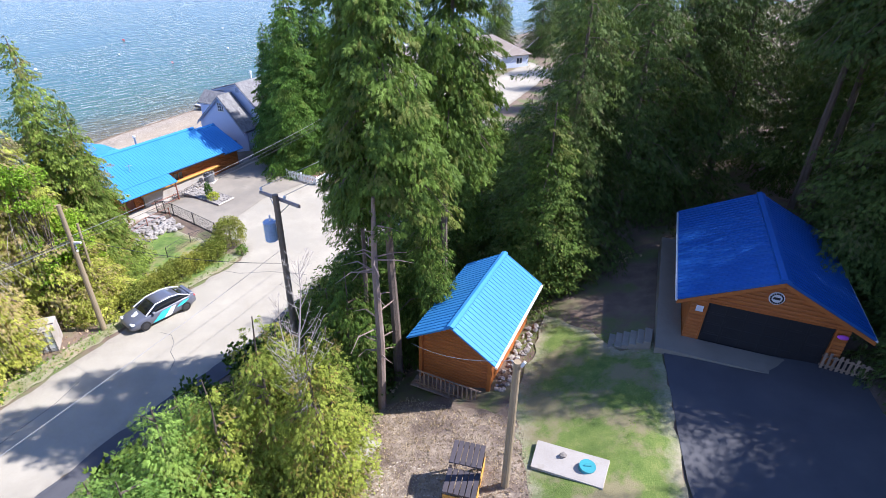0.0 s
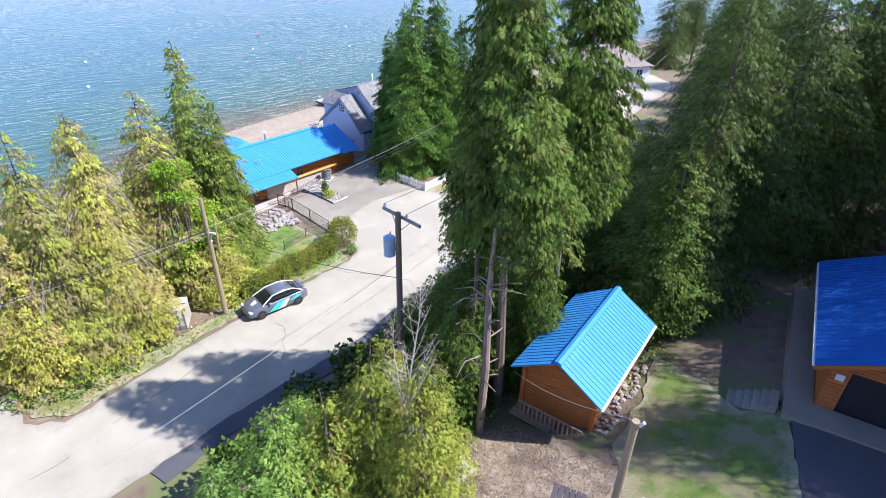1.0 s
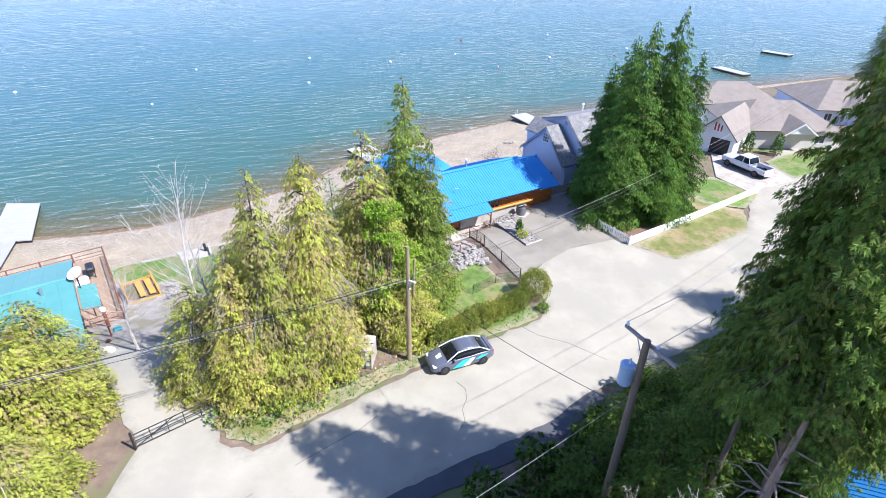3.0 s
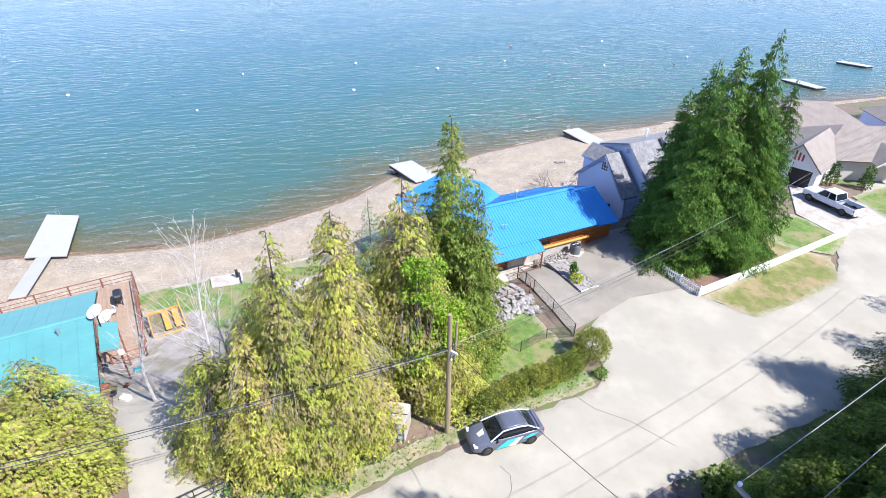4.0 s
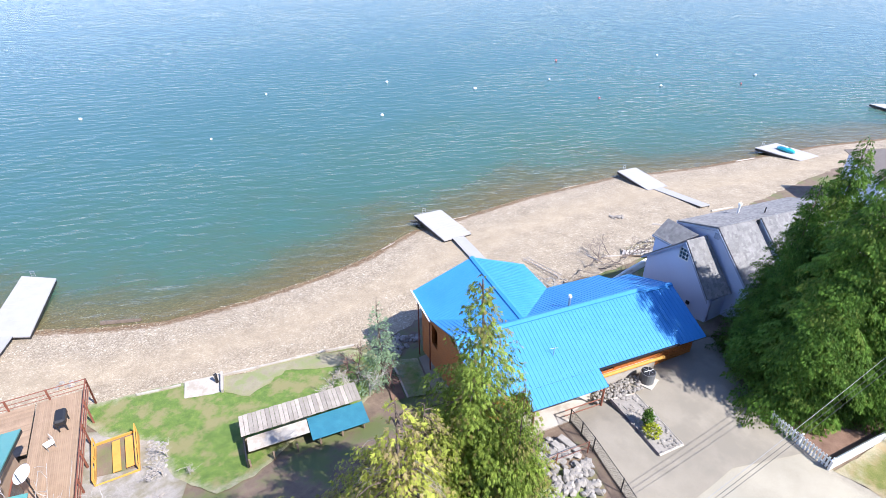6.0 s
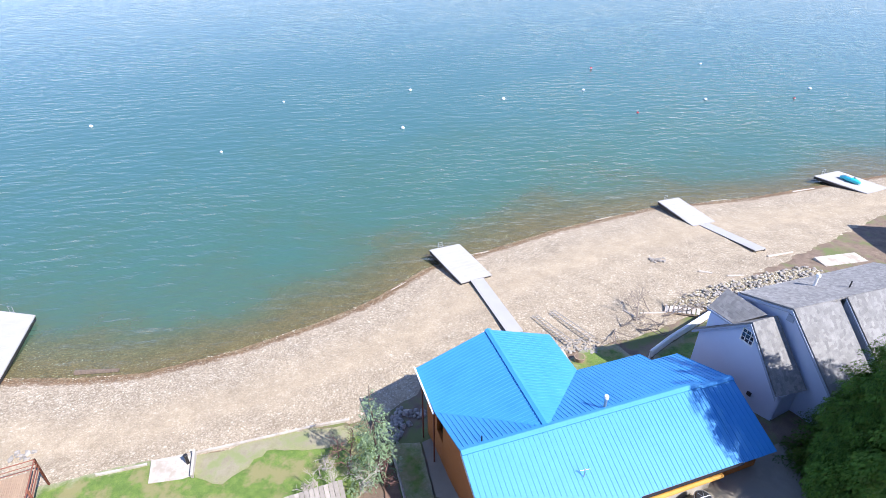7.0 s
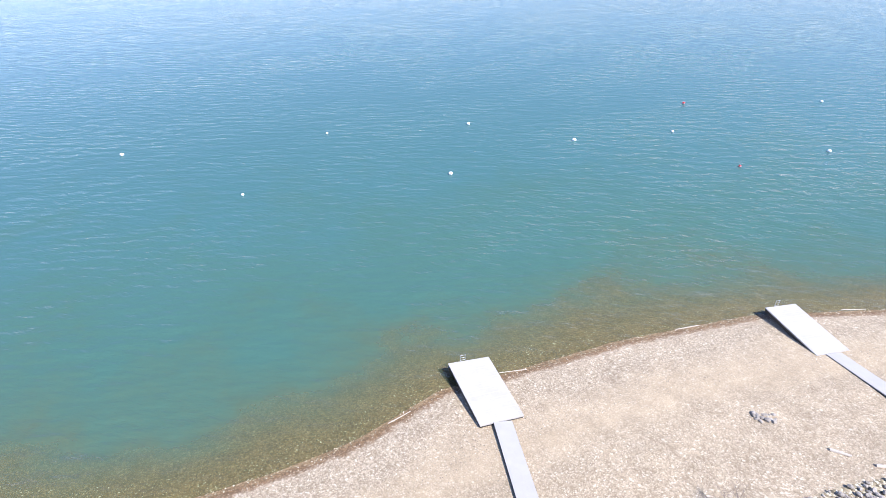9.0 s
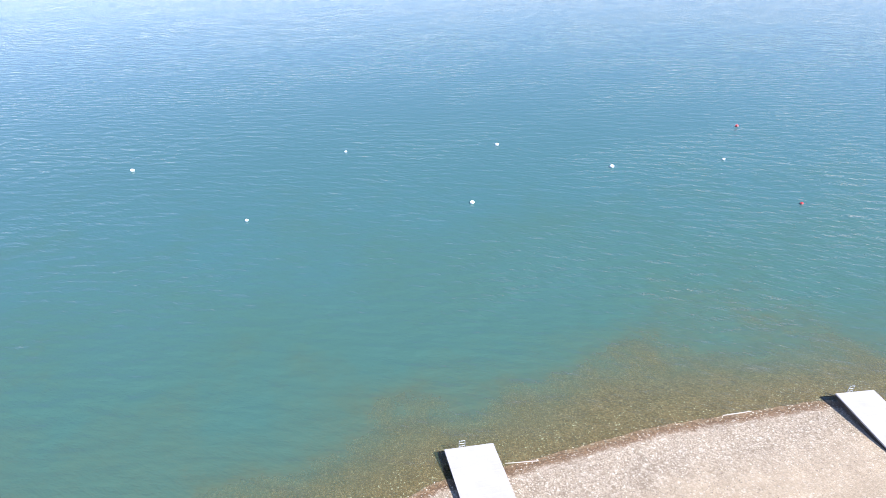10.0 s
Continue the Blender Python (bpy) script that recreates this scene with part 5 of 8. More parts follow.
def side_pole():
    x, y = -21.16, 28.9
    p = thing("utility_pole", pose(x, y, ground_z(x, y)), "weathered tan wooden utility pole beside the road", "utility pole")
    part("pole", tubed((0, 0, -0.5), (0, 0, 9.0), 0.18, 0.12, 12), M["tanpole"], p)
    part("cable_bracket", boxed((-0.12, -0.06, 6.5), (0.55, 0.06, 6.62), 0.01), M["porcelain"], p)
    for i in range(3):
        insulator(p, (0.13, 0.0, 5.9 + i * 0.22), 0.14)
    return p


M["tanpole"] = surface("tan_pole_wood", [(0.3, (0.22, 0.17, 0.1)), (0.7, (0.36, 0.28, 0.17))], 2, 20, 0.9, 0.4, 0.01, world_space=False, stretch=(4, 4, 0.4))
side_pole()
stub = thing("brace_post", pose(-22.3, 30.9, -1.0), "short weathered brace post beside the pole", "post")
part("post", tubed((0, 0, -0.3), (0.1, 0.2, 6.6), 0.09, 0.08, 8), M["tanpole"], stub)
for i, (dz, r, m) in enumerate(((5.75, 0.024, "darkwire"), (5.65, 0.014, "wire"), (5.45, 0.014, "darkwire"), (6.1, 0.012, "darkwire"))):
    line("power_line", (-21.1, 28.9 - 0.05 * i, dz), (-44 + 0.5 * i, -7, 7.2 + 0.12 * i), 0.9, r, M[m], "bundled overhead cables from the roadside pole")
for i in range(3):
    line("power_line", (-21.0, 28.95, 6.0 - 0.25 * i), (-2.2 + 0.5 * i, 92, 7.0 - 0.2 * i), 1.7, 0.011, M["wire" if i < 1 else "darkwire"], "overhead cables crossing the driveway")


def post_b():
    x, y = 3.5, 14.4
    z = ground_z(x, y)
    p = thing("service_post", pose(x, y, z), "stout weathered post with a small lamp on top", "post")
    part("post", tubed((0, 0, -0.3), (-0.08, 0.05, 10.72 - z), 0.15, 0.12, 12), M["tanpole"], p)
    part("lamp_head", tubed((0.05, 0.0, 10.6 - z), (0.14, -0.02, 10.78 - z), 0.06, 0.05, 8), M["porcelain"], p)
    part("hook", tubed((-0.1, 0.05, 10.5 - z), (-0.26, 0.16, 10.68 - z), 0.025, None, 6), M["galv"], p)
    return Vector((x - 0.26, y + 0.16, 10.66))


pb = post_b()
line("service_cable", pb, sm @ Vector((-1.9, -0.2, 2.3)), 0.35, 0.012, M["wire"], "pale cable strung from the post to the shed")


# ---- the blue-roofed lake house ----
def lake_house():
    # x runs along the ridge, y towards the lake
    m = Matrix(((0.466, -0.885, 0, -33.8), (0.885, 0.466, 0, 44.1), (0, 0, 1, 0), (0, 0, 0, 1)))
    h = thing("lake_house", m, "low log house with a bright blue ribbed metal roof", "house")
    B = M["bluemetal"]
    zr, ze, zb = 3.1, 1.22, 0.95
    roof_plane(h, [(-0.35, 0, zr), (14.9, 0, zr), (14.9, -4.3, ze), (-0.35, -4.3, ze)], B, 0.1, 0.29, "roof_plane", "bright blue ribbed metal roof slope")
    back = part("roof_plane", plate([(4.8, 0, zr), (14.9, 0, zr), (14.9, 5.2, zb), (9.95, 5.2, zb)], 0.1), B, h)
    seams(back, (9.95, 0, zr), (14.9, 0, zr), (14.9, 5.2, zb), (9.95, 5.2, zb), 0.29)
    bl = part("roof_plane", plate([(4.8, 0, zr), (-0.35, 0, zr), (-0.35, 4.6, 1.2)], 0.1), B, h)
    n = 18
    bm = bmesh.new()
    for i in range(1, n):
        f = i / n
        x = -0.35 + 5.15 * f
        y1 = 4.6 * (1 - f)
        tube(bm, (x, 0.05, zr + 0.01), (x, y1, zr - (zr - 1.2) * y1 / 4.6 + 0.01), 0.022, None, 4)
    part("seam_relief", bm, B, bl)
    wl = part("roof_plane", plate([(4.8, 0.0, zr - 0.02), (4.8, 8.7, zr - 0.02), (-0.35, 8.9, 0.9), (-0.35, 4.55, 1.18)], 0.1), B, h)
    bm = bmesh.new()
    for i in range(34):
        y = 0.2 + i * 0.26
        if y < 8.6:
            x0 = -0.35 if y > 4.55 else -0.35 + (4.55 - y) * 1.13
            z0 = np.interp(y, [0, 4.55, 8.9], [zr, 1.18, 0.9])
            f = (4.8 - x0) / 5.15
            tube(bm, (4.75, y, zr - 0.01), (x0, y + 0.1, (zr - 0.02) + ((1.18 if y < 4.55 else np.interp(y, [4.55, 8.9], [1.18, 0.9])) - zr) * f + 0.02), 0.022, None, 4)
    part("seam_relief", bm, B, wl)
    wr = part("roof_plane", plate([(4.8, 0.0, zr - 0.02), (4.8, 8.7, zr - 0.02), (9.95, 9.1, zb - 0.03), (9.95, 5.2, zb)], 0.1), B, h)
    bm = bmesh.new()
    for i in range(33):
        y = 0.2 + i * 0.26
        f = 1.0 if y > 5.2 else y / 5.2
        tube(bm, (4.85, y, zr - 0.01), (4.8 + 5.15 * f, y + 0.1 * f, zr - 0.01 + (zb - zr) * f), 0.022, None, 4)
    part("seam_relief", bm, B, wr)
    ridge_cap(h, (-0.37, 0, zr + 0.03), (14.92, 0, zr + 0.03), B, 0.24)
    bm = bmesh.new()
    for i in range(1, 18):
        x = 4.8 + 0.29 * i
        y1 = (x - 4.8) * 5.2 / 5.15
        tube(bm, (x, 0.05, zr + 0.005), (x, y1, zr + 0.005 - (zr - zb) * y1 / 5.2), 0.022, None, 4)
    part("seam_relief", bm, B, back)
    ridge_cap(h, (4.8, 0.2, zr + 0.01), (4.8, 8.75, zr + 0.01), B, 0.22)
    roof_plane(h, [(14.95, 0, zr - 0.3), (17.5, 0, zr - 0.3), (17.5, -4.2, ze - 0.3), (14.95, -4.2, ze - 0.3)], B, 0.1, 0.29)
    roof_plane(h, [(17.5, 0, zr - 0.3), (14.95, 0, zr - 0.3), (14.95, 4.5, zb - 0.1), (17.5, 4.5, zb - 0.1)], B, 0.1, 0.29)
    ridge_cap(h, (14.95, 0, zr - 0.27), (17.52, 0, zr - 0.27), B, 0.2)
    roof_plane(h, [(2.6, -4.1, ze + 0.02), (8.2, -4.1, ze + 0.02), (8.2, -5.5, 0.68), (2.6, -5.5, 0.68)], B, 0.08, 0.29)
    L = M["log"]
    holes = [(8.8, 9.9, -0.2, 0.65)]
    f = wall(h, (0.3, -3.6), (17.1, -3.6), -2.2, 0.95, 0.25, L, holes + [(3.4, 4.4, -1.35, 0.75)], 0.2, label="stained log wall facing the driveway")
    window(h, f, holes[0], M["log"], (2, 1))
    part("door", boxed((3.4, 0.1, -1.35), (4.4, 0.16, 0.75), 0.01), M["redwood"], f, "red-brown front door")
    part("plinth", boxed((5.5, -3.85, -2.2), (13.6, -3.62, -0.25), 0.02), M["slab"], h, "grey cast concrete plinth")
    part("sill_log", tubed((5.2, -3.95, -0.12), (14.2, -3.95, -0.12), 0.13, None, 10), M["orange"], h, "sunlit orange sill log")
    wall(h, (17.1, -3.35), (17.1, 4.2), -4.5, 0.9, 0.25, L, (), 0.2)
    wall(h, (17.1, 4.4), (9.5, 4.4), -5.2, 0.7, 0.25, L, [(1.5, 3.5, -1.5, 0.2)], 0.2)
    wall(h, (9.5, 4.4), (9.5, 8.2), -5.6, 0.7, 0.25, L, (), 0.2)
    wl2 = wall(h, (9.5, 8.4), (0.3, 8.4), -6.2, 0.7, 0.25, L, [(1.2, 3.8, -3.2, 0.1), (5.2, 8.0, -3.2, 0.1)], 0.2, 2.0)
    window(h, wl2, (1.2, 3.8, -3.2, 0.1), M["log"], (3, 2))
    window(h, wl2, (5.2, 8.0, -3.2, 0.1), M["log"], (3, 2))
    wall(h, (0.3, 8.15), (0.3, -3.35), -5.8, 0.9, 0.25, L, [(2.0, 3.2, -2.5, -0.6)], 0.2)
    for x in (2.8, 8.05):
        part("porch_post", tubed((x, -5.3, -1.9), (x, -5.3, 0.68), 0.07, None, 8), M["redwood"], h, "dark brown porch post")
    part("porch_brace", tubed((8.05, -5.3, 0.1), (7.4, -5.3, 0.66), 0.045, None, 6), M["redwood"], h)
    for z in (-1.1, -0.6):
        part("porch_rail", tubed((5.2, -5.25, z), (8.0, -5.25, z), 0.035, None, 6), M["redwood"], h)
    part("porch_floor", boxed((2.4, -5.5, -2.1), (8.2, -3.62, -1.42)), M["slab"], h)
    for x in (-0.35, 14.9):
        bm = bmesh.new()
        prism(bm, [Vector((x, 0, zr - 0.08)), Vector((x, -4.3, ze - 0.08)), Vector((x, -4.3, ze - 0.26)), Vector((x, 0, zr - 0.26))], 0.03)
        part("barge_board", bm, M["white"], h)
    part("gutter", boxed((8.2, -4.4, ze - 0.14), (14.9, -4.29, ze - 0.05)), M["dark"], h)
    part("gutter", boxed((-0.46, 4.6, 0.98), (-0.36, 8.9, 1.07)), M["white"], h, "white metal gutter")
    v = part("vent_pipe", tubed((8.55, 0.25, zr - 0.2), (8.55, 0.25, zr + 0.75), 0.09, None, 10), M["galv"], h, "white metal roof vent")
    part("vent_cap", tubed((8.55, 0.25, zr + 0.72), (8.55, 0.25, zr + 0.88), 0.15, 0.12, 10), M["porcelain"], v)
    part("vent_pipe", tubed((1.0, 0.4, zr - 0.3), (1.0, 0.4, zr + 0.25), 0.04, None, 8), M["dark"], h)
    a = part("aerial", tubed((5.6, -2.7, 1.8), (5.6, -2.7, 2.6), 0.025, None, 6), M["galv"], h, "small roof aerial")
    part("aerial_arm", tubed((5.3, -2.7, 2.55), (5.9, -2.7, 2.45), 0.018, None, 5), M["galv"], a)
    for y in (8.0, 5.4):
        part("balcony_post", tubed((-0.15, y, -5.8), (-0.15, y, 0.9), 0.06, None, 8), M["redwood"], h)
    return h


lake_house()
heap("stone_strip", "strip of pale white stones along the log wall", "stones", [(-26.4, 49.5), (-24.7, 52.6), (-24.2, 52.1), (-23.7, 51.4), (-25.6, 48.2)], 170, (0.16, 0.3), PALE, 19, lift=0.39)
M["pump"] = surface("grey_enamel", two((0.13, 0.135, 0.14)), 3, 25, 0.5, 0.1, 0.004)
unit = thing("heat_pump", pose(-23.9, 52.6, -1.0), "grey round heat pump on a concrete pad", "heat pump")
part("pad", boxed((-0.65, -0.65, -0.3), (0.65, 0.65, 0.12), 0.02), M["slab"], unit)
part("casing", tubed((0, 0, 0.12), (0, 0, 0.95), 0.5, None, 20), M["pump"], unit)
part("fan_rim", tubed((0, 0, 0.95), (0, 0, 1.02), 0.46, 0.4, 20), M["dark"], unit)
for i in range(3):
    part("grille_bar", tubed((-0.38 * math.cos(i * 1.05), -0.38 * math.sin(i * 1.05), 1.035), (0.38 * math.cos(i * 1.05), 0.38 * math.sin(i * 1.05), 1.035), 0.015, None, 5), M["galv"], unit)


# ---- the grey-shingled gabled house ----
def shingle_rows(parent, ra, rb, eb, ea, mat, step=0.24):
    """Overlapping shingle courses on one roof plane."""
    ra, rb, eb, ea = (Vector(p) for p in (ra, rb, eb, ea))
    nrm = (rb - ra).cross(ea - ra).normalized()
    if nrm.z < 0:
        nrm = -nrm
    n = max(2, int((ea - ra).length / step))
    bm = bmesh.new()
    for i in range(n):
        f0, f1 = i / n, (i + 1) / n
        p = [ra.lerp(ea, f0) + nrm * 0.01, rb.lerp(eb, f0) + nrm * 0.01, rb.lerp(eb, f1) + nrm * 0.026, ra.lerp(ea, f1) + nrm * 0.026]
        v = [bm.verts.new(q) for q in p] + [bm.verts.new(p[3] - nrm * 0.022), bm.verts.new(p[2] - nrm * 0.022)]
        bm.faces.new(v[:4])
        bm.faces.new((v[3], v[2], v[5], v[4]))
    me = part("shingle_layer", bm, mat, parent)
    return me


def slope(parent, pts, mat, thick=0.14, rows=True, label=""):
    r = part("roof_plane", plate(pts, thick), mat, parent, label)
    if rows and len(pts) == 4:
        shingle_rows(r, pts[0], pts[1], pts[2], pts[3], mat)
    return r


def gable_wall(parent, ring, y, thick, mat, label=""):
    """An upright wall plate in the plane y with outline ring of (x, z)."""
    bm = bmesh.new()
    o = [bm.verts.new((x, y, z)) for x, z in ring]
    q = [bm.verts.new((x, y + thick, z)) for x, z in ring]
    bm.faces.new(o)
    bm.faces.new(q[::-1])
    for i in range(len(ring)):
        bm.faces.new((o[i], q[i], q[(i + 1) % len(ring)], o[(i + 1) % len(ring)]))
    return part("wall", bm, mat, parent, label)


def barge(parent, a, b, depth=0.2):
    a, b = Vector(a), Vector(b)
    d = Vector((0, 0, depth))
    bm = bmesh.new()
    prism(bm, [a, b, b - d, a - d], 0.04)
    return part("barge_board", bm, M["trim"], parent)


def gabled_house():
    m = Matrix(((0.94, 0.33, 0, -26.1), (-0.33, 0.94, 0, 63.1), (0, 0, 1, 0), (0, 0, 0, 1)))
    h = thing("gabled_house", m, "pale blue clapboard house with steep grey shingle gables", "house")
    S, W = M["shingle"], M["siding"]
    # front gable
    slope(h, [(0.1, -0.25, 5.0), (0.45, 1.65, 5.1), (-3.3, 1.9, 1.6), (-3.75, -0.05, 1.55)], S, label="weathered grey shingle slope")
    slope(h, [(0.45, 1.65, 5.1), (0.1, -0.25, 5.0), (3.15, -0.25, 1.15), (3.8, 1.65, 1.45)], S)
    bm = bmesh.new()
    ring = [(-3.3, -5.0), (3.25, -5.0), (3.25, 0.75), (2.95, 1.2), (0.1, 4.8), (-3.3, 1.8)]
    wx0, wx1, wz0, wz1 = -0.45, 0.5, 3.1, 4.15
    for y in (0.0, 0.2):
        o = [bm.verts.new((x, y, z)) for x, z in ring]
        q = [bm.verts.new((x, y, z)) for x, z in ((wx0, wz0), (wx1, wz0), (wx1, wz1), (wx0, wz1))]
        for f in ((o[0], o[1], q[1], q[0]), (o[1], o[2], q[1]), (o[2], o[3], q[2], q[1]), (o[3], o[4], q[2]), (o[4], q[3], q[2]), (o[4], o[5], q[3]), (o[5], o[0], q[0], q[3])):
            bm.faces.new(f)
    g = part("wall", bm, W, h, "pale blue gable wall")
    window(h, g, (wx0, wx1, wz0, wz1), M["white"], (3, 3))
    barge(h, (-3.77, -0.1, 1.42), (0.1, -0.29, 4.87))
    barge(h, (0.1, -0.29, 4.87), (3.18, -0.29, 1.0))
    wall(h, (3.25, 0.2), (3.25, 1.9), -5, 0.9, 0.2, W)
    wall(h, (-3.3, 12.0), (-3.3, 0.2), -5, 1.6, 0.2, W)
    part("vent_box", boxed((1.3, -0.12, -0.4), (1.6, 0.0, -0.1), 0.02), M["dark"], h)
    # small dormer over the left slope
    slope(h, [(-3.15, 1.4, 5.02), (0.0, 1.35, 4.98), (-1.2, 0.05, 3.82), (-3.25, 0.05, 3.82)], S, 0.1, label="small shingled dormer roof")
    part("dormer_wall", boxed((-3.05, 0.18, 1.2), (-1.15, 1.9, 3.7), 0.01), W, h)
    gable_wall(h, [(-3.04, 3.7), (-3.04, 4.7), (-0.4, 4.7), (-1.1, 3.7)], 1.3, 0.5, W)
    barge(h, (-3.27, 0.02, 3.78), (-1.2, 0.02, 3.78), 0.14)
    barge(h, (-3.27, 0.02, 3.78), (-3.18, 1.42, 4.98), 0.14)
    # main roof: a low lakeward slope and a steep inland one, stepped along the ridge
    slope(h, [(1.16, 1.75, 6.1), (3.6, 14.2, 6.4), (-0.54, 14.2, 4.92), (-2.45, 1.75, 5.05)], S, label="broad low grey shingle slope")
    slope(h, [(2.0, 5.1, 6.15), (1.16, 1.75, 6.1), (5.2, 1.75, 2.0), (6.0, 5.1, 2.0)], S)
    slope(h, [(3.7, 14.2, 6.5), (2.15, 5.5, 6.4), (6.6, 5.5, 1.9), (8.2, 14.2, 1.9)], S)
    gable_wall(h, [(-2.2, -5), (-2.2, 4.85), (1.16, 5.9), (5.0, 2.0), (5.0, -4)], 1.98, 0.2, W, "pale blue gable wall")
    gable_wall(h, [(2.1, 3.0), (2.1, 6.15), (6.3, 1.95), (6.3, -3)], 5.6, 0.15, W)
    barge(h, (1.16, 1.72, 5.98), (5.22, 1.72, 1.88))
    barge(h, (-2.47, 1.72, 4.94), (1.16, 1.72, 5.98), 0.22)
    barge(h, (2.15, 5.48, 6.28), (6.62, 5.48, 1.78))
    part("gable_vent", boxed((0.9, 1.9, 5.0), (1.35, 1.97, 5.5), 0.01), M["trim"], h)
    part("eave_board", tubed((-2.5, 1.75, 4.95), (-0.58, 14.2, 4.82), 0.09, None, 4), M["white"], h)
    wall(h, (-0.3, 14.0), (-2.2, 2.2), -5, 4.85, 0.2, W)
    wall(h, (5.9, 2.2), (5.9, 14), -4, 1.9, 0.2, W)
    wall(h, (7.6, 14.0), (-0.3, 14.0), -5, 4.5, 0.2, W)
    v = part("vent_pipe", tubed((-0.3, 6.4, 5.3), (-0.3, 6.4, 6.3), 0.09, None, 10), M["porcelain"], h, "white roof vent")
    part("vent_cap", tubed((-0.3, 6.4, 6.25), (-0.3, 6.4, 6.42), 0.17, 0.13, 10), M["porcelain"], v)
    part("vent_pipe", tubed((1.2, 7.6, 5.8), (1.2, 7.6, 6.4), 0.05, None, 8), M["dark"], h)
    return h


M["trim"] = surface("grey_blue_trim", two((0.3, 0.35, 0.45)), 1.0, 18, 0.6, 0.1, 0.004)
gabled_house()


def board_fence(name, pts, h, mat, label, thick=0.05, span=1.9, cap=True):
    """A closed board fence along points on the ground, with posts and a cap rail."""
    f = thing(name, pose(pts[0][0], pts[0][1], ground_z(*pts[0])), label, "fence")
    inv = f.matrix_world.inverted()
    for (ax, ay), (bx, by) in zip(pts, pts[1:]):
        n = max(1, round(math.hypot(bx - ax, by - ay) / span))
        P = [inv @ Vector((ax + (bx - ax) * i / n, ay + (by - ay) * i / n, ground_z(ax + (bx - ax) * i / n, ay + (by - ay) * i / n))) for i in range(n + 1)]
        for p, q in zip(P, P[1:]):
            d = (q - p).normalized()
            s = Vector((-d.y, d.x, 0)).normalized() * thick
            part("post", boxed((p.x - 0.06, p.y - 0.06, p.z - 0.2), (p.x + 0.06, p.y + 0.06, p.z + h + 0.1), 0.01), mat, f)
            for k in range(3):
                z0, z1 = h * (0.03 + 0.32 * k), h * (0.03 + 0.32 * k + 0.31)
                bm = bmesh.new()
                A = [bm.verts.new(v) for v in (p + s + Vector((0, 0, z0)), p - s + Vector((0, 0, z0)), p - s + Vector((0, 0, z1)), p + s + Vector((0, 0, z1)))]
                B = [bm.verts.new(v) for v in (q + s + Vector((0, 0, z0)), q - s + Vector((0, 0, z0)), q - s + Vector((0, 0, z1)), q + s + Vector((0, 0, z1)))]
                bm.faces.new(A)
                bm.faces.new(B[::-1])
                for i in range(4):
                    bm.faces.new((A[i], A[(i + 1) % 4], B[(i + 1) % 4], B[i]))
                part("board", bm, mat, f)
            if cap:
                bm = bmesh.new()
                tube(bm, p + Vector((0, 0, h)), q + Vector((0, 0, h)), 0.12, None, 4)
                part("cap_rail", bm, mat, f)
    return f


board_fence("white_fence", [(-12.9, 52.6), (-8.5, 62.0), (-3.9, 72.4)], 0.75, M["white"], "low white board fence along the grass verge")
board_fence("curved_fence", [(-32.4, 65.2), (-32.1, 68.4), (-31.6, 71.4), (-31.1, 74.5), (-30.4, 77.4), (-28.9, 80.1), (-26.6, 84.2), (-23.8, 88.6), (-21, 93)], 0.85, M["white"], "curved white board fence between lawn and rocks")
pk = thing("picket_fence", frame_at(-16.4, 54.2, -1.0, 3.45, -1.55), "short white picket fence beside the driveway", "fence")
for i in range(19):
    part("picket", boxed((i * 0.2, -0.012, 0.08), (i * 0.2 + 0.11, 0.012, 0.95 + 0.03 * (i % 2)), 0.008), M["white"], pk)
for z in (0.25, 0.7):
    part("rail", boxed((-0.05, 0.014, z), (3.8, 0.055, z + 0.09), 0.006), M["white"], pk)
for x in (-0.1, 1.85, 3.78):
    part("post", boxed((x, 0.056, -0.2), (x + 0.1, 0.15, 1.02), 0.01), M["white"], pk)

drape("lawn", [(-32.2, 65.4), (-31.9, 68.4), (-31.4, 71.4), (-30.9, 74.5), (-30.2, 77.2), (-28.7, 79.9), (-24.0, 87.8), (-20, 84), (-24, 74), (-28, 66), (-29.4, 64)], M["lawn"], 0.08, 0.7, 0.05, "green lawn inside the curved white fence", "lawn")
drape("lawn", [(-37.6, 60.6), (-37.4, 63.2), (-35.6, 65.8), (-32.4, 64.2), (-33.5, 60.2)], M["lawn"], 0.1, 0.7, 0.1, "small green lawn behind the log house", "lawn")
rail_fence("chain_link_fence", [(-18.9, 41.7), (-21.5, 43.4), (-24.0, 44.9), (-26.3, 46.3)], [1, 1, 2], 1.25, M["black"], "black chain-link fence along the driveway edge", (0.05, 0.97), 0.03, M["black"])
rail_fence("chain_link_fence", [(-18.9, 41.7), (-20.4, 40.2), (-21.2, 37.8)], [1, 1], 1.0, M["black"], "low black wire fence across the lawn", (0.05, 0.97), 0.022, M["black"])
rail_fence("step_railing", [(-24.2, 44.6), (-25.2, 42.6), (-25.9, 40.4)], [1, 1], 1.0, M["redwood"], "dark railing beside the stone steps", (0.5, 0.97), 0.03)
ss = thing("stone_steps", frame_at(-25.3, 44.6, -1.05, -0.15, -1.0), "pale slab steps among boulders", "steps")
for i in range(7):
    x0 = i * 0.66
    gz = ground_z(-25.3 - 0.15 * x0, 44.6 - x0) + 1.05
    part("step", boxed((x0, -0.75, gz - 0.1), (x0 + 0.45, 0.75, gz + 0.32 - 0.02 * i), 0.03), M["palestone"], ss)

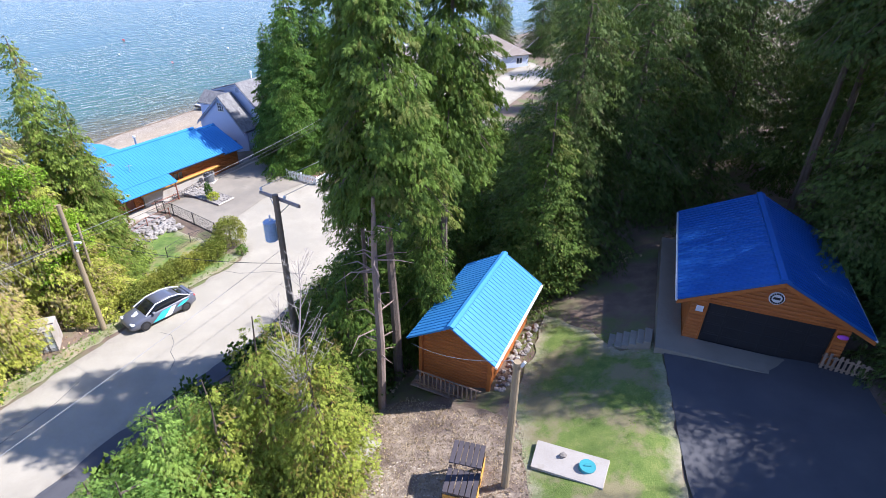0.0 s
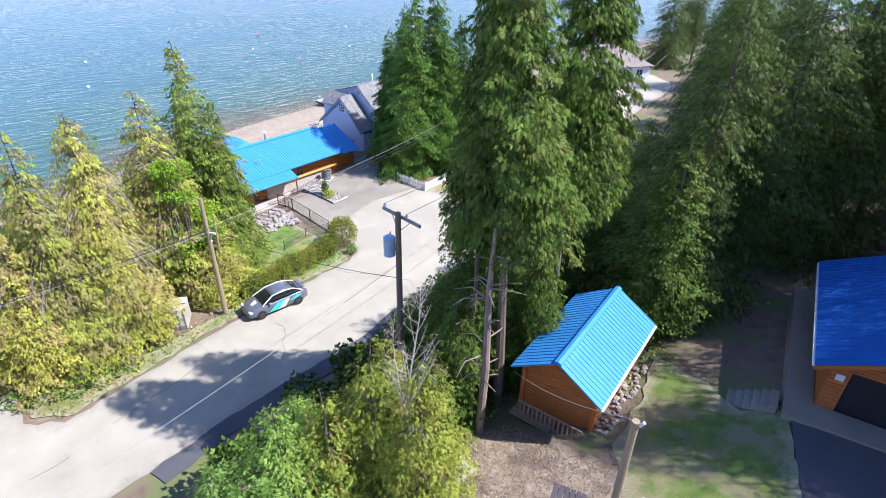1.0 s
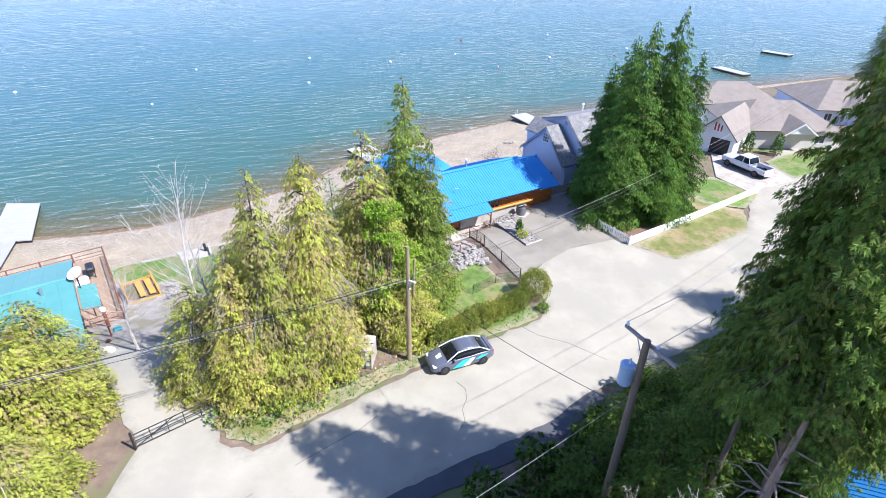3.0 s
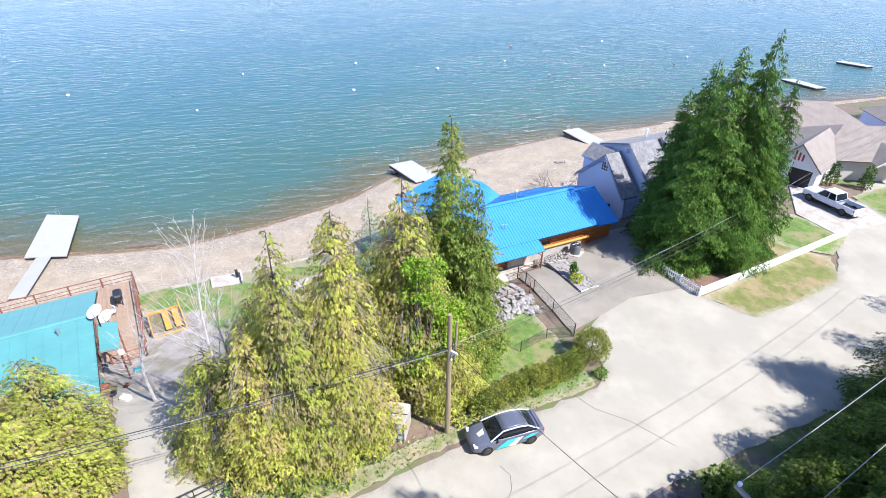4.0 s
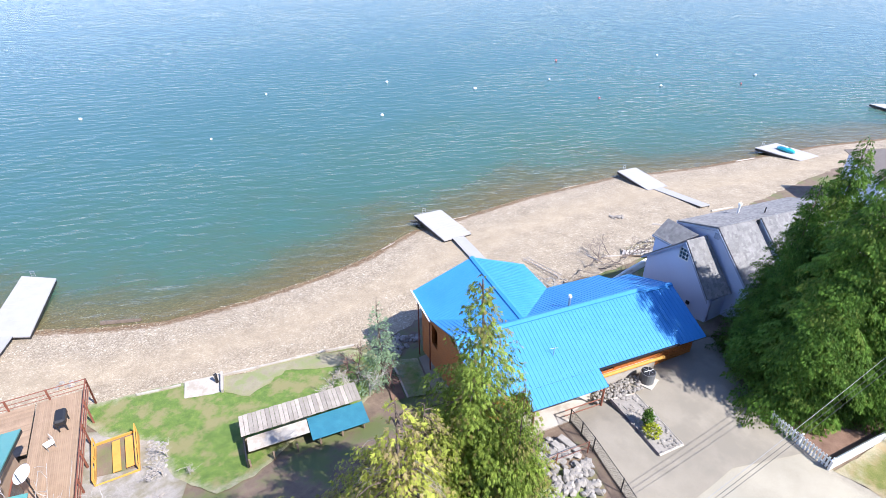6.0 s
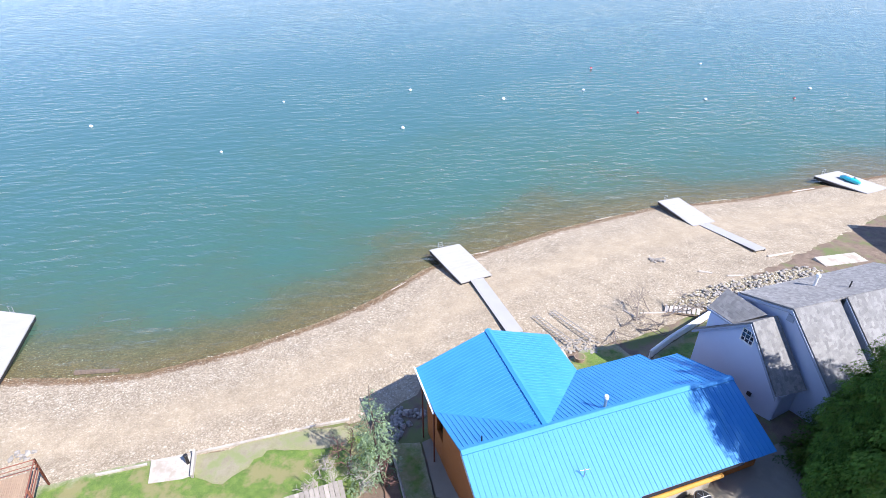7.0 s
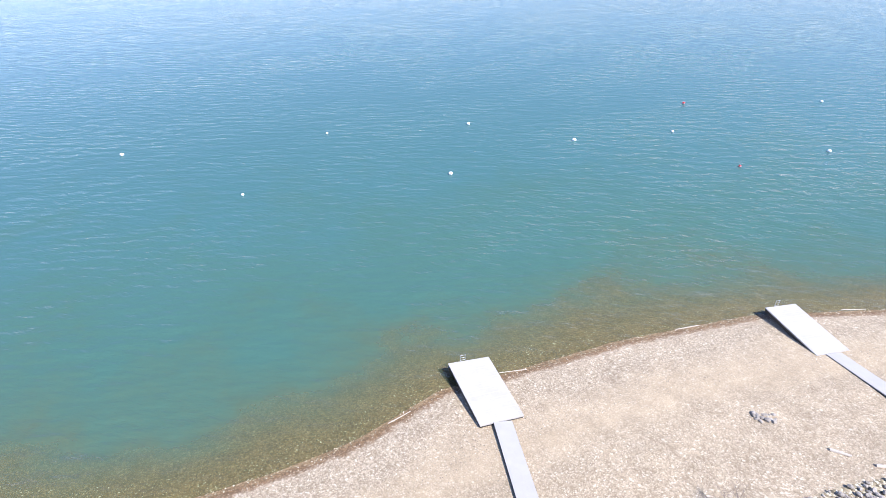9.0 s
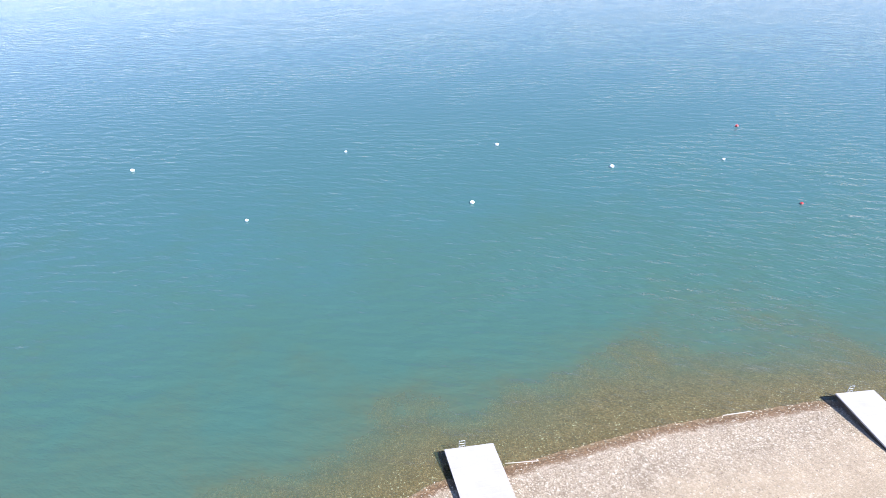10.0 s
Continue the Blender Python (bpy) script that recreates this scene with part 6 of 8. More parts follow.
# planted bed with its kerb
pb2 = thing("planting_bed", pose(0, 0, -0.9), "stone-filled bed with a dark timber edge", "flower bed")
bedp = [(-25.0, 49.3), (-20.8, 47.1), (-20.0, 48.8), (-24.0, 50.9)]
part("stone_fill", plate([(x, y, 0.08) for x, y in bedp], 0.2), M["palestone"], pb2)
for (ax, ay), (bx, by) in zip(bedp, bedp[1:] + bedp[:1]):
    part("edging", tubed((ax, ay, 0.06), (bx, by, 0.06), 0.09, None, 4), M["darkslat"] if (ax, ay) == bedp[0] else M["slab"], pb2)
r = random.Random(31)
for i in range(110):
    u, v = r.random(), r.random()
    x = (bedp[0][0] * (1 - u) + bedp[1][0] * u) * (1 - v) + (bedp[3][0] * (1 - u) + bedp[2][0] * u) * v
    y = (bedp[0][1] * (1 - u) + bedp[1][1] * u) * (1 - v) + (bedp[3][1] * (1 - u) + bedp[2][1] * u) * v
    o = new("stone", r.choice(PALE))
    o.parent = pb2
    s = r.uniform(0.14, 0.32)
    o.matrix_local = pose(x, y, 0.1, 0, 0, r.uniform(0, 360)) @ Matrix.Diagonal((s, s, s, 1))
heap("stone_strip", "pale stones filling the strip by the house plinth", "rocks", [(-26.1, 49.2), (-27.0, 51.6), (-25.2, 53.3), (-24.2, 52.3)], 120, (0.15, 0.36), PALE, 33)


# ---- shrubs, hedges, broadleaf and bare trees ----
def leaf_blob(name, label, category, lobes, n, size, mat, seed, group="", kind="", stems=True, leaflets=4):
    """A shrub: leaves over the skins of several overlapping rounded lobes (x, y, z, rx, ry, rz), on a few stems."""
    g = np.random.default_rng(seed)
    ob = thing(name, Matrix(), label, category, group, kind)
    Ps, As = [], []
    for x, y, z, rx, ry, rz in lobes:
        k = int(n * rx * rz)
        D = g.normal(size=(k, 3))
        D /= np.linalg.norm(D, axis=1, keepdims=True)
        D = D[D[:, 2] > -0.75]
        rad = g.uniform(0.6, 1.06, len(D))[:, None] * (1 + 0.1 * np.sin(D[:, :1] * 7 + seed) * np.cos(D[:, 1:2] * 6))
        Ps.append(D * rad * (rx, ry, rz) + (x, y, z))
        As.append(D + 0.6 * g.normal(size=D.shape) + (0, 0, 0.1))
    V, F = frond_cloud(g, np.concatenate(Ps), np.concatenate(As), np.full(sum(map(len, Ps)), size), size * 0.22, leaflets, 0.9)
    if stems:
        bm = bmesh.new()
        for x, y, z, rx, ry, rz in lobes:
            stem(bm, [(0.1 * x, 0.1 * y, -0.2), (x * 0.6, y * 0.6, z * 0.5), (x, y, z + 0.3 * rz)], [0.07, 0.05, 0.015], 5)
        part("woody_stem", bm, M["bark"], ob)
    leaves = fast_mesh("leaves", V, F, mat, ob)
    leaves.data.attributes.new("tone", "FLOAT", "FACE").data.foreach_set("value", np.tile(g.uniform(0.1, 1, sum(map(len, Ps))), leaflets).astype(np.float32))
    return ob


def bare_tree(name, label, seed, h, mat, depth=4, spread=0.55, group="", girth=0.016):
    g = random.Random(seed)
    ob = thing(name, Matrix(), label, "tree", group)
    bm = bmesh.new()

    def grow(p, d, length, rad, lev):
        mid = p + d * length * 0.5 + Vector((g.gauss(0, 0.04), g.gauss(0, 0.04), 0)) * length
        q = p + d * length
        seg = 6 if lev == depth else 4 if lev > 1 else 3
        tube(bm, p, mid, rad, rad * 0.85, seg)
        tube(bm, mid, q, rad * 0.85, rad * 0.62, seg)
        if lev == 0:
            return
        for i in range(3 if lev > 1 else 4):
            nd = (d + Vector((g.gauss(0, spread), g.gauss(0, spread), g.uniform(-0.1, 0.35)))).normalized()
            f = g.uniform(0.35, 1.0)
            grow(p.lerp(q, f), nd, length * g.uniform(0.55, 0.8), max(rad * 0.5, 0.008), lev - 1)

    grow(Vector((0, 0, -0.2)), Vector((0.05, 0.02, 1)).normalized(), h * 0.36, h * girth, depth)
    part("trunk", bm, mat, ob, "bare stem and twigs")
    return ob


def put(ob, x, y, sc=1.0, turn=0.0, z=None):
    ob.matrix_world = pose(x, y, ground_z(x, y) if z is None else z, 0, 0, turn) @ Matrix.Diagonal((sc, sc, sc, 1))
    return ob


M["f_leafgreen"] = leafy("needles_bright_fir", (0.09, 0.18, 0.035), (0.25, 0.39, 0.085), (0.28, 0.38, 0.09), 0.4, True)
M["f_hedge"] = leafy("leaves_clipped_hedge", (0.1, 0.14, 0.025), (0.3, 0.33, 0.06), (0.34, 0.33, 0.07), 0.3)
M["f_lime"] = leafy("leaves_lime_shrub", (0.3, 0.36, 0.02), (0.5, 0.52, 0.05), (0.45, 0.46, 0.05), 0.2)
M["f_weed"] = leafy("leaves_road_weeds", (0.06, 0.13, 0.02), (0.16, 0.3, 0.05), (0.26, 0.26, 0.09), 0.3)
M["f_lawn"] = leafy("short_grass", (0.1, 0.17, 0.025), (0.22, 0.32, 0.06), (0.3, 0.3, 0.1), 0.3)
M["f_straw"] = leafy("dry_straw", (0.28, 0.2, 0.13), (0.55, 0.44, 0.3), (0.4, 0.3, 0.19), 0.2)

hs = leaf_blob("hedge_shrub", "clipped green cedar hedge shrub beside the road", "hedge", [(0, 0.3, 0.5, 0.7, 0.6, 0.6), (0, -0.3, 0.5, 0.7, 0.6, 0.6), (0.2, 0.3, 1.05, 0.55, 0.55, 0.48), (-0.2, 0.3, 1.05, 0.55, 0.55, 0.48), (0.2, -0.3, 1.05, 0.55, 0.55, 0.48), (-0.2, -0.3, 1.05, 0.55, 0.55, 0.48)], 1100, 0.12, M["f_hedge"], 71, "clipped roadside hedge")
HED = [(-20.3, 31.7), (-19.85, 32.8), (-19.4, 33.9), (-18.9, 35.0), (-18.4, 36.1), (-17.9, 37.2), (-17.4, 38.2)]
put(hs, *HED[0])
for i, (x, y) in enumerate(HED[1:]):
    copy_thing(hs, pose(x, y, ground_z(x, y), 0, 0, 37 * i) @ Matrix.Diagonal((1, 1, 1.0 + 0.06 * (i % 3), 1)))
put(leaf_blob("round_bush", "large clipped round cedar bush at the driveway", "bush", [(0, 0, 1.15, 1.3, 1.25, 1.2), (0.05, 0, 1.6, 1.1, 1.1, 0.95)], 1500, 0.12, M["f_hedge"], 72), -17.0, 40.2)
put(leaf_blob("cone_shrub", "small cone shrub with a lime green skirt", "shrub", [(0, 0, 0.75, 0.32, 0.32, 0.55), (0, 0, 1.15, 0.2, 0.2, 0.45)], 1800, 0.14, M["f_big"], 73), -22.3, 48.7, 1.0, 0, -0.85)
put(leaf_blob("lime_shrub", "round lime-yellow shrub in the stone bed", "shrub", [(0, 0, 0.3, 0.52, 0.5, 0.42)], 1800, 0.14, M["f_lime"], 74), -21.8, 48.35, 1.0, 0, -0.85)
put(leaf_blob("bucket_shrub", "small grey-green weed tuft at the kerb", "shrub", [(0, 0, 0.35, 0.4, 0.4, 0.45)], 700, 0.2, M["f_weed"], 75), -15.7, 38.9)


def maple(seed, h, r):
    g = np.random.default_rng(seed)
    lobes = []
    for i in range(26):
        a, f = g.uniform(0, 6.28), g.uniform(0.15, 1)
        z = h * g.uniform(0.22, 0.97)
        k = r * (1 - 0.6 * (z / h) ** 2) * f * 0.85
        s = g.uniform(0.5, 0.95)
        lobes.append((k * math.cos(a), k * math.sin(a), z, s, s, s * 0.7))
    return leaf_blob("leafy_tree", "broadleaf tree with fresh bright green spring leaves", "tree", lobes, 420, 0.2, M["f_leaf"], seed)


put(maple(81, 10.8, 2.3), -24.2, 30.0)
put(maple(83, 7.0, 2.0), -23.6, 31.8)
put(leaf_blob("undergrowth", "tangled green shrubs under the roadside trees", "bush", [(-1, 0, 0.5, 1.2, 0.9, 0.7), (1, 0.6, 0.6, 1.2, 1.0, 0.8), (0.2, 1.6, 0.9, 1.0, 1.0, 1.0)], 240, 0.26, M["f_yellow"], 84), -22.3, 29.8)
put(leaf_blob("undergrowth", "low roadside shrubs with fresh leaves", "bush", [(0, 0, 0.3, 1.0, 0.8, 0.45), (1.1, 1.0, 0.3, 0.9, 0.8, 0.4), (-0.9, -0.7, 0.3, 0.9, 0.7, 0.4)], 420, 0.2, M["f_weed"], 85), -26.6, 19.2)
put(leaf_blob("undergrowth", "low roadside shrubs with fresh leaves", "bush", [(0, 0, 0.3, 1.0, 0.8, 0.45), (0.6, 1.5, 0.3, 0.9, 0.8, 0.4)], 300, 0.2, M["f_weed"], 86), -24.6, 21.2)
for i, (x, y) in enumerate([(-7.6, 25.5), (-5.2, 26.8), (-3.6, 24.6), (-6.6, 29.4), (-8.6, 21.6), (-9.6, 24.6), (-8.0, 28.4), (-10.6, 21.4), (-12.0, 17.2), (-11.2, 15.0), (-6.4, 33.6)]):
    put(leaf_blob("bank_shrub", "dark green shrub on the bank below the cedars", "bush", [(0, 0, 0.9, 1.3, 1.2, 1.0), (0.7, 0.6, 1.5, 1.0, 1.0, 0.9), (-0.8, 0.2, 1.3, 0.9, 0.9, 0.8)], 230, 0.3, M["f_green"], 90 + i), x, y, 0.95 + 0.1 * (i % 3), 70 * i)


def birch(seed, h, spread, name="bare_birch", label="bare pale birch with fine leafless twigs", mat="birch"):
    """A leafless tree: one straight stem, steep side limbs and fine twigs towards the top."""
    g = random.Random(seed)
    ob = thing(name, Matrix(), label, "tree", "bare trees")
    bm = bmesh.new()
    axis = [Vector((0.03 * h * math.sin(i * 0.7 + seed) * (i / 8), 0.03 * h * math.cos(i * 0.9) * (i / 8), h * i / 8)) for i in range(9)]
    stem(bm, axis, [h * 0.011 * (1 - 0.93 * i / 8) for i in range(9)], 6)
    part("trunk", bm, M[mat], ob, "bare tapered stem")
    bt = bmesh.new()
    for i in range(46):
        f = 0.28 + 0.7 * g.random() ** 0.8
        p = axis[int(f * 8)].lerp(axis[min(int(f * 8) + 1, 8)], f * 8 % 1)
        a = g.uniform(0, math.tau)
        L = spread * (1.25 - f) * g.uniform(0.6, 1.2)
        d = Vector((math.cos(a), math.sin(a), 0))
        q1, q2 = p + d * L * 0.45 + Vector((0, 0, L * 0.5)), p + d * L * 0.85 + Vector((0, 0, L * 1.15))
        stem(bt, [p, q1, q2], [0.024 * (1.3 - f), 0.015 * (1.3 - f), 0.005], 4)
        for j in range(6):
            u = g.uniform(0.2, 1.0)
            o = p.lerp(q1, u * 2) if u < 0.5 else q1.lerp(q2, u * 2 - 1)
            e = Vector((g.gauss(0, 0.5), g.gauss(0, 0.5), g.uniform(0.3, 1.0))) * L * 0.3
            stem(bt, [o, o + e * 0.6, o + e + Vector((0, 0, -0.1))], [0.007, 0.005, 0.003], 3)
    tagged(part("twig_spray", bt, M[mat], ob), "fine pale leafless twigs", kind="stuff")
    return ob


white_tree = birch(101, 13.8, 4.2)
put(white_tree, -31.3, 21.3)
copy_thing(white_tree, pose(-32.6, 22.6, ground_z(-32.6, 22.6), 0, 0, 70) @ Matrix.Diagonal((0.7, 0.7, 0.8, 1)))
copy_thing(white_tree, pose(-38.4, 20.0, ground_z(-38.4, 20.0), 0, 0, 250) @ Matrix.Diagonal((0.8, 0.8, 0.5, 1)))
sn = birch(103, 10.4, 1.9, "dead_sapling", "dead grey sapling with bare side twigs", "twig")
put(sn, -3.9, 16.2)
copy_thing(sn, pose(-4.9, 17.8, ground_z(-4.9, 17.8), 0, 0, 100) @ Matrix.Diagonal((0.75, 0.75, 0.78, 1)))
red = bare_tree("bare_shrub", "leafless reddish shrub beside the lawn", 104, 4.2, M["redtwig"], 4, 0.8, "bare shrubs")
put(red, -43.2, 42.8)
for x, y, s in ((-39.6, 43.0, 0.9), (-44.2, 42.4, 0.8), (-42.4, 42.0, 0.75)):
    copy_thing(red, pose(x, y, ground_z(x, y), 0, 0, x * 40) @ Matrix.Diagonal((s, s, s * 0.8, 1)))
tw = bare_tree("bare_shrub", "leafless grey-brown garden shrub", 105, 3.6, M["twig"], 4, 0.85, "bare shrubs")
put(tw, -42.8, 39.8)
for x, y, s in ((-41.6, 40.4, 1.0), (-43.8, 40.6, 0.95), (-42.2, 38.8, 0.9), (-44.4, 41.4, 0.8), (-47.0, 28.8, 0.8), (-45.6, 27.8, 0.9), (-44.4, 29.0, 0.7), (-43.0, 26.0, 0.8), (-41.0, 42.2, 1.0), (-29.0, 24.0, 1.0), (-28.8, 22.0, 0.9)):
    copy_thing(tw, pose(x, y, ground_z(x, y), 0, 0, x * 55) @ Matrix.Diagonal((s, s, s * 0.8, 1)))

put(bare_tree("bare_sapling", "small leafless tree with a pale stem and spreading limbs", 107, 4.6, M["birch"], 4, 0.5, "bare trees", 0.012), -40.4, 41.4)

br = bare_tree("dead_branch", "dead grey-brown branch lying on the beach edge", 106, 5.2, M["branchwood"], 4, 0.6, "dead branches on the beach")
br.matrix_world = pose(-34.2, 72.6, ground_z(-34.2, 72.6) + 0.25, 62, 0, 130)
for x, y, a, t, k in ((-36.0, 70.4, 60, 200, 0.9), (-36.6, 67.6, 66, 20, 0.8), (-35.0, 69.0, 55, 75, 0.9), (-35.6, 72.4, 50, 250, 0.8), (-33.8, 71.0, 66, 310, 0.8), (-36.4, 68.6, 40, 120, 0.7)):
    copy_thing(br, pose(x, y, ground_z(x, y) + 0.2, a, 0, t) @ Matrix.Diagonal((k, k, k, 1)))


def snag():
    x, y = -1.75, 20.1
    s = thing("dead_snag", pose(x, y, ground_z(x, y)), "dead grey-brown snag with broken branch stubs", "tree")
    bm = bmesh.new()
    stem(bm, [(0, 0, -0.4), (0.08, 0, 4), (-0.04, 0.06, 8), (0.02, 0.08, 10.9)], [0.21, 0.18, 0.13, 0.07], 9)
    g = random.Random(7)
    for i in range(26):
        z = g.uniform(3, 11)
        a = g.uniform(0, 6.28)
        L = g.uniform(0.5, 1.8)
        p = Vector((0.0, 0.006 * z, z))
        stem(bm, [p, p + Vector((math.cos(a) * L * 0.6, math.sin(a) * L * 0.6, 0.05)), p + Vector((math.cos(a + 0.2) * L, math.sin(a + 0.2) * L, -0.15 * L))], [0.045, 0.03, 0.008], 4)
    part("trunk", bm, M["snagwood"], s)


M["snagwood"] = surface("dead_wood", [(0.3, (0.15, 0.1, 0.08)), (0.7, (0.36, 0.28, 0.23))], 2, 16, 0.95, 0.6, 0.03, world_space=False, stretch=(3, 3, 0.6))
snag()


# ---- the conifers ----
def settle(tree, x, y, turn=0.0, sc=(1, 1), lean=(0, 0)):
    tree.matrix_world = pose(x, y, ground_z(x, y), lean[0], lean[1], turn) @ Matrix.Diagonal((sc[0], sc[0], sc[1], 1))
    return tree


YL = "yellow-green cedar with drooping sprays and browned patches"
yellow = [conifer(11, 15.2, 3.9, 260, 70, M["f_yellow"], YL, 0.13, 0.5, 0.55, 0.38, twigs=130, dead=6, brown=0.3), conifer(12, 10.0, 3.2, 190, 66, M["f_yellow"], YL, 0.07, 0.45, 0.5, 0.36, twigs=100, dead=4, brown=0.22),
          conifer(13, 15.0, 3.3, 220, 60, M["f_yellow"], YL, 0.13, 0.5, 0.62, 0.38, twigs=130, dead=6, brown=0.3)]
settle(yellow[0], -26.0, 25.5, 40, (0.86, 1.0))
settle(yellow[1], -26.6, 24.2, 10, (0.9, 0.8))
settle(yellow[2], -26.0, 30.6, 10)
for k, x, y, hs_, rs in [(2, -26.9, 22.8, 1.0, 0.8), (1, -28.2, 27.8, 1.2, 1.05), (1, -28.4, 31.6, 1.2, 1.0), (2, -27.4, 21.2, 0.7, 0.75), (1, -30.4, 19.6, 0.55, 0.7), (0, -29.8, 24.4, 0.72, 0.85), (1, -30.2, 21.8, 0.7, 0.8),
                         (0, -26.8, 33.2, 0.8, 0.8), (1, -22.6, 31.4, 0.62, 0.75), (1, -27.6, 22.4, 0.8, 0.9), (1, -31.2, 27.6, 0.95, 0.9), (1, -31.2, 20.6, 0.9, 0.9), (1, -32.0, 24.2, 1.0, 1.0), (1, -24.0, 33.4, 0.8, 0.75),
                         (1, -34.6, 12.0, 1.1, 1.25), (1, -37.0, 14.4, 0.95, 1.1), (0, -37.4, 8.5, 0.8, 1.2), (1, -31.6, 9.4, 0.8, 1.0), (1, -33.0, 6.6, 1.0, 1.2), (1, -39.4, 11.4, 1.1, 1.1)]:
    place(yellow[k], x, y, hs_, rs, 67 * x + 31 * y)
slim = conifer(21, 17.0, 4.3, 280, 120, M["f_slim"], "tall slender green cedar with a pointed top", 0.03, 0.5, 0.72, 0.34, twigs=30)
settle(slim, -25.8, 35.4, 0)
place(slim, -23.6, 35.2, 0.8, 0.5, 90)
place(slim, -27.6, 37.0, 0.65, 0.7, 190)
big = conifer(31, 18.8, 5.0, 440, 135, M["f_big"], "large dense dark green cedar beside the white fence", 0.01, 0.42, 0.68, 0.36)
settle(big, -15.6, 58.1, 0, (0.86, 1.0))
place(big, -13.4, 59.2, 1.06, 0.78, 120)
place(big, -18.9, 59.8, 0.78, 0.68, 60)
place(big, -11.9, 62.6, 0.85, 0.66, 330)
place(big, -17.4, 61.8, 0.9, 0.9, 200)
place(big, -13.9, 62.2, 0.8, 0.72, 290)
spr = conifer(35, 8.5, 2.0, 60, 34, M["f_spruce"], "small blue-grey spruce at the lawn edge", 0.05, 0.1, 0.95, 0.28, name="spruce_tree", twigs=6)
settle(spr, -41.0, 43.3)
tall = conifer(41, 20.5, 2.5, 210, 74, M["f_green"], "tall green cedar with hanging boughs and bare lower trunk", 0.47, 0.5, 0.55, 0.38, twigs=60)
settle(tall, -1.1, 22.2, 0, (1.02, 1.1), (0, -1.5))
full = conifer(42, 20.0, 3.4, 260, 75, M["f_green"], "tall full green cedar on the bank", 0.06, 0.55, 0.6, 0.38, twigs=16)
settle(full, -3.4, 25.4, 30, (0.85, 0.58))
place(tall, -2.9, 23.4, 0.95, 0.55, 200)
place(tall, 0.9, 26.4, 1.02, 0.95, 95)
place(full, 0.2, 24.4, 0.72, 0.5, 40)
for i, (x, y, hs_, rs) in enumerate([(-0.6, 29.6, 0.8, 0.9), (3.0, 34.6, 0.55, 0.9), (0.0, 38.8, 0.75, 1.2), (1.2, 47.6, 0.85, 1.15), (3.4, 41.4, 0.62, 1.25), (6.2, 29.2, 1.0, 1.0), (5.4, 36.4, 0.72, 1.15), (1.6, 33.2, 1.0, 1.0), (4.6, 46.0, 0.78, 1.25), (2.6, 44.2, 0.7, 1.1), (7.4, 42.6, 0.6, 1.1), (6.6, 51.0, 0.62, 1.1), (8.6, 56.0, 0.75, 1.0), (6.0, 60.0, 0.4, 1.0)]):
    place(full, x, y, hs_, rs, 75 * i + 30)
low = conifer(43, 7.5, 2.5, 120, 70, M["f_green"], "low bright cedar below the tall trunks", 0.02, 0.5, 0.5, 0.34)
settle(low, -3.2, 21.4, 0)
for i, (x, y, hs_, rs) in enumerate([(-4.6, 23.2, 0.8, 1.0), (0.2, 24.6, 1.1, 0.9), (-6.8, 26.4, 0.6, 0.9), (-7.0, 29.6, 0.55, 0.9), (-5.2, 33.0, 0.55, 1.0), (-3.6, 35.6, 0.6, 1.0), (-2.4, 38.6, 0.6, 1.0), (-1.2, 42.0, 0.55, 1.0), (-0.6, 36.4, 0.75, 1.0),
                                     (-4.0, 29.0, 0.7, 1.0), (0.4, 45.6, 0.5, 0.9), (-7.2, 23.6, 0.6, 0.9)]):
    place(low, x, y, hs_, rs, 100 * i)
wood = conifer(51, 22.0, 4.6, 300, 72, M["f_dark"], "tall dark green cedar in the shaded wood", 0.05, 0.55, 0.55, 0.42, group="wood behind the garage", twigs=16, leaflets=4)
settle(wood, 8.0, 32.0, 0, (1, 0.88))
wood2 = conifer(52, 23.0, 4.0, 240, 48, M["f_dark"], "tall dark green cedar with a long bare trunk", 0.28, 0.55, 0.5, 0.42, group="wood behind the garage", twigs=40, leaflets=4)
settle(wood2, 12.2, 35.0, 40, (1, 0.85))
# those with y below 20 are unseen, added to shade garage and drive
for x, y, hs_ in ((22.4, 26.6, 0.95), (24.8, 24.6, 1.0), (22.4, 18.6, 0.85), (26.5, 31.5, 0.95), (23.6, 15.4, 0.75), (23.2, 17.2, 0.7), (23.0, 13.8, 0.72), (22.2, 12.4, 0.95), (24.4, 10.4, 1.05), (21.8, 8.0, 0.95)):
    place(wood, x, y, hs_, 0.95, 50 * x)
rngw = random.Random(5)
for i, (x, y) in enumerate([(15.8, 38.5), (19.5, 39), (25.5, 27), (26, 36), (29, 30), (27.0, 21), (14, 43), (20, 44), (11.0, 44), (12.5, 49), (27, 42), (33, 37), (32, 25), (34, 16),
                            (13, 55), (16, 52), (22, 53), (32, 50), (14, 62), (17, 71), (20, 62), (19, 83), (22, 95), (24, 76), (28, 60), (24, 106), (27, 90), (38, 44), (37, 30), (40, 20), (18, 124), (24, 128), (10, 140), (30, 110), (24, 142),
                            # this row is out of view too, added to keep the sun off the drive
                            (27.5, 14.5), (25, 3), (33, 10), (31, 3), (26.5, 12.6), (27, 7.6), (22, 5), (30, 27), (31, 21), (23.6, 10)]):
    place((wood, wood2)[i % 2], x, y, rngw.uniform(0.85, 1.15) * (0.88 if x < 12 and y < 60 else 1), rngw.uniform(0.85, 1.1), rngw.uniform(0, 360))
trunky = conifer(53, 23.0, 3.4, 200, 45, M["f_dark"], "tall dark cedar with a high crown over a bare trunk", 0.52, 0.55, 0.5, 0.42, group="wood behind the garage", twigs=60, leaflets=4)
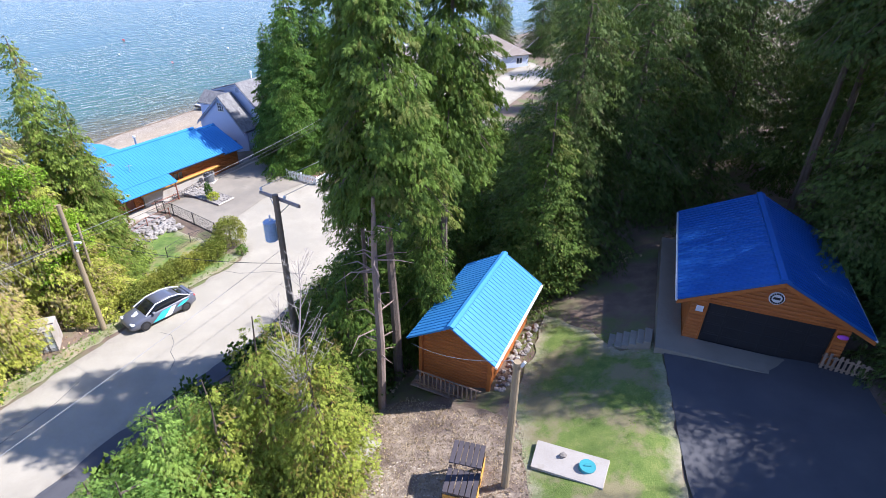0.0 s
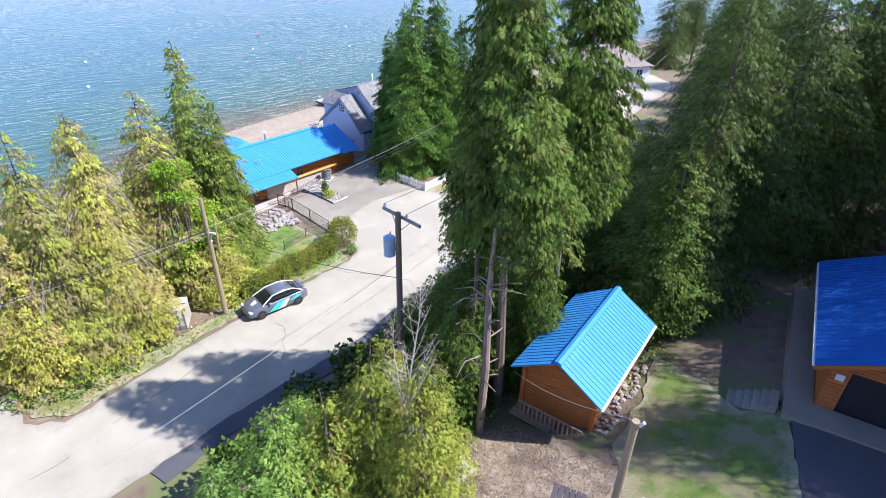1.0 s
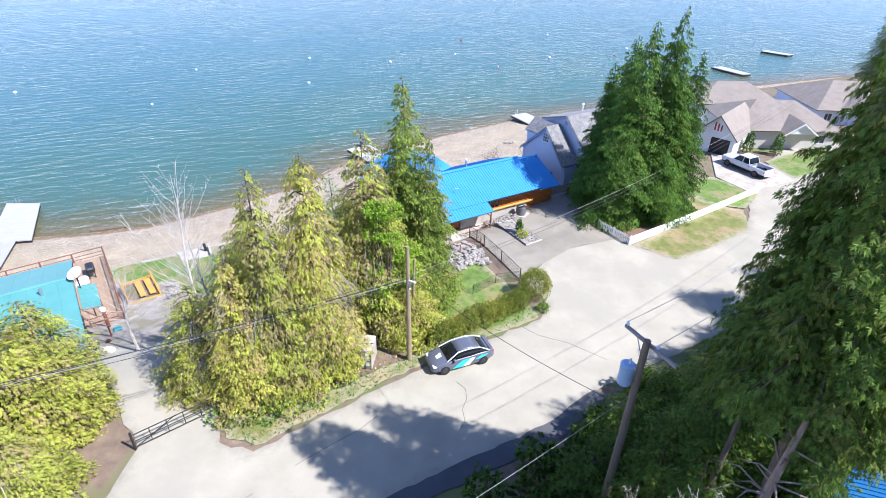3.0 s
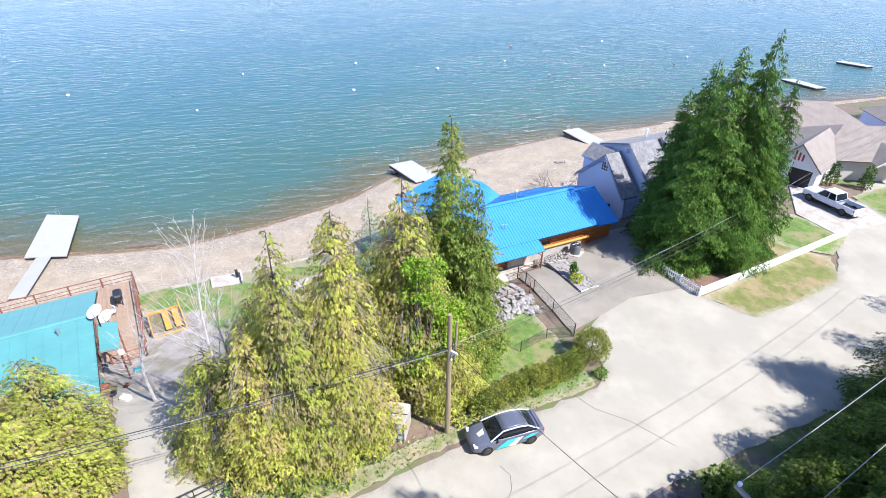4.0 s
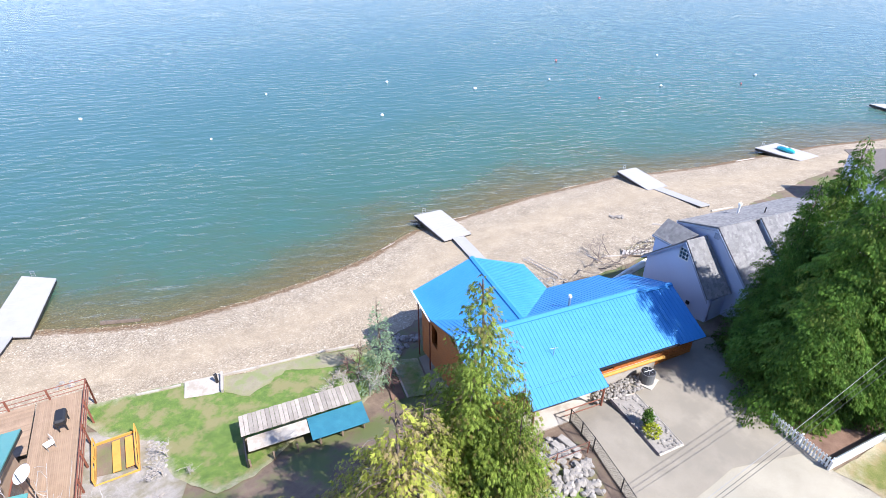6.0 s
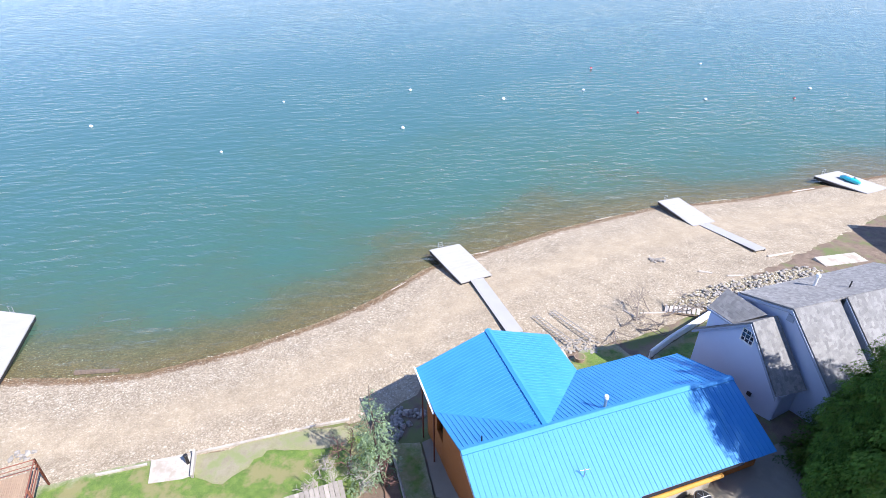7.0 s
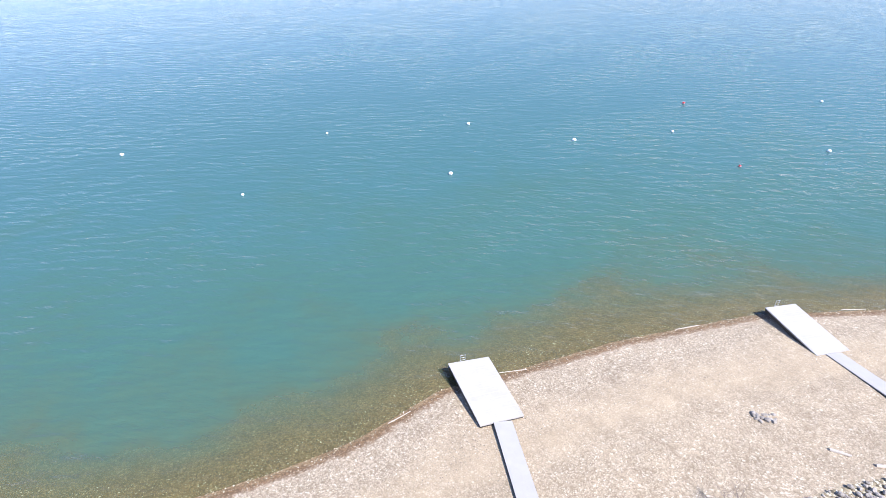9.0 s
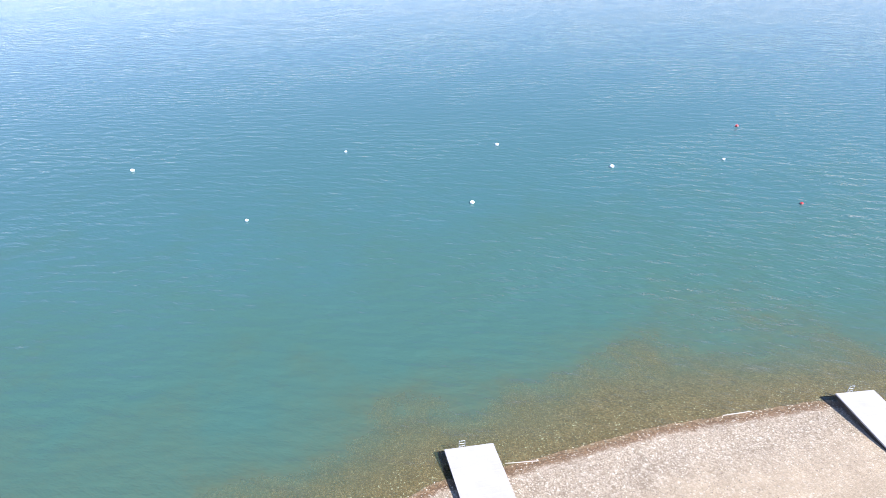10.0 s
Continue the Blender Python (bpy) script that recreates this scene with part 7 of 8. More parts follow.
settle(trunky, 21.8, 32.6, 0)
# the last three are unseen, added to dapple the garage and lawn
for x, y, hs_ in ((23.4, 33.4, 1.05), (23.0, 30.4, 0.95), (22.6, 21.6, 0.95), (24.4, 20.9, 1.0), (24.8, 13.2, 1.0)):
    place(trunky, x, y, hs_, 1.0, 80 * x)
young = conifer(61, 8.6, 2.4, 110, 62, M["f_young"], "young yellow-green cedar on the bank above the road", 0.02, 0.4, 0.65, 0.28)
settle(young, -5.4, 16.4, 0)
place(young, -3.4, 15.6, 0.9, 0.95, 60)
place(young, -6.8, 14.8, 0.85, 0.9, 160)
place(young, -3.6, 18.4, 0.75, 0.75, 250)
place(young, -5.5, 18.3, 0.86, 0.9, 310)
place(young, -7.2, 17.6, 0.62, 0.85, 20)
fir = conifer(71, 7.0, 2.7, 120, 70, M["f_leafgreen"], "bright green young fir on the bank above the road", 0.02, 0.2, 0.65, 0.27, name="fir_tree")
settle(fir, -8.4, 14.2, 0)
place(fir, -10.0, 12.4, 0.8, 0.9, 140)
place(fir, -8.0, 11.5, 0.9, 0.9, 240)
place(fir, -10.2, 18.8, 0.62, 0.6, 20)
place(fir, -9.2, 16.6, 0.8, 0.85, 75)


def tufts(name, label, poly, n, size, mat, seed):
    """Countless grass or straw tufts over an outline, one mesh."""
    g = np.random.default_rng(seed)
    P = np.array(poly)
    X, Y = g.uniform(P[:, 0].min(), P[:, 0].max(), n * 4), g.uniform(P[:, 1].min(), P[:, 1].max(), n * 4)
    ok = inside(X, Y, [tuple(p) for p in poly])
    X, Y = X[ok][:n], Y[ok][:n]
    Q = np.stack([X, Y, height(X, Y) + 0.03], 1)
    A = g.normal(0, 0.8, (len(X), 3)) + (0, 0, 0.75)
    V, F = frond_cloud(g, Q, A, size * g.uniform(0.5, 1.3, len(X)), size * 0.09, 4, 0.9)
    return tagged(fast_mesh(name, V, F, mat, None), label, "grass", kind="stuff")


tufts("dry_grass", "dry straw and litter on the bare slope", [(-4.5, 13), (-3.5, 19), (-0.5, 20.5), (2.5, 18.6), (4.4, 18), (4.4, 13), (1, 11)], 12000, 0.13, M["f_straw"], 121)
tufts("dry_grass", "yellow-green grass tufts beside the shed", [(4.2, 15), (9.4, 15), (10.6, 21), (7, 27), (5.8, 25), (3.8, 18.5)], 9000, 0.07, M["f_lawn"], 122)
tufts("verge_grass", "green weeds along the road verge", [(-26.8, 17.8), (-24.4, 18.3), (-22.6, 22.9), (-20.6, 28.1), (-17.7, 34.0), (-15.6, 38.2), (-16.6, 38.8), (-18.7, 34.6), (-21.5, 29.2), (-23.7, 24.3), (-25.6, 20.6)], 2600, 0.22, M["f_weed"], 123)
tufts("lawn_grass", "short lawn grass blades", [(-24.2, 42.6), (-20.0, 41.0), (-17.3, 38.8), (-17.8, 34.4), (-20.7, 30.9), (-22.6, 33.5), (-25.4, 38.4)], 8000, 0.06, M["f_lawn"], 124)
tufts("lawn_grass", "short lawn grass above the beach", [(-57.6, 26.2), (-54.4, 32.6), (-49.0, 40.2), (-46.4, 44.2), (-41, 44), (-41.6, 36.5), (-41.0, 29.6), (-49.4, 29.2), (-53.1, 27)], 9000, 0.06, M["f_lawn"], 125)
tufts("verge_grass", "worn grass by the white fence", [(-12.4, 52.9), (-8.9, 52.9), (-6.4, 57.2), (-4.2, 62.3), (-4.7, 66.5), (-7, 66), (-9, 61.5)], 4000, 0.06, M["f_lawn"], 126)
tufts("forest_litter", "brown litter and weeds under the roadside cedars", [(-33, 20), (-27, 19.6), (-24.6, 22), (-22.4, 27), (-21, 31), (-24, 37), (-31, 38), (-36, 30)], 2600, 0.3, M["f_straw"], 127)
tufts("forest_litter", "dead fronds under the shaded wood", [(-6, 21), (-1, 21), (0, 23.6), (5, 28), (13, 31), (9, 38), (-4, 34), (-8.5, 27)], 2600, 0.35, M["f_straw"], 128)


# ---- vehicles ----
def wheel(parent, x, y, r, w, side):
    bm = tubed((x, y - w / 2, r), (x, y + w / 2, r), r, None, 20)
    tyre = part("tyre", bm, M["rubber"], parent)
    rim = part("rim", tubed((x, y + side * (w / 2 - 0.02), r), (x, y + side * (w / 2 + 0.015), r), r * 0.66, r * 0.6, 16), M["rim"], tyre)
    return tyre


def loft(sections):
    """A skin through closed rings of points, capped at both ends."""
    bm = bmesh.new()
    R = [[bm.verts.new(p) for p in s] for s in sections]
    for a, b in zip(R, R[1:]):
        for i in range(len(a)):
            bm.faces.new((a[i], a[(i + 1) % len(a)], b[(i + 1) % len(a)], b[i]))
    bm.faces.new(R[0][::-1])
    bm.faces.new(R[-1])
    return bm


def smooth(ob):
    ob.data.shade_smooth()
    return ob


def sedan():
    m = frame_at(-18.25, 30.6, -0.93, -0.585, -0.811)
    c = thing("car", m, "dark grey coupe with turquoise and white side wrap, parked", "car")
    xs = [-2.27, -2.2, -1.8, -1.3, -0.7, 0.0, 0.7, 1.25, 1.75, 2.1, 2.24, 2.28]
    top = [0.78, 0.9, 0.98, 0.99, 0.97, 0.95, 0.94, 0.92, 0.84, 0.72, 0.6, 0.5]
    hw = [0.62, 0.76, 0.86, 0.89, 0.89, 0.89, 0.89, 0.89, 0.86, 0.78, 0.66, 0.55]
    low = [0.42, 0.3, 0.22, 0.2, 0.19, 0.19, 0.19, 0.2, 0.22, 0.25, 0.3, 0.36]
    sec = []
    for x, t_, w, l in zip(xs, top, hw, low):
        mid = l + (t_ - l) * 0.55
        sec.append([(x, -w * 0.9, l), (x, w * 0.9, l), (x, w, l + 0.12), (x, w, mid), (x, w * 0.93, t_ - 0.05), (x, w * 0.8, t_), (x, 0, t_ + 0.035), (x, -w * 0.8, t_), (x, -w * 0.93, t_ - 0.05), (x, -w, mid), (x, -w, l + 0.12)])
    smooth(part("body", loft(sec), M["cargrey"], c, "dark grey lower body"))
    gx = [-1.75, -1.15, -0.6, 0.0, 0.35, 1.15]
    gz = [0.99, 1.33, 1.42, 1.43, 1.38, 0.95]
    gw = [0.7, 0.62, 0.62, 0.63, 0.63, 0.72]
    sec = [[(x, -0.78, 0.93), (x, 0.78, 0.93), (x, w, z), (x, w * 0.6, z + 0.03), (x, -w * 0.6, z + 0.03), (x, -w, z)] for x, z, w in zip(gx, gz, gw)]
    smooth(part("greenhouse", loft(sec), M["carglass"], c, "dark glass cabin windows"))
    sec = [[(x, -w, z), (x, w, z), (x, w * 0.7, z + 0.035), (x, -w * 0.7, z + 0.035)] for x, z, w in ((-1.22, 1.32, 0.6), (-0.6, 1.435, 0.63), (0.0, 1.445, 0.64), (0.42, 1.38, 0.62))]
    smooth(part("roof", loft(sec), M["cargrey"], c, "dark grey roof"))
    for s in (-1, 1):
        bm = bmesh.new()
        stem(bm, [(1.2, 0.8 * s, 0.96), (0.38, 0.64 * s, 1.4), (-0.6, 0.64 * s, 1.45), (-1.2, 0.63 * s, 1.34), (-1.85, 0.74 * s, 1.0)], [0.04] * 5, 6)
        part("pillar", bm, M["carwhite"], c, "white roof pillar and rail")
        y = 0.893 * s
        part("side_wrap", plate([(0.9, y, 0.3), (0.2, y, 0.85), (-0.5, y, 0.88), (0.1, y, 0.3)], 0.006 * s), M["carcyan"], c, "turquoise side wrap")
        part("side_wrap", plate([(-0.75, y, 0.62), (-1.25, y, 0.9), (-1.75, y * 0.985, 0.86), (-1.3, y, 0.6)], 0.006 * s), M["carcyan"], c)
        part("side_wrap", plate([(0.15, y * 1.002, 0.3), (-0.45, y * 1.002, 0.86), (-0.8, y * 1.002, 0.86), (-0.35, y * 1.002, 0.3)], 0.006 * s), M["carwhite"], c, "white side wrap band")
        part("mirror", boxed((0.62, s * 0.9 - 0.1, 0.93), (0.8, s * 0.9 + 0.1, 1.07), 0.04), M["cargrey"], c)
        part("headlight", boxed((1.92, s * 0.62 - 0.17, 0.62), (2.17, s * 0.62 + 0.17, 0.74), 0.04), M["carwhite"], c, "clear headlight")
        part("tail_light", boxed((-2.24, s * 0.6 - 0.16, 0.74), (-2.1, s * 0.6 + 0.16, 0.88), 0.03), M["tail"], c, "red tail light")
        for x in (-1.38, 1.38):
            wheel(c, x, 0.8 * s, 0.33, 0.22, s)
    part("bonnet_emblem", plate([(1.3, -0.25, 0.958), (1.75, -0.05, 0.885), (1.7, 0.2, 0.895), (1.35, 0.15, 0.955)], 0.004), M["carwhite"], c, "white bonnet graphic")
    part("spoiler", boxed((-2.15, -0.7, 1.0), (-1.9, 0.7, 1.05), 0.02), M["cargrey"], c)
    part("dash_card", plate([(0.72, 0.05, 1.21), (0.72, 0.25, 1.21), (0.6, 0.25, 1.275), (0.6, 0.05, 1.275)], 0.004), M["carwhite"], c, "white card on the windscreen")
    part("grille", boxed((2.2, -0.4, 0.34), (2.295, 0.4, 0.5), 0.02), M["black"], c)
    return c


M["carglass"] = bpy.data.materials.new("tinted_glass")
t, b = nodes_of(M["carglass"])
b.inputs["Base Color"].default_value, b.inputs["Roughness"].default_value = (0.012, 0.015, 0.018, 1), 0.06
M["tail"] = paint("red_lens", (0.4, 0.02, 0.02))
sedan()


def pickup():
    m = frame_at(-5.9, 78.4, -0.93, -0.85, 0.53)
    c = thing("pickup_truck", m, "pale silver crew-cab pickup truck parked on a concrete drive", "truck")
    part("chassis", boxed((-2.9, -0.85, 0.4), (2.9, 0.85, 0.62), 0.03), M["black"], c)
    part("hood", boxed((1.3, -0.95, 0.55), (2.95, 0.95, 1.2), 0.09), M["silver"], c)
    part("cab", boxed((-0.85, -0.95, 0.55), (1.35, 0.95, 1.22), 0.06), M["silver"], c)
    sec = [[(x, -w0, 1.2), (x, w0, 1.2), (x, w, z), (x, -w, z)] for x, w0, w, z in ((1.35, 0.9, 0.85, 1.22), (0.75, 0.9, 0.76, 1.82), (-0.55, 0.9, 0.76, 1.84), (-0.85, 0.9, 0.8, 1.24))]
    part("cab_glass", loft(sec), M["carglass"], c, "dark cab windows")
    part("cab_roof", boxed((-0.6, -0.78, 1.82), (0.78, 0.78, 1.9), 0.03), M["silver"], c)
    for s in (-1, 1):
        bm = bmesh.new()
        for x0, x1 in ((1.36, 0.76), (0.1, 0.08), (-0.84, -0.58)):
            tube(bm, (x0, 0.9 * s, 1.2), (x1, 0.77 * s, 1.84), 0.05, None, 5)
        part("cab_pillars", bm, M["silver"], c)
        part("bed_side", boxed((-2.9, s * 0.9 - 0.06, 0.6), (-0.87, s * 0.9 + 0.06, 1.2), 0.03), M["silver"], c)
        part("headlight", boxed((2.85, s * 0.7 - 0.15, 0.85), (2.97, s * 0.7 + 0.15, 1.05), 0.02), M["carwhite"], c)
        part("tail_light", boxed((-2.94, s * 0.86 - 0.08, 0.8), (-2.86, s * 0.86 + 0.08, 1.15), 0.02), M["tail"], c, "red tail light")
        part("running_board", boxed((-0.8, s * 1.0 - 0.08, 0.4), (1.3, s * 1.0 + 0.08, 0.46), 0.02), M["black"], c)
        for x in (-1.85, 2.0):
            wheel(c, x, 0.84 * s, 0.42, 0.27, s)
    part("bed_floor", boxed((-2.85, -0.84, 0.63), (-0.87, 0.84, 0.72)), M["dark"], c)
    part("tailgate", boxed((-2.96, -0.83, 0.62), (-2.86, 0.83, 1.18), 0.02), M["silver"], c)
    part("rack_bar", tubed((-1.0, -0.85, 1.22), (-1.0, 0.85, 1.22), 0.03), M["black"], c)
    part("bumper", boxed((-3.1, -0.85, 0.45), (-2.97, 0.85, 0.62), 0.03), M["silver"], c)
    return c


pickup()


# ---- houses beyond the white fence ----
def hip_house(name, label, m, W, D, H, R, inset, mat, wallmat, o=0.5):
    h = thing(name, m, label, "house")
    wall(h, (0, 0), (W, 0), -0.5, H, 0.2, wallmat, [(1.2, 2.4, 0.8, 2.0), (W - 2.8, W - 1.4, 0.8, 2.0)])
    f = h.children[-1]
    window(h, f, (1.2, 2.4, 0.8, 2.0), M["white"], (2, 1))
    window(h, f, (W - 2.8, W - 1.4, 0.8, 2.0), M["white"], (2, 1))
    wall(h, (W, 0.2), (W, D - 0.2), -0.5, H, 0.2, wallmat)
    wall(h, (W, D), (0, D), -2.5, H, 0.2, wallmat)
    wall(h, (0, D - 0.2), (0, 0.2), -2.5, H, 0.2, wallmat)
    a, b = (inset, D / 2, H + R), (W - inset, D / 2, H + R)
    z = H - 0.05
    slope(h, [a, b, (W + o, -o, z), (-o, -o, z)], mat)
    slope(h, [b, a, (-o, D + o, z), (W + o, D + o, z)], mat)
    slope(h, [a, (-o, D + o, z), (-o, -o, z)], mat)
    slope(h, [b, (W + o, -o, z), (W + o, D + o, z)], mat)
    return h


def front_gable(h, x0, x1, y0, y1, z, rise, mat):
    xm = (x0 + x1) / 2
    slope(h, [(xm, y0, z + rise), (xm, y1, z + rise), (x0, y1, z), (x0, y0, z)], mat)
    slope(h, [(xm, y1, z + rise), (xm, y0, z + rise), (x1, y0, z), (x1, y1, z)], mat)
    bm = bmesh.new()
    prism(bm, [Vector((x0 + 0.3, y0 + 0.25, z - 0.05)), Vector((x1 - 0.3, y0 + 0.25, z - 0.05)), Vector((xm, y0 + 0.25, z + rise - 0.2))], 0.1)
    part("gable_panel", bm, M["white"], h, "white gable panel")
    for xa in (x0, x1):
        part("barge_board", plate([(xa, y0 - 0.03, z - 0.1), (xm, y0 - 0.03, z + rise - 0.02), (xm, y0 - 0.03, z + rise - 0.24), (xa, y0 - 0.03, z - 0.32)], 0.04), M["white"], h)


T = M["taupe"]
hA = hip_house("bungalow", "cream bungalow with a taupe shingle hip roof", frame_at(-8.6, 86.2, -1.0, 0.86, 0.5), 13.5, 10.0, 2.6, 2.6, 4.2, T, M["cream"])
front_gable(hA, 5.6, 10.0, -1.6, 4.6, 2.55, 1.5, T)
hB = thing("small_garage", frame_at(-12.6, 83.0, -1.0, 0.97, -0.2), "white gabled garage with a dark open door", "garage")
fw = wall(hB, (0, 0), (4.6, 0), -0.4, 2.7, 0.2, M["white"], [(1.7, 4.1, -0.4, 2.1)], 0.0, 2.3)
part("garage_door", boxed((1.7, 0.1, -0.4), (4.1, 0.16, 2.1)), M["dark"], fw, "dark garage door")
wall(hB, (4.6, 0.2), (4.6, 7.8), -0.4, 2.7, 0.2, M["white"])
wall(hB, (4.6, 8.0), (0, 8.0), -1.5, 2.7, 0.2, M["white"])
wall(hB, (0, 7.8), (0, 0.2), -1.5, 2.7, 0.2, M["white"])
slope(hB, [(2.3, -0.5, 5.1), (2.3, 8.2, 5.1), (-0.5, 8.2, 2.3), (-0.5, -0.5, 2.3)], M["taupe"])
slope(hB, [(2.3, 8.2, 5.1), (2.3, -0.5, 5.1), (5.1, -0.5, 2.3), (5.1, 8.2, 2.3)], M["taupe"])
for i in range(3):
    part("banner_stripe", boxed((1.75 + i * 0.4, -0.03, 3.0), (1.95 + i * 0.4, -0.005, 4.1 - 0.15 * i)), M["tail"], fw, "red wall banner stripe")
hip_house("bungalow", "taupe-roofed house nearer the beach", frame_at(-15.5, 100, -2.0, 0.86, 0.5), 13, 9, 2.6, 2.4, 4.2, T, M["siding"])
hC = hip_house("bungalow", "broad taupe hip-roofed house by the shore", frame_at(0.5, 104, -1.2, 0.86, 0.5), 16, 12, 2.6, 2.8, 4.6, T, M["siding"])
front_gable(hC, 3, 9, -1.4, 5, 2.55, 1.5, T)
lay("pavement", [(-10.4, 82.0), (-8.6, 74.2), (-4.6, 71.6), (-0.6, 78.2), (-4.6, 82.4)], -0.88, 0.4, M["slab"], "pale concrete drive under the truck", "pavement")
drape("lawn", [(-8.8, 66), (-4.6, 67), (-3.8, 71.8), (-8.8, 74), (-13, 70)], M["lawn"], 0.08, 0.8, 0.1, "green front lawn with bare patches", "lawn")
drape("lawn", [(-4.2, 83), (-0.6, 79), (2.5, 84), (4, 92), (1, 93)], M["lawn"], 0.09, 0.8, 0.1, "bright green lawn before the bungalow", "lawn")
for i, (x, y) in enumerate([(-6.6, 85.2), (-3.3, 86.4)]):
    put(leaf_blob("column_shrub", "narrow dark evergreen by the bungalow wall", "shrub", [(0, 0, 0.9, 0.7, 0.7, 0.9), (0, 0, 1.9, 0.5, 0.5, 0.9)], 500, 0.22, M["f_big"], 140 + i), x, y)


# ---- docks, buoys, beach things ----
def dock(corners, z, ramp, label, ladder=0, ramp_z=None):
    P = [Vector((x, y, 0)) for x, y in corners]
    o = (P[2] + P[3]) / 2
    d = thing("floating_dock", pose(o.x, o.y, z), label, "dock", "docks along the beach")
    Q = [p - o for p in P]
    part("deck", plate([(q.x, q.y, 0.0) for q in Q], 0.12), M["dockwhite"], d, "white dock decking")
    c = sum(Q, Vector()) / 4
    part("float", plate([tuple((c + (q - c) * 0.985) - Vector((0, 0, 0.12)))[:3] for q in Q], 0.34), M["dark"], d, "dark float under the deck")
    n = 12
    bm = bmesh.new()
    for i in range(1, n):
        f = i / n
        a, b = Q[0].lerp(Q[3], f), Q[1].lerp(Q[2], f)
        tube(bm, a + Vector((0, 0, 0.003)), b + Vector((0, 0, 0.003)), 0.012, None, 4)
    part("board_joints", bm, M["joint"], d)
    e = (Q[1] - Q[0]).normalized()
    for s in (0.15, 0.75):
        p = Q[ladder].lerp(Q[(ladder + 1) % 4], 0.3 + 0.12 * (s > 0.5))
        part("ladder_rail", tubed(p - Vector((0, 0, 0.8)), p + Vector((0, 0, 0.75)), 0.025, None, 6), M["galv"], d)
    for k in range(4):
        p, q = Q[ladder].lerp(Q[(ladder + 1) % 4], 0.3), Q[ladder].lerp(Q[(ladder + 1) % 4], 0.42)
        part("ladder_rung", tubed(p + Vector((0, 0, 0.7 - 0.28 * k)), q + Vector((0, 0, 0.7 - 0.28 * k)), 0.02, None, 6), M["galv"], d)
    if ramp:
        a, b = Vector((*ramp[0], 0)) - o, Vector((*ramp[1], 0)) - o
        w = Vector((-(b - a).y, (b - a).x, 0)).normalized() * 0.75
        zb = ground_z(*ramp[1]) + 0.35 - z
        r = part("ramp", plate([(a + w)[:2] + (0.03,), (a - w)[:2] + (0.03,), (b - w)[:2] + (zb,), (b + w)[:2] + (zb,)], 0.14), M["dockwhite"], d, "white ramp down to the beach")
        for s in (1, -1):
            part("ramp_beam", tubed(a + w * 0.95 * s + Vector((0, 0, -0.1)), b + w * 0.95 * s + Vector((0, 0, zb - 0.14)), 0.08, None, 6), M["dark"], r)
        for s in (1, -1):
            part("ramp_foot", tubed(b + w * 0.8 * s + Vector((0, 0, zb - 0.1)), b + w * 0.8 * s + Vector((0, 0, zb - 0.6)), 0.06, None, 6), M["dark"], r)
    return d


M["joint"] = surface("dark_joint", two((0.4, 0.4, 0.39)), 2, 20, 0.8, 0.0)
dock([(-60.6, 68.0), (-59.0, 71.5), (-52.0, 69.1), (-53.4, 65.6)], -6.72, [(-52.6, 67.3), (-43.3, 61.8)], "white floating dock aground on the shingle with a ramp")
dock([(-46.8, 98.8), (-45.2, 101.9), (-38.9, 98.4), (-40.4, 95.2)], -6.72, [(-39.6, 96.7), (-31.9, 92.4)], "white dock on the beach with a long ramp")
dock([(-84.4, 30.1), (-81.0, 32.4), (-72.2, 27.2), (-75.4, 24.2)], -7.15, [(-73.9, 25.6), (-65.6, 20.4)], "large white dock in the shallows with a ramp")
dock([(-33.6, 123.9), (-31.4, 128.6), (-24.6, 126.6), (-26.4, 122.3)], -7.0, None, "far white dock with a blue water toy")
dock([(-22.4, 167.3), (-20.0, 169.5), (-12.5, 165.0), (-14.5, 163.0)], -7.2, None, "distant white dock by the shore")
dock([(-13.6, 198.9), (-12.4, 201.5), (-5.0, 199.2), (-6.4, 197.0)], -7.3, None, "distant white swim float on the lake")
dock([(-16.5, 143.0), (-14.5, 146.0), (-9.0, 143.0), (-11.0, 140.5)], -7.0, None, "far white dock on the shingle")
ski = thing("water_scooter", frame_at(-29.2, 125.3, -7.0, 0.9, -0.4), "turquoise and white water scooter on the dock", "watercraft")
smooth(part("hull", loft([[(x, -w, 0.15), (x, w, 0.15), (x, w * 1.05, h_), (x, 0, h_ + 0.1), (x, -w * 1.05, h_)] for x, w, h_ in ((-1.4, 0.4, 0.45), (-0.6, 0.5, 0.55), (0.4, 0.5, 0.6), (1.2, 0.25, 0.5), (1.5, 0.06, 0.42))]), M["carcyan"], ski))
part("seat", boxed((-1.1, -0.2, 0.55), (0.1, 0.2, 0.8), 0.06), M["carwhite"], ski)
part("handlebar", tubed((0.4, -0.35, 0.95), (0.4, 0.35, 0.95), 0.03), M["black"], ski)
part("column", tubed((0.6, 0, 0.6), (0.4, 0, 0.95), 0.06), M["black"], ski)


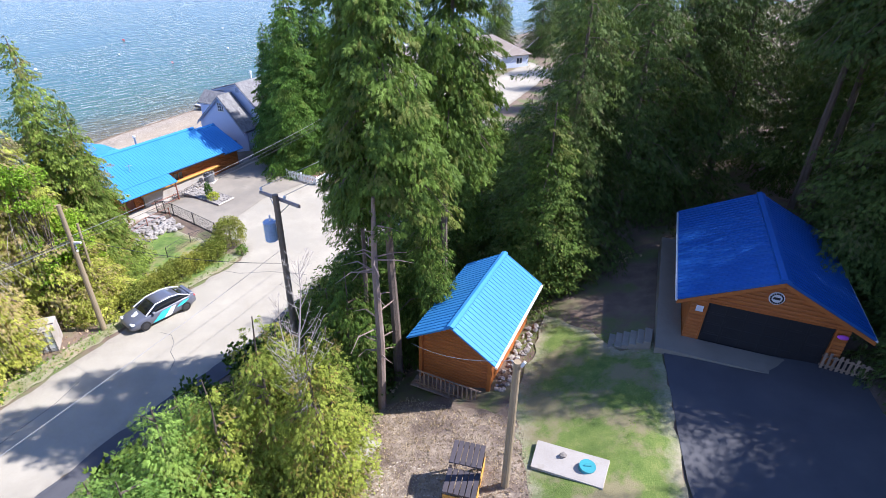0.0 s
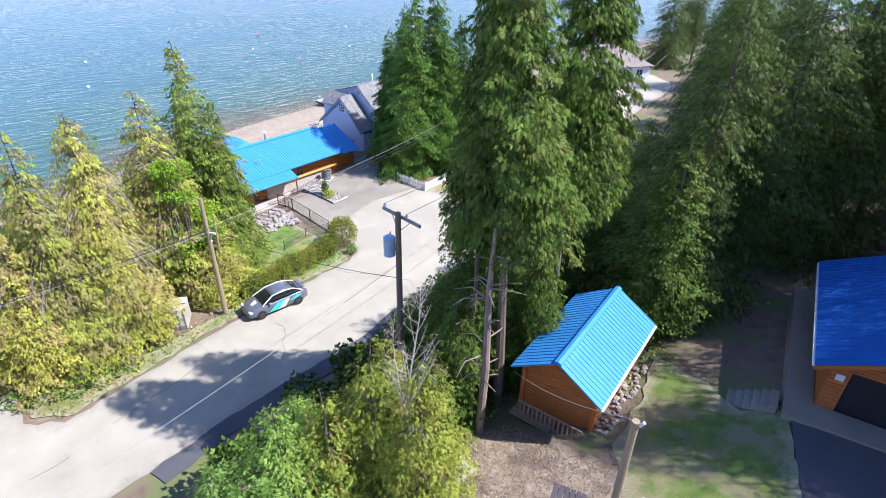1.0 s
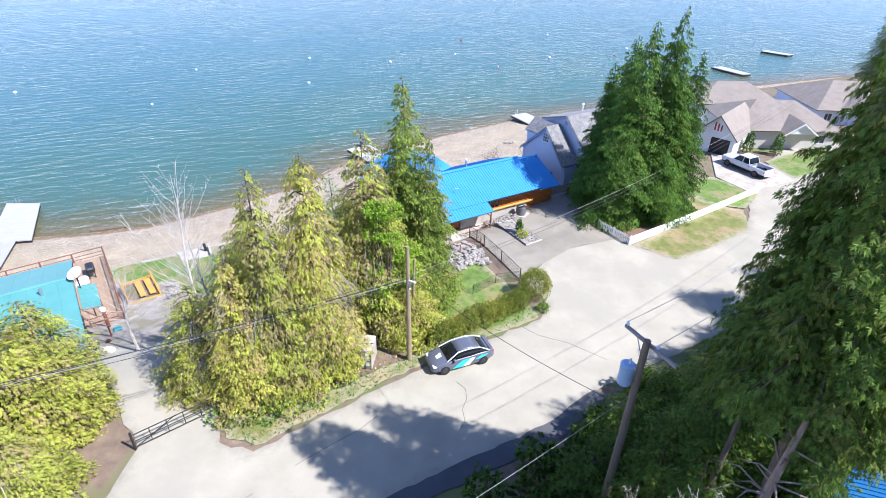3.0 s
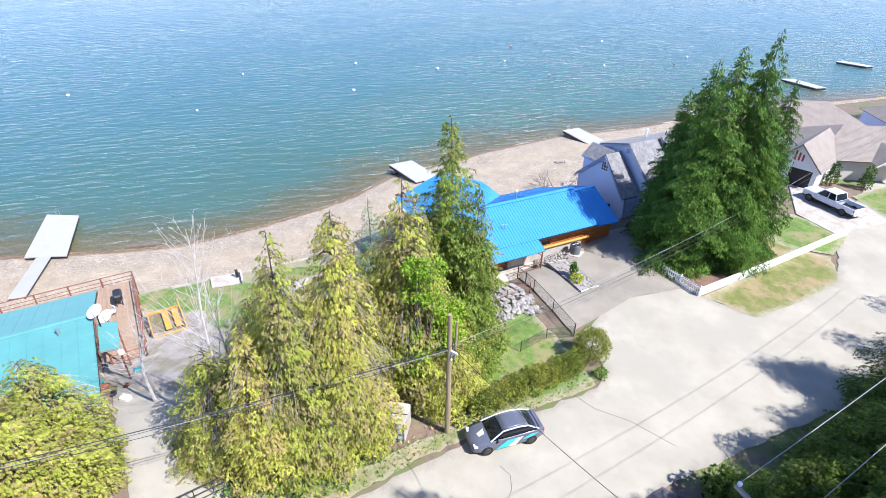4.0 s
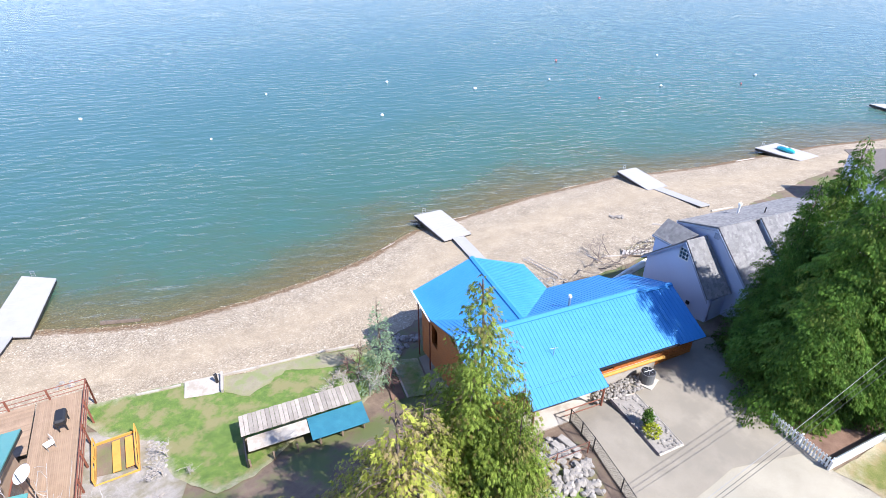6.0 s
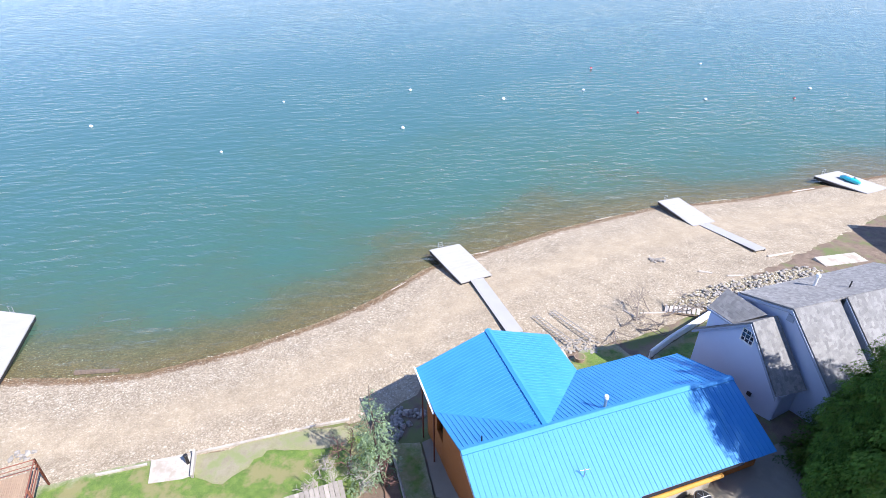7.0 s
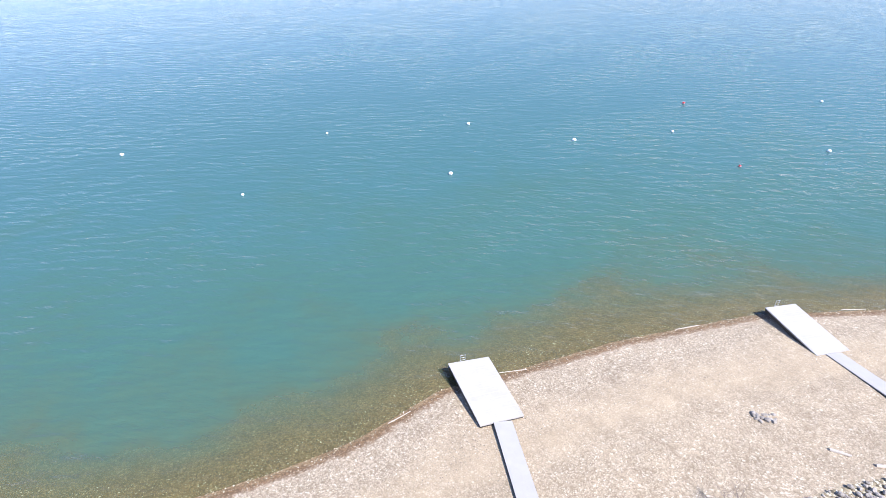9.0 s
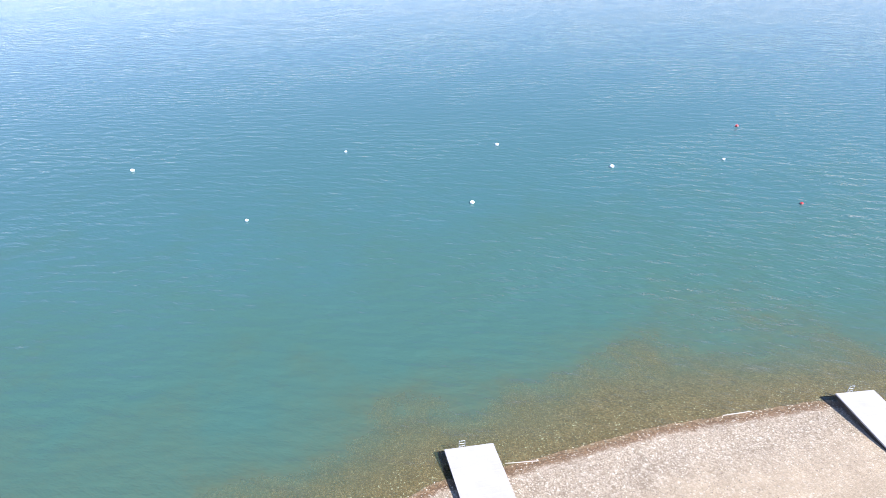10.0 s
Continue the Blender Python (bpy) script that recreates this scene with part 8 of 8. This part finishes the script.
def buoy(x, y, red=False, r=0.36):
    b = thing("mooring_buoy", pose(x, y, LAKE), "red mooring buoy floating on the lake" if red else "white mooring buoy floating on the lake", "buoy", "mooring buoys")
    bm = bmesh.new()
    bmesh.ops.create_uvsphere(bm, u_segments=14, v_segments=9, radius=r, matrix=Matrix.Translation((0, 0, r * 0.45)) @ Matrix.Diagonal((1, 1, 0.82, 1)))
    smooth(part("float", bm, M["tail"] if red else M["carwhite"], b))
    part("band", tubed((0, 0, r * 0.38), (0, 0, r * 0.52), r * 1.02, None, 14), M["trafo"] if not red else M["carwhite"], b, "coloured band")
    part("eye", tubed((0, 0, r * 1.2), (0, 0, r * 1.6), 0.05, 0.035, 8), M["galv"], b)
    return b


w0, w1 = buoy(-96.2, 96.6), buoy(-94.4, 161.6, True)
for x, y, k in [(-139.8, 56.1, 1.0), (-109.8, 67.0, 0.7), (-127.0, 90.2, 0.7), (-113.8, 115.2, 1.0), (-94.0, 124.4, 1.1), (-85.2, 142.8, 0.8), (-75.7, 186.2, 0.9), (-62.0, 154.7, 0.95), (-47.9, 180.0, 1.0), (-60, 120.5, 0.0)]:
    if k:
        copy_thing(w0, pose(x, y, LAKE) @ Matrix.Diagonal((k, k, k, 1)))
for x, y, k in [(-68.4, 136.0, 0.7), (-48.2, 169.1, 0.7)]:
    copy_thing(w1, pose(x, y, LAKE) @ Matrix.Diagonal((k, k, k, 1)))


def boat_rails(a, b, label):
    ax, ay, bx, by = *a, *b
    L = math.hypot(bx - ax, by - ay)
    r = thing("boat_rails", frame_at(ax, ay, ground_z(ax, ay) + 0.1, bx - ax, by - ay), label, "boat rails", "boat launch rails")
    dz = ground_z(bx, by) - ground_z(ax, ay) + 0.15
    for s in (-0.24, 0.24):
        part("rail", tubed((0, s, 0.16), (L, s, dz + 0.16), 0.05, None, 4), M["driftwood"], r)
    for i in range(13):
        f = (i + 0.5) / 13
        part("sleeper", boxed((f * L - 0.03, -0.28, f * dz + 0.02), (f * L + 0.03, 0.28, f * dz + 0.09), 0.01), M["driftwood"], r)
    return r


boat_rails((-43.6, 65.2), (-38.4, 63.3), "weathered timber boat launch rails on the sand")
boat_rails((-42.8, 66.9), (-37.4, 65.0), "weathered timber boat launch rails on the sand")


def drift(x, y, L, ang, r, mat, label, name="driftwood_log"):
    m = pose(x, y, ground_z(x, y) + r * 0.6, 0, 0, ang)
    dx = L * 0.5 * math.cos(radians(ang)), L * 0.5 * math.sin(radians(ang))
    za, zb = ground_z(x - dx[0], y - dx[1]) - ground_z(x, y), ground_z(x + dx[0], y + dx[1]) - ground_z(x, y)
    o = part(name, tubed((-L / 2, 0, za), (L / 2, 0, zb), r, r * 0.75, 8), mat)
    o.matrix_world = m
    return tagged(o, label, "driftwood")


drift(-68.8, 34.0, 3.8, 48, 0.25, M["bark"], "dark waterlogged log at the waterline")
for x, y, L, a, r in [(-58.9, 61.5, 2.2, 88, 0.05), (-57.0, 72.8, 2.6, 60, 0.05), (-50.6, 91.0, 2.6, 66, 0.05), (-41.4, 107.4, 2.6, 54, 0.06), (-33.6, 119.0, 4.0, 60, 0.1), (-34.6, 83.6, 1.3, 20, 0.14), (-32.0, 84.6, 1.6, 40, 0.13), (-30.0, 93.0, 3.4, 60, 0.14), (-35.2, 72.6, 2.6, 40, 0.12), (-36.6, 71.0, 2.2, -20, 0.1)]:
    drift(x, y, L, a, r, M["driftwood"], "bleached driftwood log lying on the shingle")
for i in range(7):
    o = part("loose_board", boxed((-1.6, -0.09, 0), (1.6, 0.09, 0.05), 0.006), M["driftwood"])
    o.matrix_world = pose(-44.6 + 0.15 * i, 56.2 + 0.35 * i, ground_z(-44.6, 56.2) + 0.08 + 0.03 * (i % 3), 0, 0, 35 + 9 * (i % 4))
    tagged(o, "grey loose board in a heap on the beach", "board", "heap of boards")
brl = thing("rusty_bucket", pose(-44.4, 59.8, ground_z(-44.4, 59.8)), "rusty round tub on the sand", "tub")
part("tub", tubed((0, 0, -0.05), (0, 0, 0.4), 0.34, 0.4, 16), M["redwood"], brl)
part("rim", tubed((0, 0, 0.4), (0, 0, 0.44), 0.42, None, 16), M["dark"], brl)
pot = thing("planter_tub", pose(-36.8, 61.9, ground_z(-36.8, 61.9)), "round wooden half-barrel tub by the lawn", "tub")
part("tub", tubed((0, 0, -0.05), (0, 0, 0.5), 0.4, 0.46, 16), M["plank"], pot)
part("soil", tubed((0, 0, 0.46), (0, 0, 0.52), 0.38, None, 16), M["soil"], pot)
lay("pavement", [(-40.4, 60.2), (-38.2, 59.6), (-36.9, 61.0), (-38.6, 62.2)], -4.62, 0.6, M["slab"], "pale concrete landing behind the house", "pavement")
lay("pavement", [(-24.6, 92.0), (-21.5, 96.5), (-24.0, 98.2), (-27.0, 94.0)], -4.9, 0.6, M["slab"], "pale concrete pad above the beach", "pavement")
stp = thing("beach_steps", frame_at(-31.9, 74.6, ground_z(-31.9, 74.6), -0.95, -0.3), "grey timber steps down to the beach", "steps")
for i in range(8):
    part("tread", boxed((i * 0.38, -0.5, 0.35 - 0.08 * i), (i * 0.38 + 0.3, 0.5, 0.42 - 0.08 * i), 0.01), M["driftwood"], stp)
for s in (-0.55, 0.5):
    part("stringer", tubed((-0.1, s, 0.3), (3.1, s, -0.3), 0.07, None, 4), M["plank"], stp)


# ---- the turquoise-roofed house with its deck ----
def deck_house():
    m = frame_at(-51.66, 22.9, 0, 0.917, -0.3985)
    h = thing("deck_house", m, "cabin with a turquoise metal roof and brown deck", "house")
    # the gable end faces the garden side of the deck; its ridge stands nearer the road than the lake
    xr, zr, W, zn, zs, D = 5.9, 1.2, 14.3, -0.4, 0.2, 12.5
    roof_plane(h, [(xr, -D, zr), (xr, 0, zr), (0, 0, zn), (0, -D, zn)], M["teal"], 0.12, 0.9, "roof_plane", "turquoise ribbed metal roof")
    roof_plane(h, [(xr, 0, zr), (xr, -D, zr), (W, -D, zs), (W, 0, zs)], M["teal"], 0.12, 0.9)
    ridge_cap(h, (xr, -D - 0.02, zr + 0.03), (xr, 0.02, zr + 0.03), M["teal"])
    for a, b in (((0, 0.02, zn - 0.1), (xr, 0.02, zr - 0.1)), ((xr, 0.02, zr - 0.1), (W, 0.02, zs - 0.1))):
        bm = bmesh.new()
        prism(bm, [Vector(a), Vector(b), Vector(b) - Vector((0, 0, 0.2)), Vector(a) - Vector((0, 0, 0.2))], 0.04)
        part("barge_board", bm, M["dark"], h)
    bm = bmesh.new()
    ring = [(0.7, -6.0), (13.7, -6.0), (13.7, zs - 0.1), (xr, zr - 0.25), (0.7, zn - 0.05)]
    for y in (-0.7, -0.9):
        bm.faces.new([bm.verts.new((x, y, z)) for x, z in ring])
    bm.verts.ensure_lookup_table()
    for k in range(5):
        bm.faces.new((bm.verts[k], bm.verts[(k + 1) % 5], bm.verts[5 + (k + 1) % 5], bm.verts[5 + k]))
    g = part("wall", bm, M["deckwood"], h, "brown boarded gable wall over the deck")
    for x0, x1, z0, z1 in ((2.0, 3.6, -3.6, -2.0), (4.6, 5.6, -4.3, -2.2)):
        part("window_frame", boxed((x0, -0.69, z0), (x1, -0.62, z1), 0.01), M["redwood"], g)
        part("pane", boxed((x0 + 0.1, -0.615, z0 + 0.1), (x1 - 0.1, -0.6, z1 - 0.1)), M["glass"], g)
    wall(h, (0.7, -D + 0.6), (0.7, -0.95), -6.2, zn - 0.05, 0.2, M["deckwood"], [(1.5, 4, -4.0, -2.0), (5.5, 8.5, -4.0, -2.0)], 0.2)
    wall(h, (13.7, -0.95), (13.7, -D + 0.6), -5.5, zs - 0.1, 0.2, M["deckwood"], (), 0.2)
    wall(h, (0.9, -D + 0.6), (13.5, -D + 0.6), -5.8, zn - 0.1, 0.2, M["deckwood"], (), 0.2)
    porch = roof_plane(h, [(6.0, 0.1, 0.35), (9.0, 0.1, 0.15), (9.0, 1.3, -0.05), (6.0, 1.3, 0.15)], M["teal"], 0.1, 0.6, "porch_roof", "small turquoise porch roof")
    part("porch_fascia", tubed((9.02, 0.1, 0.08), (9.02, 1.3, -0.12), 0.08, None, 4), M["dark"], porch)
    for x in (6.2, 8.8):
        part("porch_post", boxed((x - 0.06, 1.12, -4.3), (x + 0.06, 1.24, -0.1), 0.01), M["redwood"], h)
    part("porch_lamp", tubed((9.1, 1.2, -0.3), (9.3, 1.3, -0.25), 0.22, 0.2, 12), M["porcelain"], h)
    part("vent_pipe", tubed((7.1, -2.0, 0.9), (7.1, -2.0, 1.6), 0.1), M["galv"], h)
    for x, y, z0, z1 in ((6.3, 0.3, -1.0, 1.5), (3.4, 0.4, -4.35, -1.0)):
        d = part("dish_mast", tubed((x, y, z0), (x, y, z1), 0.045), M["dark"], h)
        bm = bmesh.new()
        face = Matrix.Translation((x, y, z1 + 0.1)) @ Euler((0.45, 0.3, 0)).to_matrix().to_4x4()
        rings = [(0.0, 0.0), (0.3, 0.03), (0.45, 0.08), (0.56, 0.13), (0.58, 0.12), (0.45, 0.05), (0.3, 0.0), (0.0, -0.04)]
        prev = None
        for rad, up in rings:
            ringv = [bm.verts.new(face @ Vector((rad * math.cos(q), rad * math.sin(q), up))) for q in (i * math.tau / 20 for i in range(20))] if rad else [bm.verts.new(face @ Vector((0, 0, up)))]
            if prev:
                for i in range(20):
                    a, b = prev[i % len(prev)], prev[(i + 1) % len(prev)]
                    c, e = ringv[(i + 1) % len(ringv)], ringv[i % len(ringv)]
                    bm.faces.new([v for n, v in enumerate((a, b, c, e)) if v not in (a, b, c, e)[:n]])
            prev = ringv
        smooth(part("dish", bm, M["carwhite"], d, "white satellite dish"))
        part("feed_arm", tubed(face @ Vector((0.6, 0, 0.1)), face @ Vector((0.05, 0, 0.55)), 0.02, None, 5), M["dark"], d)
    return h


deck_house()
dhm = frame_at(-54.2, 23.2, 0, 12.5, -5.3)


def deck():
    d = thing("timber_deck", frame_at(-54.2, 23.2, -4.35, 12.5, -5.3), "red-brown timber deck with a plain railing", "deck")
    poly = [(-4.5, -12.5), (-4.5, 3.0), (7.6, 3.0), (7.6, -0.45), (0.5, -0.45), (0.5, -12.5)]
    for i in range(30):
        y = 2.88 - i * 0.118
        part("deck_board", boxed((-4.5, y, -0.05), (7.6, y + 0.108, 0.0)), M["deckwood"], d) if i < 29 else None
    for i in range(42):
        x = -4.5 + i * 0.118
        part("deck_board", boxed((x, -12.5, -0.05), (x + 0.108, -0.52, 0.0)), M["deckwood"], d)
    rail = [(-4.5, -12.5), (-4.5, 3.0), (7.6, 3.0), (7.6, 0.6)]
    for (ax, ay), (bx, by) in zip(rail, rail[1:]):
        n = max(1, round(math.hypot(bx - ax, by - ay) / 2.4))
        for i in range(n + 1):
            x, y = ax + (bx - ax) * i / n, ay + (by - ay) * i / n
            part("post", boxed((x - 0.06, y - 0.06, -2.2), (x + 0.06, y + 0.06, 1.02), 0.01), M["redwood"], d)
        for z in (0.98, 0.55, 0.2):
            part("rail", tubed((ax, ay, z), (bx, by, z), 0.05 if z > 0.9 else 0.035, None, 4), M["redwood"], d)
    for i in range(4):
        part("step", boxed((7.65 + i * 0.3, 0.7, -0.18 * (i + 1)), (7.95 + i * 0.3, 2.9, -0.18 * (i + 1) + 0.05), 0.006), M["redwood"], d)
    return d


deck()
gr = thing("barbecue", dhm @ pose(-1.2, 1.6, -4.35), "covered dark barbecue on the deck", "barbecue")
part("cover", boxed((-0.7, -0.35, 0.55), (0.7, 0.35, 1.1), 0.12), M["dark"], gr)
for x in (-0.6, 0.5):
    for y in (-0.28, 0.2):
        part("leg", boxed((x, y, 0.0), (x + 0.08, y + 0.08, 0.56)), M["dark"], gr)
ch = thing("deck_chair", dhm @ pose(0.6, 0.9, -4.35, 0, 0, 30), "pale folding deck chair", "chair")
part("seat", boxed((-0.28, -0.28, 0.38), (0.28, 0.28, 0.43), 0.02), M["carwhite"], ch)
part("backrest", boxed((-0.28, 0.25, 0.43), (0.28, 0.3, 0.95), 0.02), M["carwhite"], ch)
for x in (-0.26, 0.22):
    for y in (-0.26, 0.22):
        part("leg", boxed((x, y, 0), (x + 0.04, y + 0.04, 0.38)), M["galv"], ch)


def raised_bed():
    b = thing("raised_bed", frame_at(-51.8, 25.9, -5.45, 3.7, -1.4), "orange timber raised garden bed with a lattice frame", "garden bed")
    for lo, hi in (((0, 0, 0), (3.8, 0.08, 0.7)), ((0, 2.6, 0), (3.8, 2.68, 0.7)), ((0, 0.08, 0), (0.08, 2.6, 0.7)), ((3.72, 0.08, 0), (3.8, 2.6, 0.7))):
        part("side_board", boxed(lo, hi, 0.01), M["orange"], b)
    part("soil", boxed((0.08, 0.08, 0.1), (3.72, 2.6, 0.5)), M["soil"], b)
    for x in (0.0, 1.85, 3.72):
        for y in (0.0, 2.6):
            part("post", boxed((x, y, 0.7), (x + 0.08, y + 0.08, 1.25), 0.008), M["orange"], b)
    for y in (0.0, 2.6):
        part("top_rail", boxed((0, y, 1.25), (3.8, y + 0.08, 1.33), 0.008), M["orange"], b)
    for y in (1.1, 1.9):
        part("cover_board", boxed((0.5, y, 0.72), (3.3, y + 0.5, 0.78), 0.008), M["orange"], b)
    for x in (0.6, 2.6):
        part("cross_bar", boxed((x, 0, 0.72), (x + 0.9, 0.08, 1.1), 0.008), M["orange"], b)
    return b


raised_bed()


def wood_shed():
    s = thing("lean_to_shed", frame_at(-43.2, 32.4, -5.3, 3.7, 7.6), "low shed with grey plank and teal sheet roof", "shed")
    L = 8.4
    for i in range(28):
        part("roof_board", boxed((i * 0.3, 0.0, 2.0), (i * 0.3 + 0.28, 1.9, 2.05), 0.006, Matrix.Translation((0, 0, 0.015 * (i % 3)))), M["paleplank"], s)
    part("roof_sheet", boxed((4.4, -2.0, 1.75), (L, 0.04, 1.8)), M["bluetarp"], s, "blue-green roofing sheet")
    part("roof_sheet", boxed((0.3, -1.2, 1.7), (4.36, 0.03, 1.75)), M["slab"], s, "weathered grey roofing sheet")
    for i in range(6):
        for y in (-1.9, 1.7):
            part("post", boxed((0.2 + i * 1.55, y, -0.3), (0.32 + i * 1.55, y + 0.12, 1.98 if y > 0 else 1.75), 0.01), M["plank"], s)
    part("back_wall", boxed((0.2, -0.1, -0.6), (L, 0.0, 1.74)), M["plank"], s)
    part("end_wall", boxed((0.05, -1.9, -0.3), (0.15, 1.8, 1.74)), M["dark"], s)
    return s


wood_shed()
lay("pavement", [(-52.1, 32.4), (-50.4, 34.6), (-52.3, 35.7), (-53.8, 33.3)], -5.72, 0.6, M["slab"], "pale concrete landing at the lawn edge", "pavement")
board_fence("sea_wall", [(-55.6, 30.2), (-54.6, 31.8), (-53.9, 33.0)], 0.22, M["slab"], "low pale concrete edging above the beach", 0.09, 2.5, False)
board_fence("sea_wall", [(-52.3, 35.8), (-47.9, 43.2), (-46.5, 45.2)], 0.22, M["slab"], "low pale concrete edging above the beach", 0.09, 2.5, False)
edging = thing("timber_edging", pose(-42.2, 45.6, ground_z(-42.2, 45.6)), "pale timber board edging beside the lawn strip", "edging")
part("board", tubed((0, 0, 0.12), (4.4, -2.6, ground_z(-37.8, 43.0) - ground_z(-42.2, 45.6) + 0.12), 0.09, None, 4), M["driftwood"], edging)
wing = thing("landing_wall", pose(-52.3, 35.7, -5.9), "low pale concrete wall beside the landing", "wall")
part("wall_body", plate([(0, 0, 0.55), (0.14, 0.12, 0.55), (2.06, -0.98, 0.55), (1.92, -1.1, 0.55)], 0.9), M["slab"], wing)
lp = thing("short_post", pose(-51.7, 35.0, -5.75), "short black post on the landing", "post")
part("post", boxed((-0.1, -0.1, -0.1), (0.1, 0.1, 0.85), 0.015), M["black"], lp)
part("post_cap", boxed((-0.13, -0.13, 0.85), (0.13, 0.13, 0.91), 0.01), M["black"], lp)


def gate():
    g = thing("drive_gate", frame_at(-29.85, 14.6, -1.0, 1.5, 4.4), "dark tubular steel drive gate, closed", "gate")
    L = 4.6
    for x in (0, L):
        part("gate_post", tubed((x, 0, -0.3), (x, 0, 1.35), 0.07, None, 8), M["black"], g)
    for z in (0.18, 0.62, 1.12):
        part("rail", tubed((0.1, 0, z), (L - 0.1, 0, z), 0.035, None, 6), M["black"], g)
    for i in range(1, 5):
        part("upright", tubed((L * i / 5, 0, 0.18), (L * i / 5, 0, 1.12), 0.028, None, 6), M["black"], g)
    part("brace", tubed((0.1, 0, 0.18), (L / 2, 0, 1.12), 0.025, None, 6), M["black"], g)
    return g


gate()
bx = thing("mesh_bin", frame_at(-24.5, 25.9, -1.0, 0.9, 0.45), "weathered white sheet bin in a dark mesh cage", "bin")
part("bin_body", boxed((0, 0, 0), (2.0, 1.6, 1.6), 0.05), M["slab"], bx)
for i in range(4):
    part("bin_panel", boxed((0.06 + i * 0.48, -0.025, 0.08), (0.5 + i * 0.48, -0.002, 1.52), 0.01), M["porcelain"], bx)
for i in range(6):
    part("cage_bar", tubed((0.05 + i * 0.38, -0.05, 0), (0.05 + i * 0.38, -0.05, 1.63), 0.016, None, 5), M["black"], bx)
for z in (0.3, 0.75, 1.2, 1.6):
    part("cage_bar", tubed((0, -0.07, z), (2.0, -0.07, z), 0.016, None, 5), M["black"], bx)
part("cage_top", tubed((-0.02, 0.6, 1.63), (2.02, 0.7, 1.63), 0.03, None, 5), M["black"], bx)
for i, (x, y, s) in enumerate([(-46.0, 19.4, 0.3), (-44.6, 19.0, 0.25), (-43.4, 18.8, 0.3), (-41.8, 18.8, 0.25), (-40.4, 19.0, 0.35), (-44.0, 21.4, 0.3), (-42.2, 19.8, 0.22)]):
    o = part("yard_crate", boxed((-s, -s * 0.7, -0.05), (s, s * 0.7, s), 0.06), (M["porcelain"], M["tealplastic"], M["redwood"], M["dark"])[i % 4])
    o.matrix_world = pose(x, y, ground_z(x, y), 0, 0, 50 * i)
    tagged(o, ("white plastic crate in the yard", "teal plastic tub in the yard", "rusty brown crate in the yard", "dark covered bundle in the yard")[i % 4], "crate")
crk = [[(-17.4, 28.8), (-16.6, 28.6), (-16.1, 27.9), (-15.9, 27.0), (-15.3, 26.3), (-15.2, 25.4)], [(-16.4, 36.3), (-14.8, 36.0), (-12.6, 36.4), (-9.8, 36.2)], [(-21.6, 18.6), (-20.9, 20.6), (-20.2, 22.4), (-19.9, 24.2)], [(-23.0, 14.6), (-22.4, 15.6), (-22.2, 16.2)]]
for c in crk:
    tagged(part("crack", pipe([(*a, ground_z(*a) + 0.062) for a in c], 0.013, 4), M["asphalt"]), "dark sealed crack across the road surface", "crack", kind="structure")
# the bank's shadow on the road edge, laid as a dark strip
drape("ditch_edge", [(-17.6, 16.4), (-16.0, 20.2), (-11.2, 28.6), (-9.6, 33), (-8.6, 33), (-10.0, 28.2), (-14.9, 19.8), (-16.4, 16)], M["asphalt"], 0.075, 0.6, 0.1, "dark strip for the bank's shadow along the road edge", "road")
